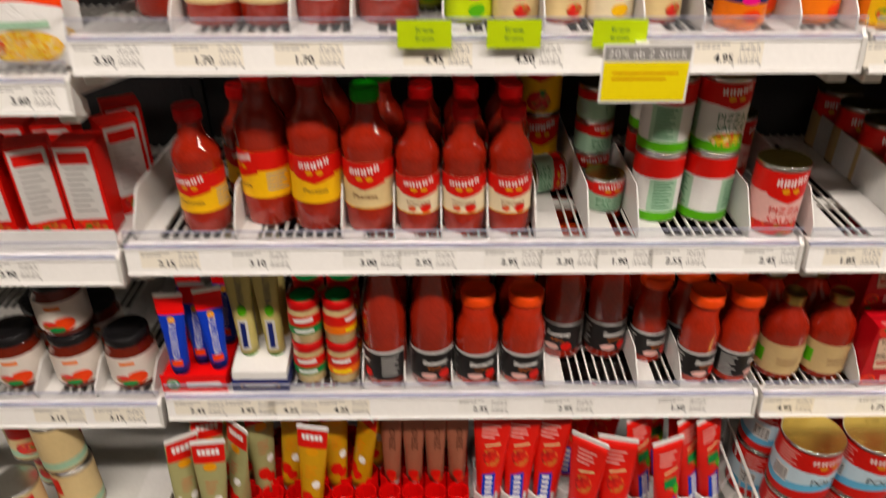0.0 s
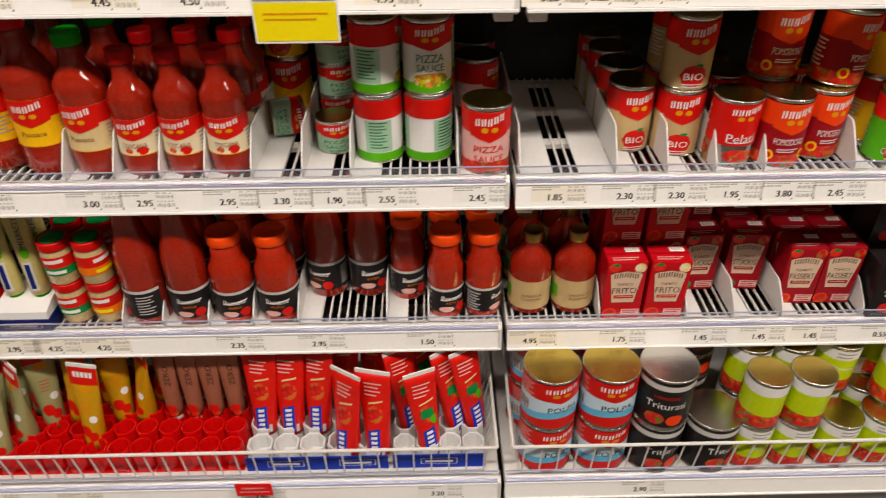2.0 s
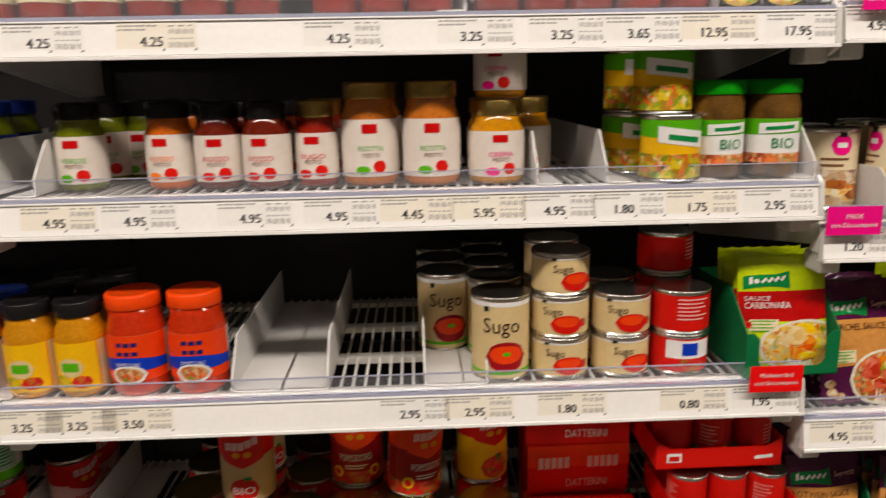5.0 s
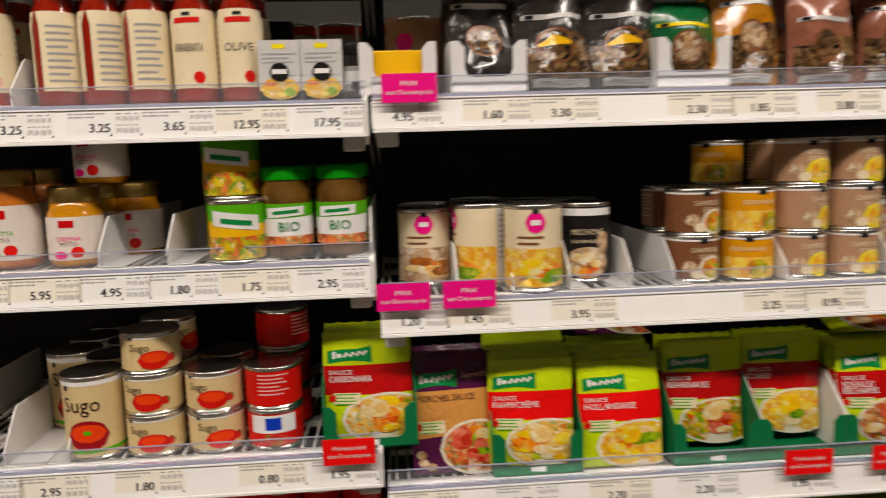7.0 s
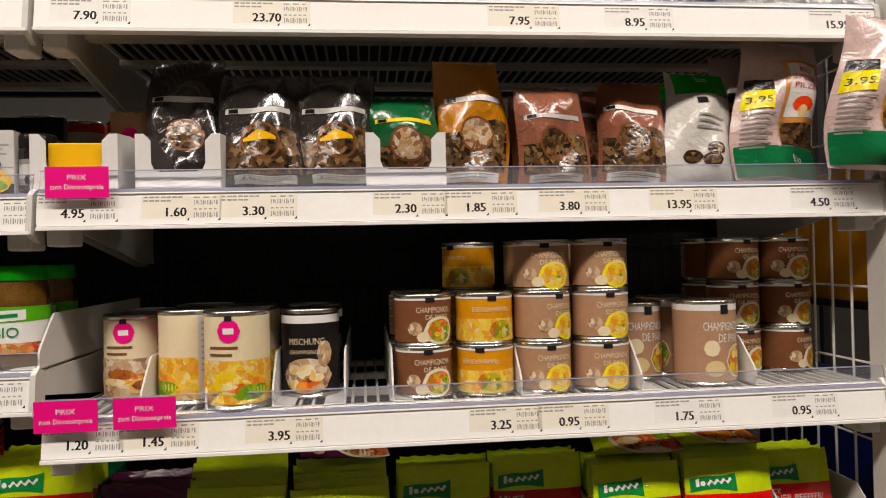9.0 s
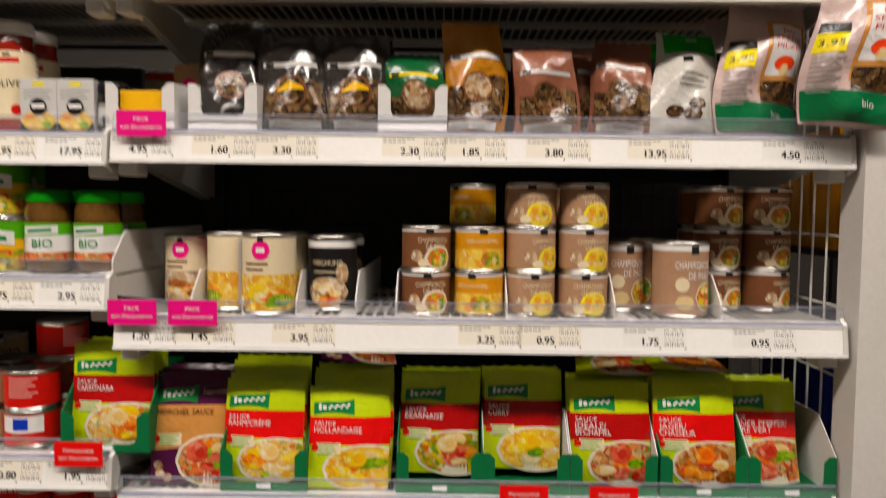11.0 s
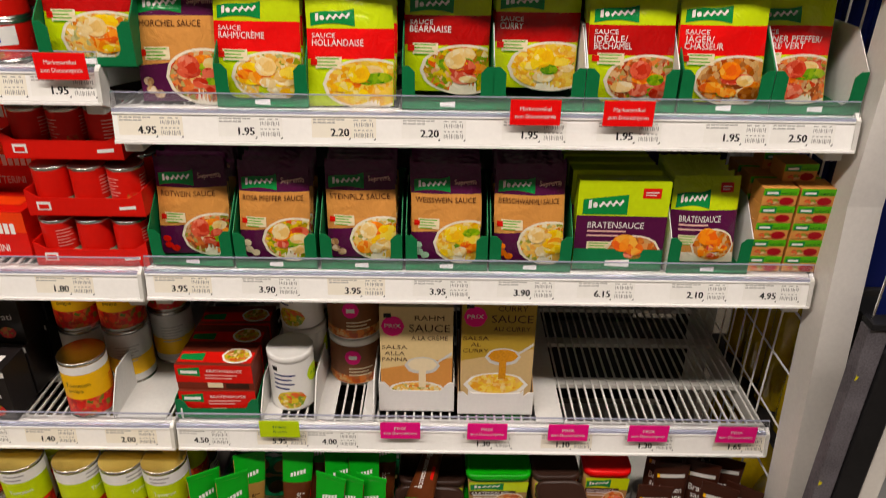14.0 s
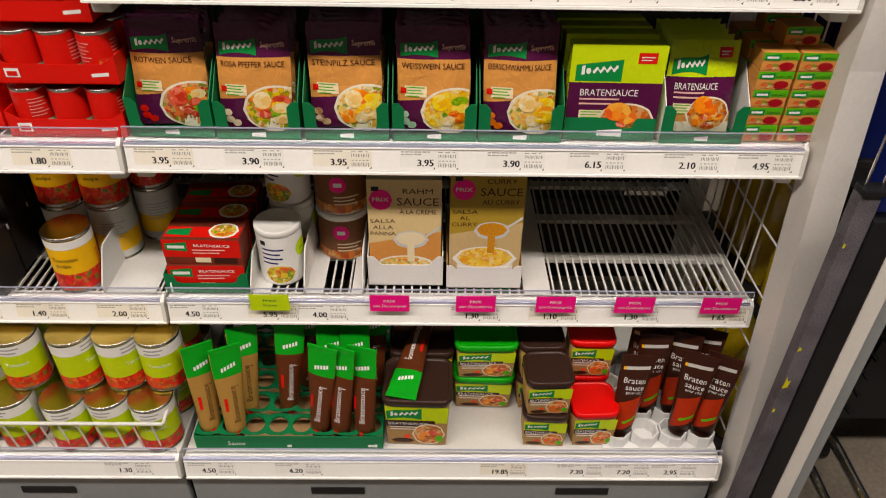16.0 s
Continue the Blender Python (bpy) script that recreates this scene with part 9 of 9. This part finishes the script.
for x, zz, w, h in ((2.969, 0.60, 0.006, 0.010), (2.969, 0.52, 0.010, 0.026), (2.969, 0.465, 0.005, 0.012), (2.970, 0.79, 0.004, 0.010)):
    fl = bmesh.new()
    vs = [fl.verts.new((x + w * a, -0.1512, zz + h * b)) for a, b in ((0, 0), (0.8, 0.1), (1, 0.7), (0.5, 0.6), (0.2, 1))]
    fl.faces.new(vs)
    part("paper_fleck", fl, FLECK, cab, "torn yellow paper")
cart = thing("shopping_trolley", "black shopping trolley with chrome tubes on the floor", "trolley")
part("basket", prism_bm([(0.10, 0.16), (0.50, 0.14), (0.54, 0.60), (0.06, 0.58)], "x", 3.31, 3.75), BLACK, cart, "black plastic basket")
for k in range(7):
    part("basket_rib", rod_bm((3.307, 0.06, 0.22 + 0.05 * k), (3.307, 0.50, 0.20 + 0.05 * k), 0.005), BLACK, cart)
for x in (3.243, 3.322):
    part("chrome_tube", rod_bm((x, 0.16, 0.105), (x - 0.008, -0.30, 0.105), 0.0115, seg=14), CHROME, cart, "chrome tube")
    part("wheel", rod_bm((x - 0.014, 0.14, 0.0455), (x + 0.014, 0.14, 0.0455), 0.045, seg=18), BLACK, cart)
    part("wheel_fork", box_bm(x - 0.006, 0.132, 0.086, x + 0.006, 0.148, 0.100), CHROME, cart)
for k in range(2):
    put("BLUE_PACK", BLUE_PACK, 3.125, -0.075, 0.787 + 0.191 * k, 0)

# goods of the next aisle that show above the back panels
FAR = can("distant tin on the shelf of the next aisle", 0.07, 0.11, lambda a, w, h: a.rect(-w, 0.006, w, h - 0.006, WHITE, 1), TIN, group="goods of the next aisle", name="far_tin")
FAR2 = can("distant red jar on the shelf of the next aisle", 0.07, 0.10, lambda a, w, h: (a.rect(-w, 0.006, w, h - 0.006, ORANGE_RED, 1), a.rect(-w, h * 0.5, w, h * 0.8, IVORY, 2)), TIN, group="goods of the next aisle", name="far_tin")
for z0, x0 in ((1.672, -0.9),):
    solid("far_shelf", box_bm(-1.0, DEPTH + 0.055, z0 - 0.02, 3.0, DEPTH + 0.40, z0), STEEL_WHITE, "white shelf of the next aisle", "shelf", "structure")
    for k in range(52):
        put(("FAR", "FAR2")[k % 4 != 0], (FAR, FAR2)[k % 4 != 0], x0 + 0.0745 * k, DEPTH + 0.115, z0, 37 * k)
BACK_GRID = bmesh.new()
for k in range(46):
    rod_bm((2.03 + 0.0205 * k, DEPTH + 0.006, 1.34), (2.03 + 0.0205 * k, DEPTH + 0.006, 1.545), 0.0012, BACK_GRID)
for zz in (1.40, 1.47, 1.53):
    rod_bm((2.025, DEPTH + 0.0035, zz), (2.975, DEPTH + 0.0035, zz), 0.0015, BACK_GRID)
solid("back_grid", BACK_GRID, BACK_DARK, "dark wire grid in front of a back panel", "grid", "structure")
